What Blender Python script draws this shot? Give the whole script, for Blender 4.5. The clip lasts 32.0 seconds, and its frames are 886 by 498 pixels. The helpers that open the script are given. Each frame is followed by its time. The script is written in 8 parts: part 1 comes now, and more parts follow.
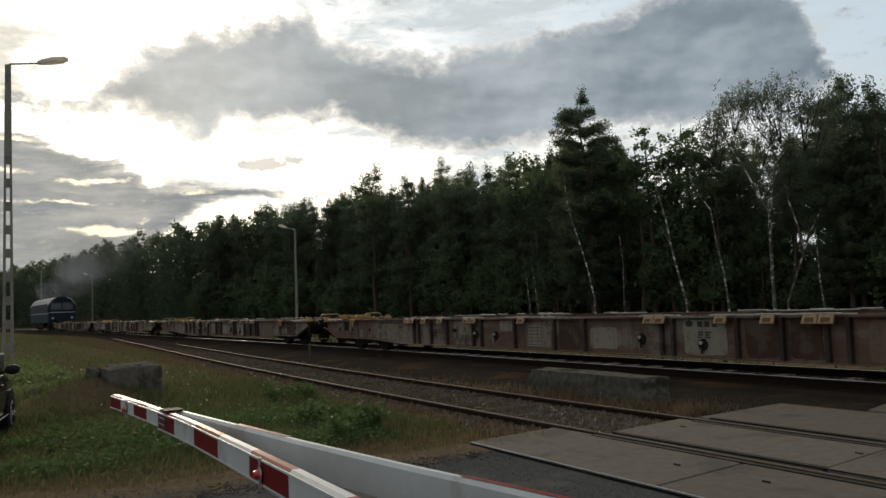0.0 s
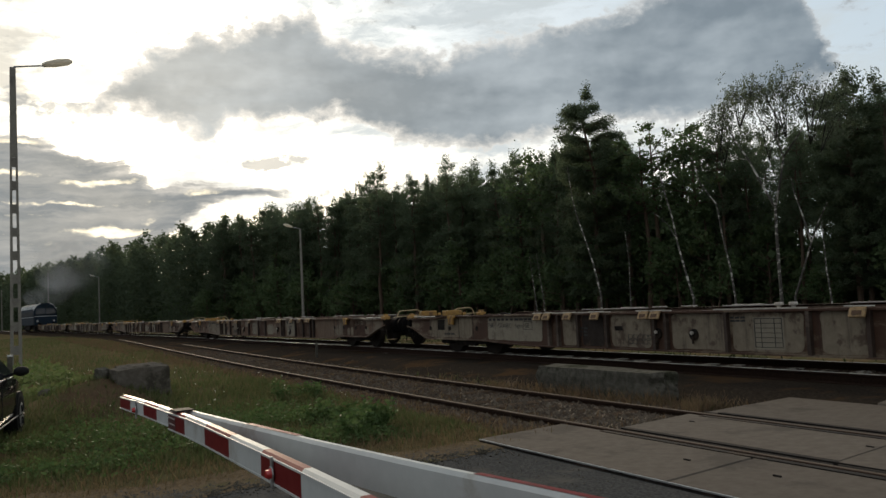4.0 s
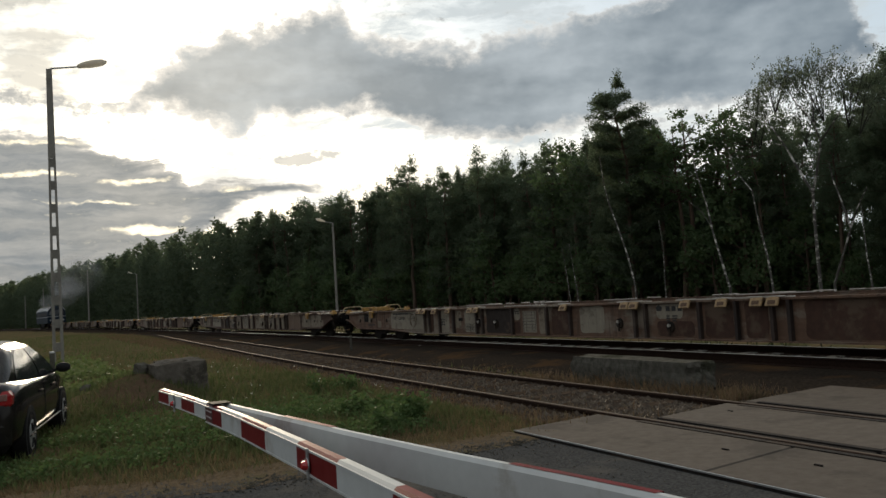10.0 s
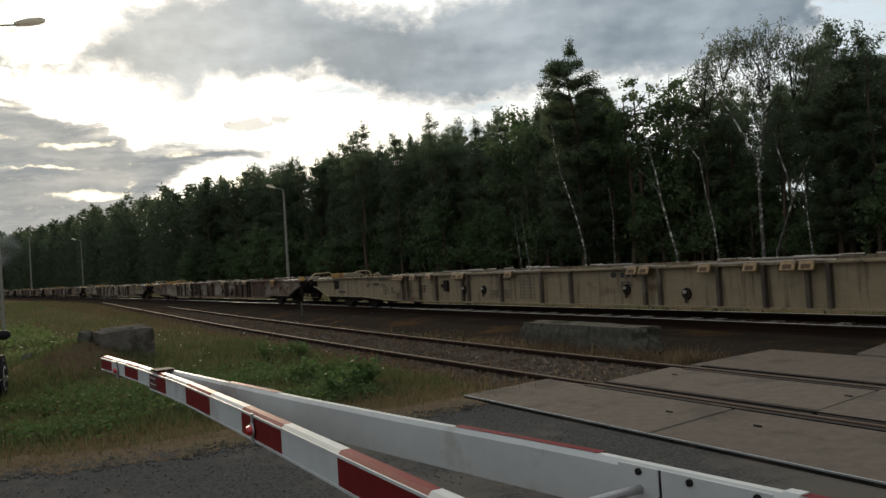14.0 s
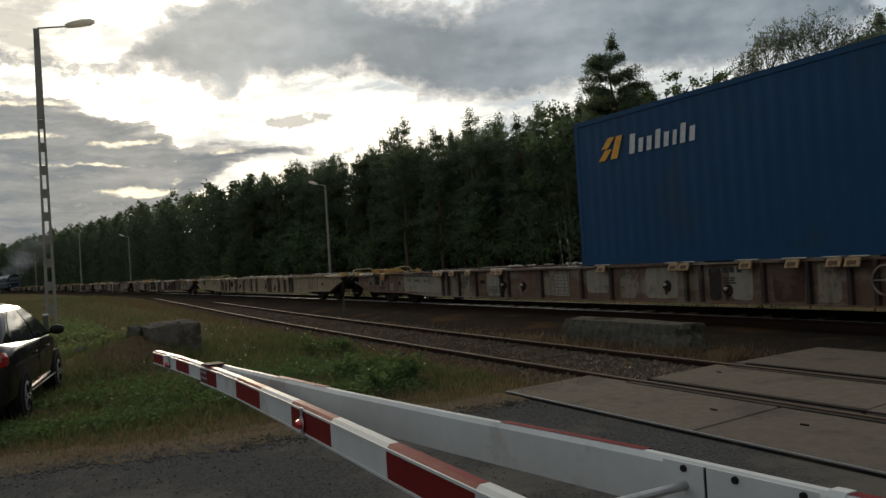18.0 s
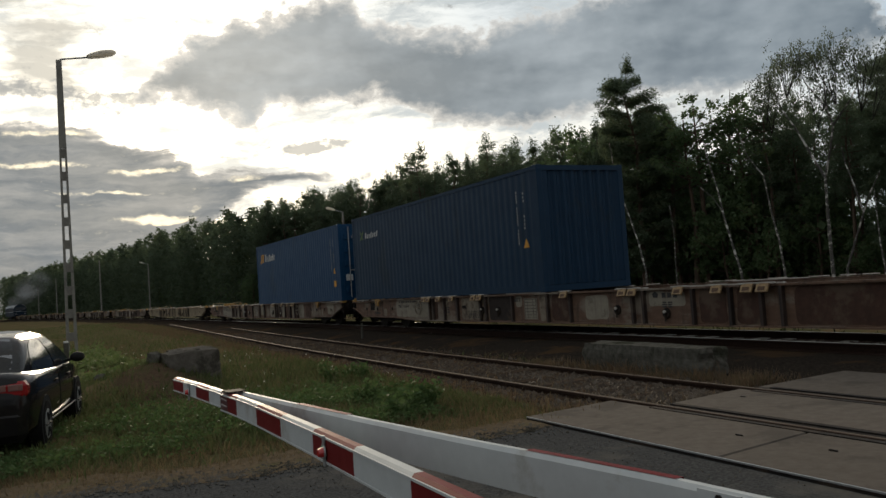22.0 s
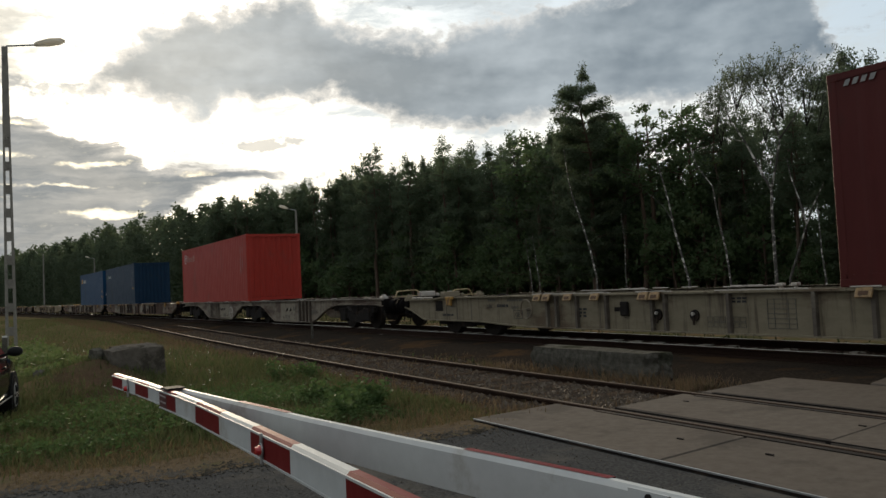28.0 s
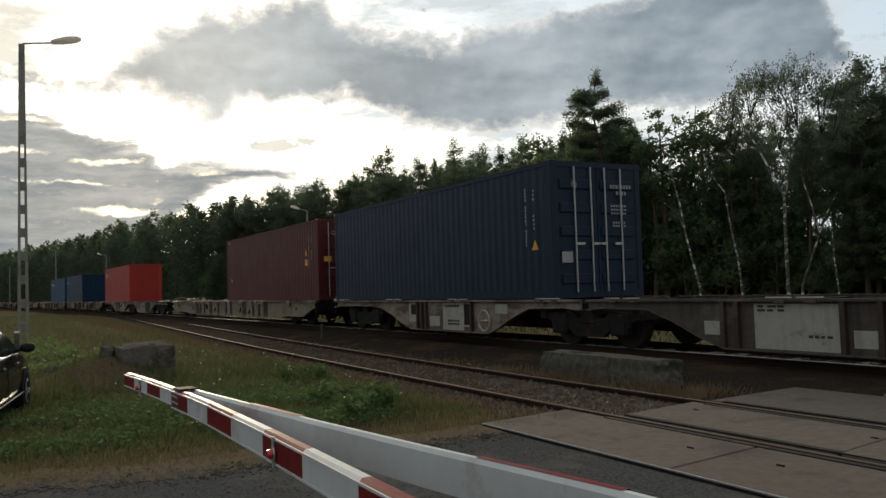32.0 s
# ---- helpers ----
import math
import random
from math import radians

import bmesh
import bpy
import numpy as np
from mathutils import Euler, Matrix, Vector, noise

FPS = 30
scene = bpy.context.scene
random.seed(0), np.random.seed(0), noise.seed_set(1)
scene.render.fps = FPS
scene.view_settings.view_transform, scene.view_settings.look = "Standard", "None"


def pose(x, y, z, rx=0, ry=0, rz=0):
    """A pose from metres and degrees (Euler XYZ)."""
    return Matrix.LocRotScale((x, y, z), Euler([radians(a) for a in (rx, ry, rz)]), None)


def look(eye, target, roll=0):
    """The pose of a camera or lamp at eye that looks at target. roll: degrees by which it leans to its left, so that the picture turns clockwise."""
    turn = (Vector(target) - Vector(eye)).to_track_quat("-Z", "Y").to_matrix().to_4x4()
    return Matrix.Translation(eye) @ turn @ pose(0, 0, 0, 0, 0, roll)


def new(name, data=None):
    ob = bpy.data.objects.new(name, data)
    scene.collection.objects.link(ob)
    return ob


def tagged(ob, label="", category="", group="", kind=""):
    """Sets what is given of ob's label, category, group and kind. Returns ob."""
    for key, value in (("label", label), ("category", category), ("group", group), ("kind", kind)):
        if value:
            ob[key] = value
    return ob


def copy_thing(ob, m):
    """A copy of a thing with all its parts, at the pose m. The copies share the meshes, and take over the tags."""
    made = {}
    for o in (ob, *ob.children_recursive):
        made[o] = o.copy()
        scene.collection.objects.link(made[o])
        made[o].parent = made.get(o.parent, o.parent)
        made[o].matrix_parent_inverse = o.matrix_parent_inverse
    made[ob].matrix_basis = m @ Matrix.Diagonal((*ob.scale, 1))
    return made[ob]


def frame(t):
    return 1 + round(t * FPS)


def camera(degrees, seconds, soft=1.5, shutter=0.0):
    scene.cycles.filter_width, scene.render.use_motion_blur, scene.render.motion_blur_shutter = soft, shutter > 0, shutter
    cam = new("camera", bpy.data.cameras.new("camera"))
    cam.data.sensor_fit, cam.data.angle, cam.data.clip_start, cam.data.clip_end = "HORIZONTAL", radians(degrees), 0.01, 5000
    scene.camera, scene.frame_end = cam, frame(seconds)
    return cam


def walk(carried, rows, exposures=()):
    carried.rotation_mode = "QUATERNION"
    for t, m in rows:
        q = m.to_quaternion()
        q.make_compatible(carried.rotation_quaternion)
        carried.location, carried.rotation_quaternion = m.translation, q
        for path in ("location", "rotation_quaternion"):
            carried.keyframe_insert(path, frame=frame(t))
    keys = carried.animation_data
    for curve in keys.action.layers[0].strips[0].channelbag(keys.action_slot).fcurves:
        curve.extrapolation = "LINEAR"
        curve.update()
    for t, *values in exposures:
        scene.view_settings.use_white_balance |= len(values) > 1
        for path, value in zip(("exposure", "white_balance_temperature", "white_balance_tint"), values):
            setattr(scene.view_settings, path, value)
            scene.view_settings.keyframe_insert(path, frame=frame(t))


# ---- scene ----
cam = camera(57.0, 32.0, soft=1.5)
PATH = [
    (0, (0.001, -0.022, 1.459), (4.968, 8.629, 2.151), -2.14),
    (0.5, (0.000, -0.031, 1.460), (4.964, 8.622, 2.150), -2.29),
    (1, (0.002, -0.028, 1.460), (4.970, 8.624, 2.143), -2.42),
    (1.5, (-0.002, -0.027, 1.459), (4.954, 8.632, 2.145), -2.47),
    (2, (-0.001, -0.018, 1.457), (4.951, 8.642, 2.144), -2.45),
    (2.5, (0.008, -0.016, 1.459), (4.966, 8.641, 2.146), -2.34),
    (3, (0.009, -0.021, 1.457), (4.975, 8.632, 2.147), -2.35),
    (3.5, (0.001, -0.013, 1.458), (4.959, 8.644, 2.142), -2.57),
    (5.5, (-0.015, 0.000, 1.457), (4.656, 8.823, 2.037), -2.90),
    (6, (-0.016, -0.001, 1.456), (4.581, 8.860, 2.040), -2.83),
    (6.5, (-0.014, -0.005, 1.457), (4.571, 8.863, 2.035), -2.82),
    (7, (-0.017, -0.005, 1.457), (4.545, 8.875, 2.035), -2.73),
    (7.5, (-0.009, 0.000, 1.456), (4.556, 8.878, 2.047), -2.87),
    (8, (-0.010, 0.003, 1.458), (4.540, 8.889, 2.044), -3.22),
    (8.5, (-0.011, 0.001, 1.456), (4.543, 8.885, 2.038), -3.39),
    (9, (-0.007, -0.004, 1.455), (4.559, 8.874, 2.040), -3.28),
    (9.5, (0.000, 0.002, 1.456), (4.557, 8.884, 2.042), -3.35),
    (10, (0.001, 0.005, 1.451), (4.564, 8.883, 2.043), -3.54),
    (10.5, (0.001, -0.006, 1.453), (4.564, 8.873, 2.035), -3.63),
    (11, (0.005, 0.001, 1.452), (4.617, 8.855, 2.040), -3.55),
    (11.5, (-0.004, -0.002, 1.453), (4.602, 8.855, 2.029), -3.66),
    (12, (0.006, 0.014, 1.444), (4.644, 8.854, 2.027), -3.69),
    (12.5, (0.004, -0.008, 1.446), (4.659, 8.829, 1.930), -3.52),
    (13, (0.018, 0.012, 1.436), (4.765, 8.805, 1.831), -3.45),
    (13.5, (0.029, 0.029, 1.432), (5.007, 8.699, 1.669), -3.55),
    (14, (0.028, 0.019, 1.438), (5.087, 8.643, 1.596), -3.51),
    (14.5, (0.028, 0.015, 1.432), (5.115, 8.623, 1.565), -3.44),
    (16.5, (0.011, -0.010, 1.444), (4.963, 8.678, 1.473), -3.56),
    (17, (0.004, -0.016, 1.442), (4.813, 8.751, 1.546), -3.69),
    (17.5, (-0.003, -0.016, 1.443), (4.710, 8.803, 1.560), -3.51),
    (18, (-0.006, -0.011, 1.447), (4.617, 8.855, 1.582), -3.50),
    (18.5, (0.002, 0.010, 1.447), (4.572, 8.903, 1.647), -3.70),
    (19, (-0.002, -0.004, 1.448), (4.545, 8.899, 1.698), -3.90),
    (19.5, (-0.004, -0.004, 1.450), (4.527, 8.906, 1.746), -3.97),
    (20, (-0.005, 0.011, 1.450), (4.526, 8.919, 1.792), -3.90),
    (20.5, (-0.006, 0.015, 1.447), (4.477, 8.945, 1.835), -3.78),
    (21, (-0.011, 0.013, 1.448), (4.433, 8.962, 1.854), -3.87),
    (21.5, (-0.008, 0.010, 1.450), (4.451, 8.950, 1.894), -3.80),
    (22, (-0.009, 0.022, 1.449), (4.442, 8.966, 1.900), -3.92),
    (22.5, (-0.009, 0.009, 1.453), (4.441, 8.952, 1.913), -3.99),
    (23, (-0.001, 0.004, 1.450), (4.452, 8.945, 1.921), -3.94),
    (23.5, (-0.004, 0.007, 1.456), (4.432, 8.956, 1.936), -3.89),
    (24, (0.001, 0.005, 1.450), (4.453, 8.946, 1.941), -3.88),
    (24.5, (0.005, 0.008, 1.450), (4.468, 8.943, 1.943), -3.89),
    (26.5, (0.026, 0.008, 1.446), (4.588, 8.893, 1.933), -3.73),
    (27, (0.036, -0.008, 1.448), (4.886, 8.725, 1.913), -3.62),
    (27.5, (0.018, -0.009, 1.445), (4.950, 8.678, 1.900), -2.88),
    (28, (0.023, 0.013, 1.436), (4.973, 8.691, 1.879), -2.72),
    (28.5, (0.023, 0.007, 1.441), (4.979, 8.681, 1.888), -2.41),
    (29, (0.013, 0.003, 1.441), (4.937, 8.695, 1.899), -2.37),
    (29.5, (0.006, -0.016, 1.447), (4.891, 8.697, 1.910), -2.37),
    (30, (0.008, -0.006, 1.444), (4.872, 8.720, 1.894), -2.44),
    (30.5, (0.008, 0.000, 1.441), (4.854, 8.735, 1.903), -2.30),
    (31, (0.012, 0.006, 1.437), (4.860, 8.740, 1.909), -2.30),
    (31.5, (0.013, -0.020, 1.442), (4.842, 8.725, 1.901), -1.98),
    (32, (0.010, 0.021, 1.451), (4.851, 8.758, 1.928), -1.78),
]
EXPOSURES = [(0, 0.09), (1, 0.24), (3, 0.14), (6, 0.06), (8, -0.03), (9, 0.08), (11, 0.11), (12, 0.26), (13, 0.25), (14.5, 0.27), (17, -0.05), (20, -0.1), (24, -0.05), (25.5, 0.1), (27, 0.34), (28, 0.15), (29, -0.08), (30, -0.03), (31, 0.05), (32, 0.2)]
walk(cam, [(t, look(eye, target, roll)) for t, eye, target, roll in PATH],
     exposures=[(t, stops + 0.08, 6640, 10) for t, stops in EXPOSURES])


# ---- world: broken evening clouds in front of a veiled low sun ----
SUN_AZ, SUN_EL = 8.0, 14.0


def math_node(tree, op, a, b=None, c=None, clamp=False):
    n = tree.nodes.new("ShaderNodeMath")
    n.operation, n.use_clamp = op, clamp
    for i, v in enumerate((a, b, c)):
        if v is None:
            continue
        if isinstance(v, (int, float)):
            n.inputs[i].default_value = v
        else:
            tree.links.new(v, n.inputs[i])
    return n.outputs[0]


def mix_colour(tree, fac, a, b, blend="MIX"):
    n = tree.nodes.new("ShaderNodeMix")
    n.data_type, n.blend_type = "RGBA", blend
    for socket, v in ((n.inputs[0], fac), (n.inputs[6], a), (n.inputs[7], b)):
        if isinstance(v, (int, float)):
            socket.default_value = v
        elif isinstance(v, tuple):
            socket.default_value = (*v, 1)
        else:
            tree.links.new(v, socket)
    return n.outputs[2]


def smooth_range(tree, v, a, b, c=0.0, d=1.0):
    n = tree.nodes.new("ShaderNodeMapRange")
    n.interpolation_type = "SMOOTHSTEP"
    n.inputs[1].default_value, n.inputs[2].default_value = a, b
    n.inputs[3].default_value, n.inputs[4].default_value = c, d
    tree.links.new(v, n.inputs[0])
    return n.outputs[0]


def noise_node(tree, vector, scale, detail=6.0, rough=0.55, distortion=0.0):
    n = tree.nodes.new("ShaderNodeTexNoise")
    n.inputs["Scale"].default_value, n.inputs["Detail"].default_value = scale, detail
    n.inputs["Roughness"].default_value, n.inputs["Distortion"].default_value = rough, distortion
    if vector is not None:
        tree.links.new(vector, n.inputs["Vector"])
    return n


# outlines of the cloud bank and of the low clouds: azimuth right of the track's direction, elevation, in degrees
BANK_TOP = ((-12, 9.0), (5.5, 11.5), (7.0, 14.6), (8.7, 16.1), (10.3, 17.3), (12.9, 18.3), (16.0, 18.9), (19.2, 19.5), (20.8, 19.7), (22.3, 18.0), (24.7, 17.7), (27.9, 17.2), (30.6, 16.7), (31.5, 17.6),
            (36.3, 17.7), (38.0, 18.4), (40.0, 18.3), (42.6, 19.0), (46.4, 19.9), (51.7, 20.6), (54.0, 18.6), (55.5, 14.5), (58, 9.0))
BANK_FOOT = ((7.0, 13.9), (10.1, 13.6), (12.7, 12.5), (13.8, 11.9), (15.2, 13.4), (17.3, 12.9), (18.9, 13.4), (22.1, 13.7), (25.2, 12.6), (28.3, 11.3), (32.3, 10.9), (36.3, 11.2), (40.2, 11.6), (43.0, 12.2), (46.0, 11.7), (51.1, 12.2), (54.5, 13.0))
LOW_TOP = ((-12, 12.6), (-1.2, 12.0), (2.7, 11.7), (5.4, 11.0), (8.0, 10.3), (9.3, 9.7), (9.9, 8.9), (13.2, 8.9), (16.3, 8.7), (18.6, 8.4), (20.0, 7.4), (23.0, 2.0))
LOW_FOOT = ((-12, -6.0), (8.0, -5.0), (10.0, 3.0), (11.5, 5.8), (14.0, 7.1), (18.6, 8.0), (20.0, 8.3))
SLITS = [(7.1, 5.75, 2.6, 0.42), (7.4, 5.75, 2.0, 0.34), (9.6, 6.45, 1.0, 0.36), (12.8, 8.2, 1.6, 0.26), (0.2, 9.5, 3.2, 0.26), (6.6, 9.0, 3.2, 0.26), (1.0, 11.2, 2.6, 0.2), (4.0, 7.6, 3.4, 0.14)]
SCRAPS = [(4.6, 13.45, 3.6, 0.85), (19.0, 10.3, 2.6, 0.55), (-1.0, 14.0, 3.0, 0.8), (17.2, 10.0, 1.4, 0.35)]
WISPS = [(0.6, 17.3, 3.4, 1.1), (0.4, 15.7, 3.0, 0.7), (-1.5, 19.9, 4.0, 1.0), (0.6, 14.4, 3.4, 0.8)]


def build_world():
    world = bpy.data.worlds.new("evening_sky")
    scene.world = world
    world.use_nodes = True
    tree = world.node_tree
    tree.nodes.clear()
    link = tree.links.new
    coord = tree.nodes.new("ShaderNodeTexCoord").outputs["Generated"]
    split = tree.nodes.new("ShaderNodeSeparateXYZ")
    link(coord, split.inputs[0])
    deg = 180 / math.pi
    az = math_node(tree, "MULTIPLY", math_node(tree, "ARCTAN2", split.outputs[0], split.outputs[1]), deg)
    el = math_node(tree, "MULTIPLY", math_node(tree, "ARCSINE", split.outputs[2]), deg)

    def op(kind, a, b, clamp=False):
        return math_node(tree, kind, a, b, clamp=clamp)

    def vec(kind, a, b, c=None):
        n = tree.nodes.new("ShaderNodeVectorMath")
        n.operation = kind
        for socket, v in zip(n.inputs, (a, b, c)):
            if isinstance(v, tuple):
                socket.default_value = v
            elif v is not None:
                link(v, socket)
        return n.outputs[0]
    joined = tree.nodes.new("ShaderNodeCombineXYZ")
    link(az, joined.inputs[0]), link(el, joined.inputs[1])
    flat = joined.outputs[0]
    stretch = vec("MULTIPLY", flat, (1.0, 1.45, 1.0))
    billow = noise_node(tree, stretch, 0.22, 8.0, 0.6)
    centred = vec("SUBTRACT", billow.outputs["Color"], (0.5, 0.5, 0.5))
    pushed = vec("MULTIPLY_ADD", centred, (3.2, 1.7, 0.0), flat)
    parts = tree.nodes.new("ShaderNodeSeparateXYZ")
    link(pushed, parts.inputs[0])
    paz, pel = parts.outputs[0], parts.outputs[1]

    def outline(stops):
        """Elevation of an outline at this azimuth."""
        r = tree.nodes.new("ShaderNodeValToRGB")
        ramp = r.color_ramp
        place01 = lambda a: (a + 12) / 72
        for k, (a, e) in enumerate(stops):
            item = ramp.elements[k] if k < 2 else ramp.elements.new(place01(a))
            item.position = place01(a)
            v = (e + 10) / 40
            item.color = (v, v, v, 1)
        link(op("DIVIDE", op("ADD", paz, 12.0), 72.0), r.inputs[0])
        return op("SUBTRACT", op("MULTIPLY", r.outputs[0], 40.0), 10.0)

    def between(top, foot, soft_top, soft_foot):
        n = tree.nodes.new("ShaderNodeMath")
        n.operation = "SMOOTH_MIN"
        link(op("DIVIDE", op("SUBTRACT", outline(top), pel), soft_top), n.inputs[0])
        link(op("DIVIDE", op("SUBTRACT", pel, outline(foot)), soft_foot), n.inputs[1])
        n.inputs[2].default_value = 0.35
        return n.outputs[0]

    def masses(blobs):
        total = None
        for a, e, ra, re in blobs:
            m = tree.nodes.new("ShaderNodeMapping")
            m.vector_type = "TEXTURE"
            m.inputs["Location"].default_value, m.inputs["Scale"].default_value = (a, e, 0), (ra, re, 1)
            link(pushed, m.inputs["Vector"])
            d = tree.nodes.new("ShaderNodeVectorMath")
            d.operation = "LENGTH"
            link(m.outputs[0], d.inputs[0])
            v = smooth_range(tree, d.outputs["Value"], 1.5, 0.3)
            total = v if total is None else op("ADD", total, v)
        return total

    def swing(n, amount):
        return op("MULTIPLY", op("SUBTRACT", n.outputs[0], 0.5), amount)
    lace = noise_node(tree, stretch, 0.55, 9.0, 0.62, 0.3)
    fine = noise_node(tree, stretch, 1.5, 7.0, 0.62)
    # cauliflower heads
    heads = tree.nodes.new("ShaderNodeTexVoronoi")
    heads.voronoi_dimensions, heads.feature, heads.normalize = "2D", "SMOOTH_F1", True
    heads.inputs["Scale"].default_value, heads.inputs["Detail"].default_value = 0.42, 3.0
    heads.inputs["Roughness"].default_value, heads.inputs["Smoothness"].default_value = 0.55, 0.35
    link(vec("MULTIPLY_ADD", centred, (2.4, 2.4, 0.0), stretch), heads.inputs["Vector"])
    puffs = op("SUBTRACT", 0.32, heads.outputs["Distance"])
    bank = op("ADD", between(BANK_TOP, BANK_FOOT, 1.7, 1.5), op("ADD", op("MULTIPLY", puffs, 1.2), op("ADD", swing(lace, 1.3), op("ADD", swing(fine, 0.7), 0.42))))
    streak_in = vec("MULTIPLY", pushed, (0.3, 1.9, 1.0))
    streaks = noise_node(tree, streak_in, 0.6, 7.0, 0.6)
    low = op("ADD", between(LOW_TOP, LOW_FOOT, 1.0, 0.9), op("ADD", swing(streaks, 2.4), swing(fine, 0.45)))
    slit_a = smooth_range(tree, op("ADD", masses(SLITS), op("ADD", swing(streaks, 3.0), swing(fine, 1.8))), 0.35, 1.5)
    scraps = op("ADD", op("SUBTRACT", masses(SCRAPS), 0.3), op("ADD", swing(lace, 3.0), op("ADD", swing(fine, 2.2), swing(streaks, 1.6))))
    scrap_a = op("MULTIPLY", smooth_range(tree, scraps, 0.0, 0.9), 0.8)
    bank_a, low_a = smooth_range(tree, bank, 0.05, 0.4), smooth_range(tree, low, -0.1, 0.4)
    bank_d, low_d = smooth_range(tree, bank, -0.1, 1.0), smooth_range(tree, low, -0.2, 0.9)
    # elsewhere the sky is broken cloud of the same kind
    wide = noise_node(tree, coord, 3.0, 7.0, 0.55)
    away = smooth_range(tree, math_node(tree, "ABSOLUTE", op("SUBTRACT", az, 25.0)), 34.0, 48.0)
    above = smooth_range(tree, el, 22.0, 33.0)
    rest_a = op("MULTIPLY", smooth_range(tree, wide.outputs[0], 0.34, 0.56), op("MAXIMUM", away, above))
    wisp_a = op("MULTIPLY", smooth_range(tree, op("ADD", masses(WISPS), op("ADD", swing(streaks, 2.2), swing(lace, 0.8))), 0.0, 1.1), 0.9)
    # glow of the veiled sun
    sun_dir = tree.nodes.new("ShaderNodeVectorMath")
    sun_dir.operation = "DOT_PRODUCT"
    s, e = radians(SUN_AZ), radians(SUN_EL)
    sun_dir.inputs[1].default_value = (math.sin(s) * math.cos(e), math.cos(s) * math.cos(e), math.sin(e))
    link(coord, sun_dir.inputs[0])
    off = op("MULTIPLY", math_node(tree, "ARCCOSINE", sun_dir.outputs["Value"]), deg)

    def halo(width):
        return math_node(tree, "EXPONENT", op("MULTIPLY", op("POWER", op("DIVIDE", off, width), 2.0), -1.0))
    glow, wide_glow = halo(12.0), halo(27.0)

    def scaled(colour, factor):
        n = tree.nodes.new("ShaderNodeVectorMath")
        n.operation = "SCALE"
        n.inputs[0].default_value = colour
        link(factor, n.inputs["Scale"])
        return n.outputs[0]
    sky = tree.nodes.new("ShaderNodeTexSky")
    sky.sky_type, sky.sun_disc = "NISHITA", False
    sky.sun_elevation, sky.sun_rotation = radians(SUN_EL), radians(SUN_AZ)
    blue = mix_colour(tree, 1.0, sky.outputs[0], (0.1, 0.1, 0.1), "MULTIPLY")
    veil = mix_colour(tree, 0.8, blue, (0.55, 0.65, 0.73))
    add = lambda a, b: mix_colour(tree, 1.0, a, b, "ADD")
    clear = add(add(veil, scaled((1.05, 0.93, 0.68), glow)), scaled((0.44, 0.39, 0.30), wide_glow))
    # warm light along the horizon under the bank
    low_band = math_node(tree, "EXPONENT", op("MULTIPLY", op("POWER", op("DIVIDE", op("SUBTRACT", el, 8.0), 5.0), 2.0), -1.0))
    front = smooth_range(tree, math_node(tree, "ABSOLUTE", op("SUBTRACT", az, 20.0)), 42.0, 26.0)
    clear = add(clear, scaled((0.34, 0.25, 0.14), op("MULTIPLY", low_band, front)))
    # relief of the billows: brighter on the flank that faces the sun
    moved = vec("ADD", stretch, (-0.5, 0.8, 0.0))
    puff, puff2 = noise_node(tree, stretch, 0.36, 3.0, 0.5), noise_node(tree, moved, 0.36, 3.0, 0.5)
    relief = op("MULTIPLY", op("SUBTRACT", puff.outputs[0], puff2.outputs[0]), 0.75)
    tone = noise_node(tree, vec("MULTIPLY", flat, (0.6, 1.6, 1.0)), 0.16, 4.0, 0.5)
    tone_v = op("ADD", op("ADD", smooth_range(tree, tone.outputs[0], 0.3, 0.8), op("MULTIPLY", puffs, 0.45)), relief, clamp=True)
    body = mix_colour(tree, tone_v, (0.165, 0.213, 0.258), (0.355, 0.415, 0.465))
    body = add(body, scaled((0.12, 0.1, 0.068), wide_glow))
    body = add(body, scaled((0.1, 0.08, 0.05), glow))
    rim = add(add(mix_colour(tree, 0.0, (0.50, 0.54, 0.57), (0.5, 0.5, 0.5)), scaled((0.56, 0.45, 0.31), wide_glow)), scaled((0.12, 0.09, 0.05), op("MULTIPLY", low_band, front)))
    grey = mix_colour(tree, bank_d, rim, body)
    low_tone = smooth_range(tree, op("ADD", streaks.outputs[0], op("MULTIPLY", relief, 0.4)), 0.2, 0.66)
    low_body = mix_colour(tree, low_tone, (0.31, 0.325, 0.335), (0.125, 0.16, 0.195))
    low_body = add(low_body, scaled((0.075, 0.062, 0.04), wide_glow))
    low_grey = mix_colour(tree, low_d, mix_colour(tree, 0.35, rim, low_body), low_body)
    low_grey = mix_colour(tree, slit_a, low_grey, (1.35, 1.2, 0.88))
    cream = add(mix_colour(tree, 0.0, (0.44, 0.46, 0.47), (0.5, 0.5, 0.5)), scaled((0.2, 0.155, 0.07), wide_glow))
    # thin high cloud drawn across the glare
    high_in = noise_node(tree, vec("MULTIPLY", pushed, (0.22, 0.75, 1.0)), 0.5, 8.0, 0.62, 0.4)
    high_a = op("MULTIPLY", smooth_range(tree, high_in.outputs[0], 0.42, 0.62), 0.9)
    high = add(mix_colour(tree, 0.0, (0.52, 0.58, 0.61), (0.5, 0.5, 0.5)), scaled((0.3, 0.25, 0.16), glow))
    clear = mix_colour(tree, high_a, clear, high)
    colour = mix_colour(tree, wisp_a, clear, cream)
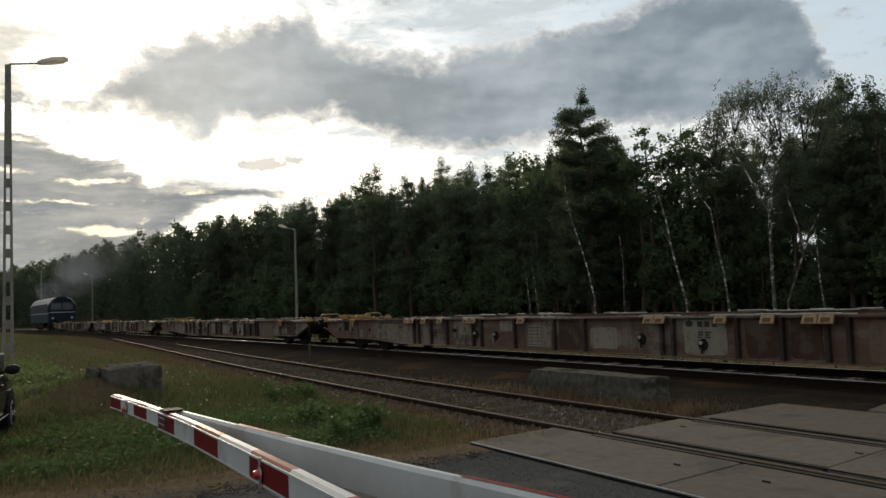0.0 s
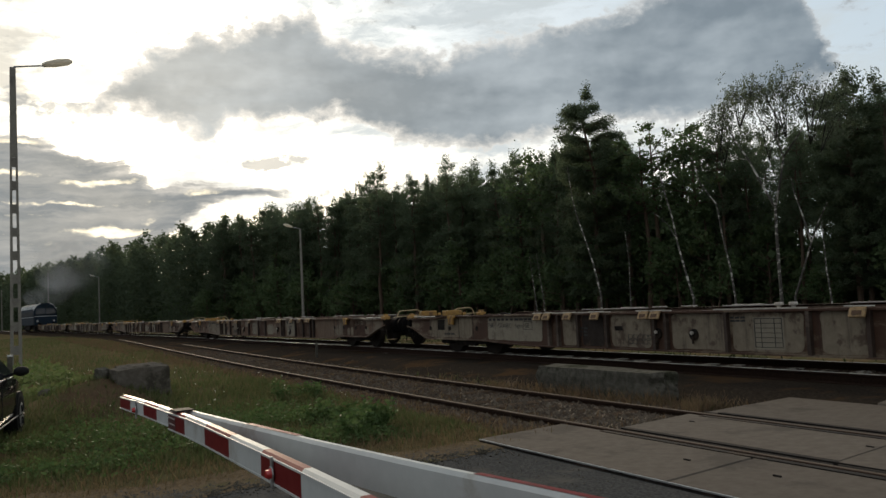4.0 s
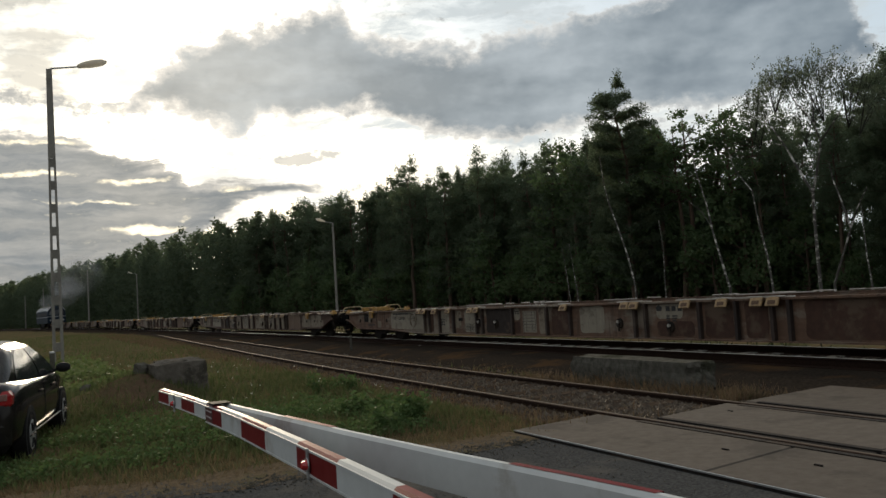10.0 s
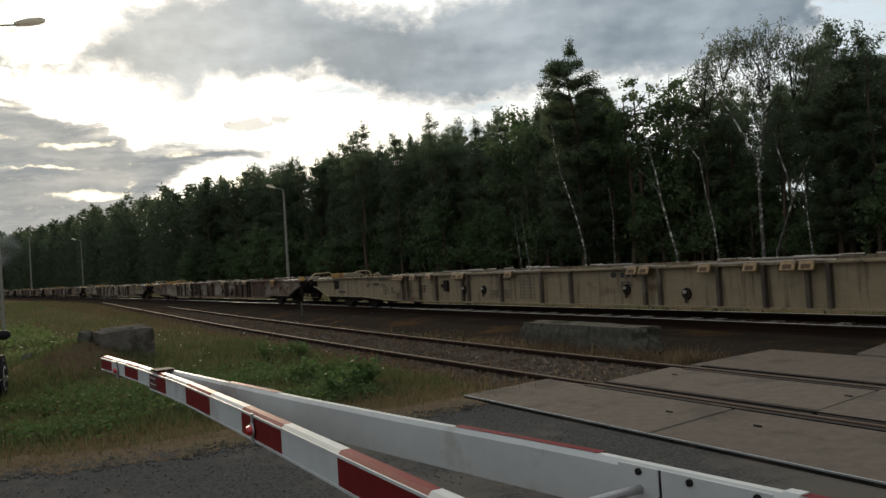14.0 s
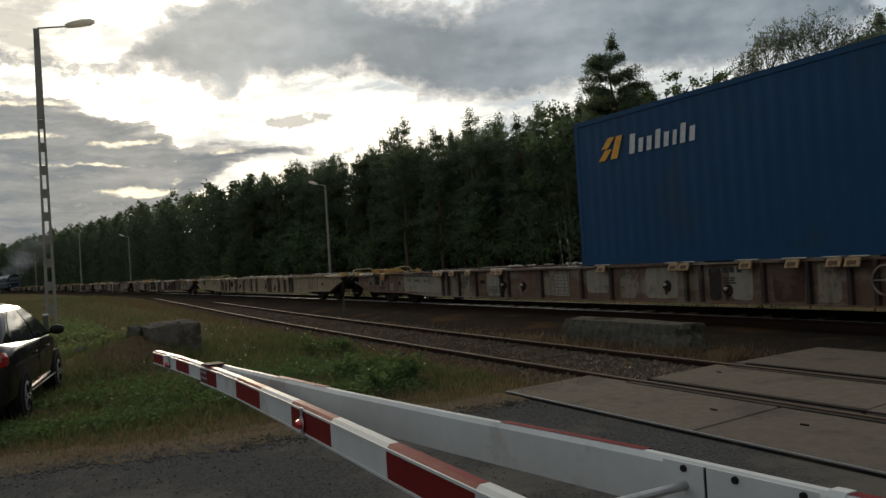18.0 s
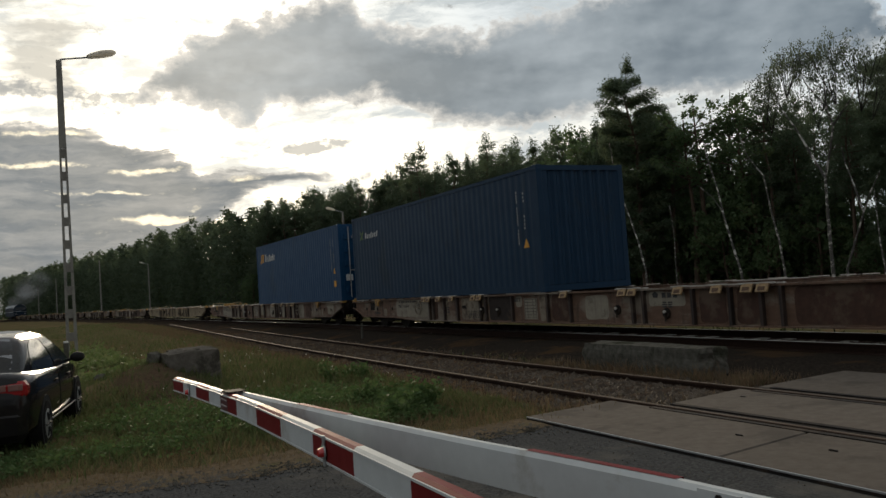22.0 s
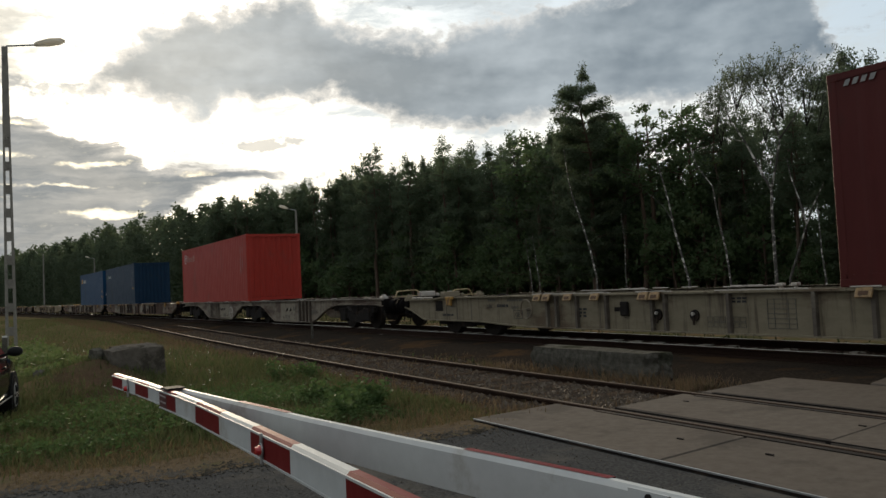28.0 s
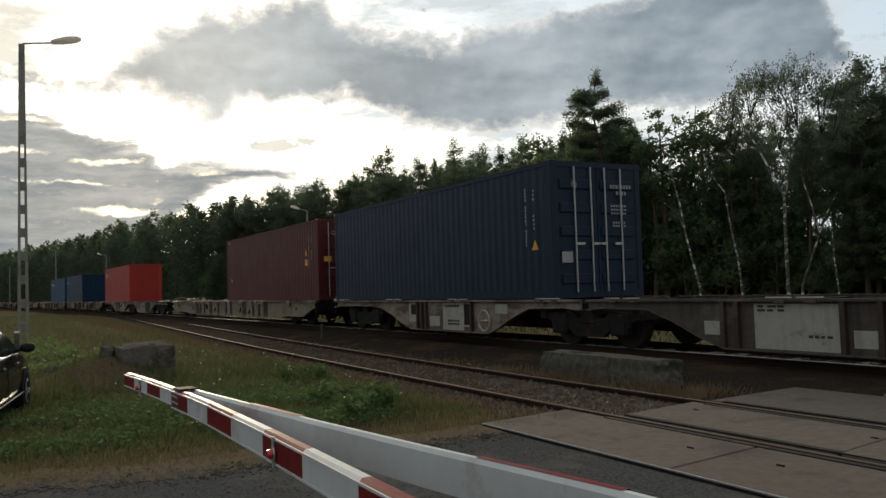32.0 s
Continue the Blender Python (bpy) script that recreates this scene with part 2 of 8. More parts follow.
    colour = mix_colour(tree, rest_a, colour, mix_colour(tree, 0.5, mix_colour(tree, tone_v, (0.175, 0.235, 0.305), (0.41, 0.475, 0.545)), (0.50, 0.47, 0.43)))
    colour = mix_colour(tree, scrap_a, colour, add(mix_colour(tree, 0.0, (0.3, 0.325, 0.345), (0.5, 0.5, 0.5)), scaled((0.1, 0.08, 0.05), wide_glow)))
    colour = mix_colour(tree, op("MULTIPLY", low_a, 0.95), colour, low_grey)
    colour = mix_colour(tree, op("MULTIPLY", bank_a, 0.97), colour, grey)
    ground_fade = smooth_range(tree, el, -1.0, 0.0)
    colour = mix_colour(tree, ground_fade, (0.03, 0.035, 0.025), colour)
    back = tree.nodes.new("ShaderNodeBackground")
    link(colour, back.inputs[0])
    back.inputs[1].default_value = SKY_STRENGTH
    out = tree.nodes.new("ShaderNodeOutputWorld")
    link(back.outputs[0], out.inputs[0])


SKY_STRENGTH = 1.0
build_world()
sun_lamp = bpy.data.lights.new("sun", "SUN")
sun_lamp.energy, sun_lamp.angle, sun_lamp.color = 2.2, radians(10), (1.0, 0.84, 0.62)
sun = new("sun", sun_lamp)
sun.matrix_world = look((0, 0, 0), (-math.sin(radians(SUN_AZ)), -math.cos(radians(SUN_AZ)), -math.tan(radians(SUN_EL))))


# ---- materials ----
def material(name, base, rough=0.8, second=None, stain=None, scale=6.0, stain_scale=1.2, amount=0.5, stain_amount=0.35,
             bump=0.15, metal=0.0, spec=0.5, per_object=0.0, translucent=0.0, stretch=(1, 1, 1), streak=None, streak_amount=0.7, glow_through=(1.0, 1.0, 1.0)):
    """A surface with grain of one size and stains or wear of another."""
    m = bpy.data.materials.new(name)
    m.use_nodes = True
    tree = m.node_tree
    bsdf = tree.nodes["Principled BSDF"]
    link = tree.links.new
    coord = tree.nodes.new("ShaderNodeTexCoord").outputs["Object"]
    mp = tree.nodes.new("ShaderNodeMapping")
    mp.inputs["Scale"].default_value = stretch
    link(coord, mp.inputs["Vector"])
    fine = noise_node(tree, mp.outputs[0], scale, 6.0, 0.65)
    colour = mix_colour(tree, smooth_range(tree, fine.outputs[0], 0.5 - amount / 2, 0.5 + amount / 2), base,
                        second or tuple(c * 0.72 for c in base))
    if stain:
        big = noise_node(tree, mp.outputs[0], stain_scale, 7.0, 0.68)
        edge = 0.62 - stain_amount * 0.3
        colour = mix_colour(tree, smooth_range(tree, big.outputs[0], edge, edge + 0.12), colour, stain)
    if streak:
        mp2 = tree.nodes.new("ShaderNodeMapping")
        mp2.inputs["Scale"].default_value = (0.1, 5.0, 0.45)
        link(coord, mp2.inputs["Vector"])
        runs = noise_node(tree, mp2.outputs[0], 1.5, 6.0, 0.7)
        colour = mix_colour(tree, smooth_range(tree, runs.outputs[0], 0.5, 0.7, 0.0, streak_amount), colour, streak)
    if per_object:
        info = tree.nodes.new("ShaderNodeObjectInfo")
        v = math_node(tree, "ADD", math_node(tree, "MULTIPLY", info.outputs["Random"], per_object), 1 - per_object / 2)
        g = tree.nodes.new("ShaderNodeCombineXYZ")
        for i in range(3):
            link(v, g.inputs[i])
        colour = mix_colour(tree, 1.0, colour, g.outputs[0], "MULTIPLY")
    link(colour, bsdf.inputs["Base Color"])
    r = tree.nodes.new("ShaderNodeMapRange")
    r.inputs[3].default_value, r.inputs[4].default_value = max(rough - 0.12, 0.02), min(rough + 0.12, 1.0)
    link(fine.outputs[0], r.inputs[0])
    link(r.outputs[0], bsdf.inputs["Roughness"])
    bsdf.inputs["Metallic"].default_value = metal
    bsdf.inputs["Specular IOR Level"].default_value = spec
    if bump:
        b = tree.nodes.new("ShaderNodeBump")
        b.inputs["Strength"].default_value, b.inputs["Distance"].default_value = bump, 0.02
        link(fine.outputs[0], b.inputs["Height"])
        link(b.outputs[0], bsdf.inputs["Normal"])
    if translucent:
        t = tree.nodes.new("ShaderNodeBsdfTranslucent")
        link(mix_colour(tree, 1.0, colour, glow_through, "MULTIPLY"), t.inputs[0])
        mx = tree.nodes.new("ShaderNodeMixShader")
        mx.inputs[0].default_value = translucent
        link(bsdf.outputs[0], mx.inputs[1]), link(t.outputs[0], mx.inputs[2])
        link(mx.outputs[0], tree.nodes["Material Output"].inputs[0])
    return m


ASPHALT = material("asphalt", (0.095, 0.095, 0.092), 0.9, (0.034, 0.034, 0.034), (0.1, 0.094, 0.084), scale=42, stain_scale=0.5, bump=0.6, stain_amount=0.45, spec=0.0)
SOIL = material("meadow_soil", (0.095, 0.085, 0.044), 0.95, (0.062, 0.06, 0.03), (0.12, 0.085, 0.05), scale=4, stain_scale=0.45, bump=0.8, stain_amount=0.5, spec=0.0)
DIRT = material("bare_earth", (0.155, 0.118, 0.078), 0.95, (0.082, 0.063, 0.042), (0.1, 0.09, 0.05), scale=16, stain_scale=1.4, bump=1.0, spec=0.0)
TURNED = material("turned_earth", (0.115, 0.078, 0.05), 0.95, (0.055, 0.038, 0.025), (0.08, 0.07, 0.036), scale=20, stain_scale=1.8, bump=1.0, spec=0.0)
CONCRETE = material("worn_concrete", (0.134, 0.116, 0.098), 0.9, (0.105, 0.09, 0.076), (0.088, 0.077, 0.066), scale=9, stain_scale=1.3, bump=0.12, per_object=0.15, spec=0.02)
BOULDER_STONE = material("pale_broken_concrete", (0.15, 0.135, 0.115), 0.92, (0.09, 0.08, 0.067), (0.055, 0.05, 0.04), scale=9, stain_scale=1.8, bump=0.7, spec=0.0)
OLD_CONCRETE = material("mossy_concrete", (0.125, 0.118, 0.1), 0.92, (0.06, 0.057, 0.046), (0.042, 0.043, 0.03), scale=11, stain_scale=2.2, bump=0.8, spec=0.0)
POST_CONCRETE = material("post_concrete", (0.25, 0.237, 0.205), 0.85, (0.19, 0.18, 0.158), (0.14, 0.132, 0.118), scale=18, stain_scale=1.4, bump=0.3)
BALLAST = material("ballast_stone", (0.085, 0.058, 0.036), 0.92, (0.038, 0.026, 0.017), (0.09, 0.06, 0.026), scale=22, stain_scale=0.7, bump=1.0, spec=0.0)
RAIL = material("rusty_rail", (0.044, 0.026, 0.018), 0.85, (0.024, 0.015, 0.012), scale=30, bump=0.3, spec=0.08)
RAIL_TOP = material("worn_rail_head", (0.165, 0.136, 0.107), 0.8, (0.105, 0.08, 0.06), scale=18, bump=0.1, metal=0.0, spec=0.08, stretch=(1, 0.05, 1))
MAIN_HEAD = material("bright_rail_head", (0.6, 0.58, 0.54), 0.42, (0.5, 0.47, 0.43), scale=12, bump=0.05, metal=0.3, stretch=(1, 0.05, 1))
SLEEPER = material("tarred_sleeper", (0.085, 0.062, 0.045), 0.9, (0.045, 0.034, 0.026), scale=16, bump=0.6, per_object=0.4, stretch=(1, 8, 1), spec=0.0)
WHITE = material("white_boom_paint", (0.52, 0.535, 0.525), 0.5, (0.46, 0.475, 0.465), (0.39, 0.38, 0.35), scale=9, stain_scale=2.6, stain_amount=0.2, bump=0.03, spec=0.08)
RED = material("red_boom_paint", (0.165, 0.017, 0.016), 0.45, (0.14, 0.014, 0.014), (0.11, 0.017, 0.015), scale=10, stain_scale=3, stain_amount=0.25, bump=0.03, spec=0.06)
SLEEVE = material("dark_red_sleeve", (0.085, 0.012, 0.012), 0.5, (0.065, 0.01, 0.01), scale=10, bump=0.05)
STEEL = material("galvanised_steel", (0.45, 0.45, 0.44), 0.45, (0.33, 0.33, 0.33), scale=20, metal=0.8, bump=0.05)
DARK = material("black_underframe", (0.022, 0.019, 0.017), 0.85, (0.012, 0.01, 0.009), (0.042, 0.03, 0.022), scale=9, stain_scale=2, bump=0.3, spec=0.15)
BRAKE = material("brown_wheel_steel", (0.018, 0.015, 0.013), 0.7, (0.035, 0.026, 0.02), scale=14, metal=0.0, bump=0.2, spec=0.15)
SOOT = material("greasy_black_steel", (0.009, 0.008, 0.008), 0.9, (0.006, 0.006, 0.006), (0.016, 0.012, 0.01), scale=9, stain_scale=2, bump=0.2, spec=0.05)
YELLOW = material("faded_yellow_paint", (0.4, 0.225, 0.045), 0.65, (0.28, 0.155, 0.045), (0.15, 0.08, 0.035), scale=12, stain_scale=4, bump=0.1)
PALE_BAR = material("pale_lettering", (0.62, 0.62, 0.6), 0.7, scale=20, bump=0)
DARK_BAR = material("dark_lettering", (0.03, 0.03, 0.03), 0.7, scale=20, bump=0)
ORANGE = material("orange_emblem", (0.75, 0.36, 0.04), 0.6, scale=12, bump=0)
GREEN = material("green_emblem", (0.12, 0.2, 0.05), 0.6, scale=12, bump=0)
LENS = material("red_reflector", (0.42, 0.02, 0.02), 0.12, (0.5, 0.015, 0.015), scale=40, bump=0.1, spec=0.8)


# ---- mesh helpers ----
class Shape:
    """Collects corners and faces for one mesh."""

    def __init__(self):
        self.v, self.f, self.smooth = [], [], False

    def add(self, verts, faces):
        o = len(self.v)
        self.v.extend(tuple(p) for p in verts)
        self.f.extend(tuple(i + o for i in face) for face in faces)
        return self

    def box(self, x0, x1, y0, y1, z0, z1, m=None, bevel=0.0):
        if bevel:
            b = bevel
            ring = lambda z, i: [(x0 + i, y0 + b + i * 0, z), (x0 + b + i * 0, y0 + i, z), (x1 - b, y0 + i, z), (x1 - i, y0 + b, z),
                                 (x1 - i, y1 - b, z), (x1 - b, y1 - i, z), (x0 + b, y1 - i, z), (x0 + i, y1 - b, z)]
            low, a, c, top = ring(z0, b * 0.7), ring(z0 + b, 0), ring(z1 - b, 0), ring(z1, b * 0.7)
            p = low + a + c + top
            faces = [tuple(range(7, -1, -1)), tuple(range(24, 32))]
            for k in range(3):
                faces += [(k * 8 + i, k * 8 + (i + 1) % 8, k * 8 + 8 + (i + 1) % 8, k * 8 + 8 + i) for i in range(8)]
        else:
            p = [(x, y, z) for z in (z0, z1) for x, y in ((x0, y0), (x1, y0), (x1, y1), (x0, y1))]
            faces = [(3, 2, 1, 0), (4, 5, 6, 7), (0, 1, 5, 4), (1, 2, 6, 5), (2, 3, 7, 6), (3, 0, 4, 7)]
        if m is not None:
            p = [m @ Vector(q) for q in p]
        return self.add(p, faces)

    def tube(self, a, b, r, r2=None, n=8, caps=True):
        a, b = Vector(a), Vector(b)
        r2 = r if r2 is None else r2
        q = (b - a).to_track_quat("Z", "Y")
        ring = [Vector((math.cos(2 * math.pi * i / n), math.sin(2 * math.pi * i / n), 0)) for i in range(n)]
        p = [a + q @ (c * r) for c in ring] + [b + q @ (c * r2) for c in ring]
        faces = [(i, (i + 1) % n, n + (i + 1) % n, n + i) for i in range(n)]
        if caps:
            faces += [tuple(range(n - 1, -1, -1)), tuple(range(n, 2 * n))]
        return self.add(p, faces)

    def pipe(self, points, r, n=6):
        for a, b in zip(points, points[1:]):
            self.tube(a, b, r, n=n)
        return self

    def prism(self, outline, axis, a, b):
        """An outline in the plane across axis, drawn out from a to b."""
        k = "xyz".index(axis)
        put = lambda p, c: tuple([*p[:k], c, *p[k:]])
        n = len(outline)
        pts = [put(p, a) for p in outline] + [put(p, b) for p in outline]
        faces = [(i, (i + 1) % n, n + (i + 1) % n, n + i) for i in range(n)]
        return self.add(pts, faces + [tuple(range(n - 1, -1, -1)), tuple(range(n, 2 * n))])

    def ring(self, centre, axis, r, thick, n=20, m=6):
        c = Vector(centre)
        k = "xyz".index(axis)
        p = []
        for i in range(n):
            t = 2 * math.pi * i / n
            for j in range(m):
                s = 2 * math.pi * j / m
                d = r + thick * math.cos(s)
                q = [d * math.cos(t), d * math.sin(t)]
                q.insert(k, thick * math.sin(s))
                p.append(c + Vector(q))
        return self.add(p, [(i * m + j, ((i + 1) % n) * m + j, ((i + 1) % n) * m + (j + 1) % m, i * m + (j + 1) % m) for i in range(n) for j in range(m)])

    def mesh(self, name, mat):
        me = bpy.data.meshes.new(name)
        me.from_pydata(self.v, [], self.f)
        if mat:
            me.materials.append(mat)
        bm = bmesh.new()
        bm.from_mesh(me)
        bmesh.ops.recalc_face_normals(bm, faces=bm.faces)
        bm.to_mesh(me)
        bm.free()
        if self.smooth:
            me.polygons.foreach_set("use_smooth", [True] * len(me.polygons))
        me.update()
        return me


def part(name, shape, mat, parent, label=""):
    """One mesh object under a thing or under a part."""
    ob = new(name, shape if isinstance(shape, bpy.types.Mesh) else shape.mesh(name, mat))
    ob.parent = parent
    if label:
        ob["label"] = label
    return ob


def thing(name, label, category, at=None, group="", kind=""):
    ob = new(name)
    ob.empty_display_size = 0.2
    if at is not None:
        ob.matrix_basis = at
    return tagged(ob, label, category, group, kind)


def structure(name, shape, mat, label, category):
    ob = new(name, shape if isinstance(shape, bpy.types.Mesh) else shape.mesh(name, mat))
    return tagged(ob, label, category, kind="structure")


# ---- plan: the main line, the siding and the woodland edge ----
def main_x(y):
    return 11.37 - 0.00033 * max(0.0, y - 20) ** 2


def near_x(y):
    if y < 0:
        return 6.68
    if y < 30:
        return 6.68 + 0.0009 * y * y
    return min(7.49 + 0.054 * (y - 30), main_x(y))


def edge_x(y):
    return float(np.interp(y, [-60, 60, 80, 100, 118, 150, 182, 226, 310, 420], [38, 38, 35.5, 32, 26, 21, 16.5, 8, -8, -30]))


RAIL_Z = 0.2


def ground_z(x, y):
    z = -0.045 + 0.05 * noise.noise((x * 0.35, y * 0.35, 0)) + 0.03 * noise.noise((x * 1.3, y * 1.3, 3))
    d1, d2 = abs(x - near_x(y)), abs(x - main_x(y))
    if y > 6.5 or y < -7:
        z = z * min(1, max(0, (d1 - 1.0) / 1.2)) - 0.17 * max(0, 1 - max(0, d1 - 1.2) / 0.7)
    else:
        z = min(z, -0.1) if x < 9 else z
    z -= 0.14 * max(0, 1 - max(0, d2 - 2.7) / 0.7)
    if -12 < x < 4.6 and -7 < y < 7.4:
        z = min(z - 0.07, -0.09)
    for cx, cy, r, h in ((1.72, 15.4, 0.9, 0.33), (1.3, 13.9, 1.1, 0.1), (2.2, 16.5, 1.6, 0.16)):
        z += h * math.exp(-((x - cx) ** 2 + (y - cy) ** 2) / (r * r))
    if x > 15:
        z += 0.012 * min(x - 15, 30)
    return z


def spaced(stops):
    out = []
    for a, b, step in stops:
        out += list(np.arange(a, b, step))
    return out + [stops[-1][1]]


def build_ground():
    xs = spaced([(-3000, -400, 520), (-400, -60, 48), (-60, -8, 4), (-8, 18, 0.3), (18, 60, 3), (60, 400, 40), (400, 3000, 520)])
    ys = spaced([(-3000, -400, 520), (-400, -40, 40), (-40, 6, 2), (6, 30, 0.35), (30, 130, 2.5), (130, 500, 20), (500, 3000, 500)])
    s = Shape()
    verts = [(x, y, ground_z(x, y) if abs(x) < 400 and abs(y) < 400 else -0.2) for y in ys for x in xs]
    n = len(xs)
    me = bpy.data.meshes.new("ground")
    me.from_pydata(verts, [], [(j * n + i, j * n + i + 1, (j + 1) * n + i + 1, (j + 1) * n + i) for j in range(len(ys) - 1) for i in range(n - 1)])
    me.materials.append(SOIL)
    me.polygons.foreach_set("use_smooth", [True] * len(me.polygons))
    structure("ground", me, None, "dry summer meadow with bare brown patches", "ground")


build_ground()


def road_edge(x):
    return 7.12 + 0.16 * noise.noise((x * 0.9, 0, 5)) + 0.09 * noise.noise((x * 4, 0, 9)) + 0.05 * noise.noise((x * 11, 0, 2)) + (0.35 if x < 1.5 else 0) * min(1, (1.5 - x) / 1.5)


def build_road():
    xs = list(np.arange(-40, 4.4, 0.2)) + [4.56]
    s = Shape()
    top = [(x, road_edge(x) + (0.3 if x > 4.1 else 0), -0.03) for x in xs]
    rows = [top] + [[(x, y, -0.03) for x in xs] for y in (6.0, 3.0, 0.0, -3.0, -6.2)]
    low = [[(x, y + 0.03, -0.13) for x, y, z in top]]
    rows = low + rows
    n = len(xs)
    s.add([p for r in rows for p in r], [(j * n + i, j * n + i + 1, (j + 1) * n + i + 1, (j + 1) * n + i) for j in range(len(rows) - 1) for i in range(n - 1)])
    structure("road", s, ASPHALT, "worn dark grey asphalt approach to a level crossing", "road")
    v = Shape()
    band = []
    for x in xs:
        e = road_edge(x)
        w = 1.0 + 0.5 * noise.noise((x * 0.6, 2, 0))
        band.append([(x, e - 0.2 + 0.12 * noise.noise((x * 2.3, 1, 4)) + 0.06 * noise.noise((x * 7, 1, 8)), -0.0275), (x, e + 0.06, -0.021), (x, e + w * 0.5, ground_z(x, e + w * 0.5) + 0.02), (x, e + w, ground_z(x, e + w) - 0.03)])
    v.add([p for r in band for p in r], [(4 * i + j, 4 * i + j + 1, 4 * i + j + 5, 4 * i + j + 4) for i in range(n - 1) for j in range(3)])
    v.smooth = True
    structure("verge", v, DIRT, "strip of bare brown earth along the asphalt", "verge")
    # trodden earth beside the boulder
    b = Shape()
    b.smooth = True
    b.v = [(1.62, 14.4, ground_z(1.62, 14.4) + 0.05)]
    for ring, lift in ((0.45, 0.05), (0.8, 0.03), (1.0, -0.03)):
        for k in range(40):
            a = 2 * math.pi * k / 40
            r = ring * (1 + 0.5 * noise.noise((math.cos(a) * 1.6, math.sin(a) * 1.6, 4)) + 0.12 * noise.noise((math.cos(a) * 5, math.sin(a) * 5, 1)))
            x, y = 1.62 + 0.72 * r * math.cos(a), 14.4 + 1.7 * r * math.sin(a)
            b.v.append((x, y, ground_z(x, y) + lift + 0.025 * noise.noise((x * 3, y * 3, 0))))
    b.f = [(0, 1 + k, 1 + (k + 1) % 40) for k in range(40)]
    b.f += [(1 + 40 * j + k, 1 + 40 * j + (k + 1) % 40, 41 + 40 * j + (k + 1) % 40, 41 + 40 * j + k) for j in range(2) for k in range(40)]
    structure("bare_earth", b, TURNED, "trodden patch of bare brown earth", "earth")


build_road()


# ---- track ----
RAIL_PROFILE = [(-0.07, -0.16), (0.07, -0.16), (0.07, -0.145), (0.012, -0.125), (0.012, -0.045), (0.036, -0.03), (0.036, -0.004),
                (0.03, 0.0), (-0.03, 0.0), (-0.036, -0.004), (-0.036, -0.03), (-0.012, -0.045), (-0.012, -0.125), (-0.07, -0.145)]


def sweep(path_x, y0, y1, step, offset, z, profile):
    s = Shape()
    ys = list(np.arange(y0, y1, step)) + [y1]
    n = len(profile)
    for y in ys:
        x = path_x(y) + offset
        s.v += [(x + px, y, z + pz) for px, pz in profile]
    s.f = [(k * n + i, k * n + (i + 1) % n, (k + 1) * n + (i + 1) % n, (k + 1) * n + i) for k in range(len(ys) - 1) for i in range(n)]
    return s


def build_track(name, path_x, z, y0, y1, label, bed, bury):
    track = thing(name, label, "railway track", kind="structure")
    for side in (-0.752, 0.752):
        r = part("rail", sweep(path_x, y0, y1, 3.0, side, z, RAIL_PROFILE), RAIL, track, "rusty steel rail")
        part("rail_head", sweep(path_x, y0, y1, 3.0, side, z, [(-0.028, 0.0005), (0.028, 0.0005), (0.022, 0.004), (-0.022, 0.004)] if name == "main_track" else [(-0.012, 0.0005), (0.018, 0.0005), (0.014, 0.003), (-0.008, 0.003)]), MAIN_HEAD if name == "main_track" else RAIL_TOP, r, "worn running surface")
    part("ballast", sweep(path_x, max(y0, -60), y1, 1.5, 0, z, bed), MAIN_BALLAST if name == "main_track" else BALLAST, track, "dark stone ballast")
    return track


siding = build_track("siding_track", near_x, 0.0, -60, 82, "rusty siding track on weedy sunken ballast",
                     [(-1.75, -0.34), (1.75, -0.34), (1.3, -0.085), (-1.3, -0.085)], 0.05)
# deep shade beside and under the train is put into this darker stone colour
MAIN_BALLAST = material("shaded_ballast_stone", (0.042, 0.034, 0.027), 0.95, (0.018, 0.015, 0.012), (0.06, 0.038, 0.022), scale=22, stain_scale=0.7, bump=1.0, spec=0.0)
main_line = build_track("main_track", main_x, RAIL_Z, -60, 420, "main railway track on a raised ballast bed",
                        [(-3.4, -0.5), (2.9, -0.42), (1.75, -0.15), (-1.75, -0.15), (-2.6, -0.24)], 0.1)


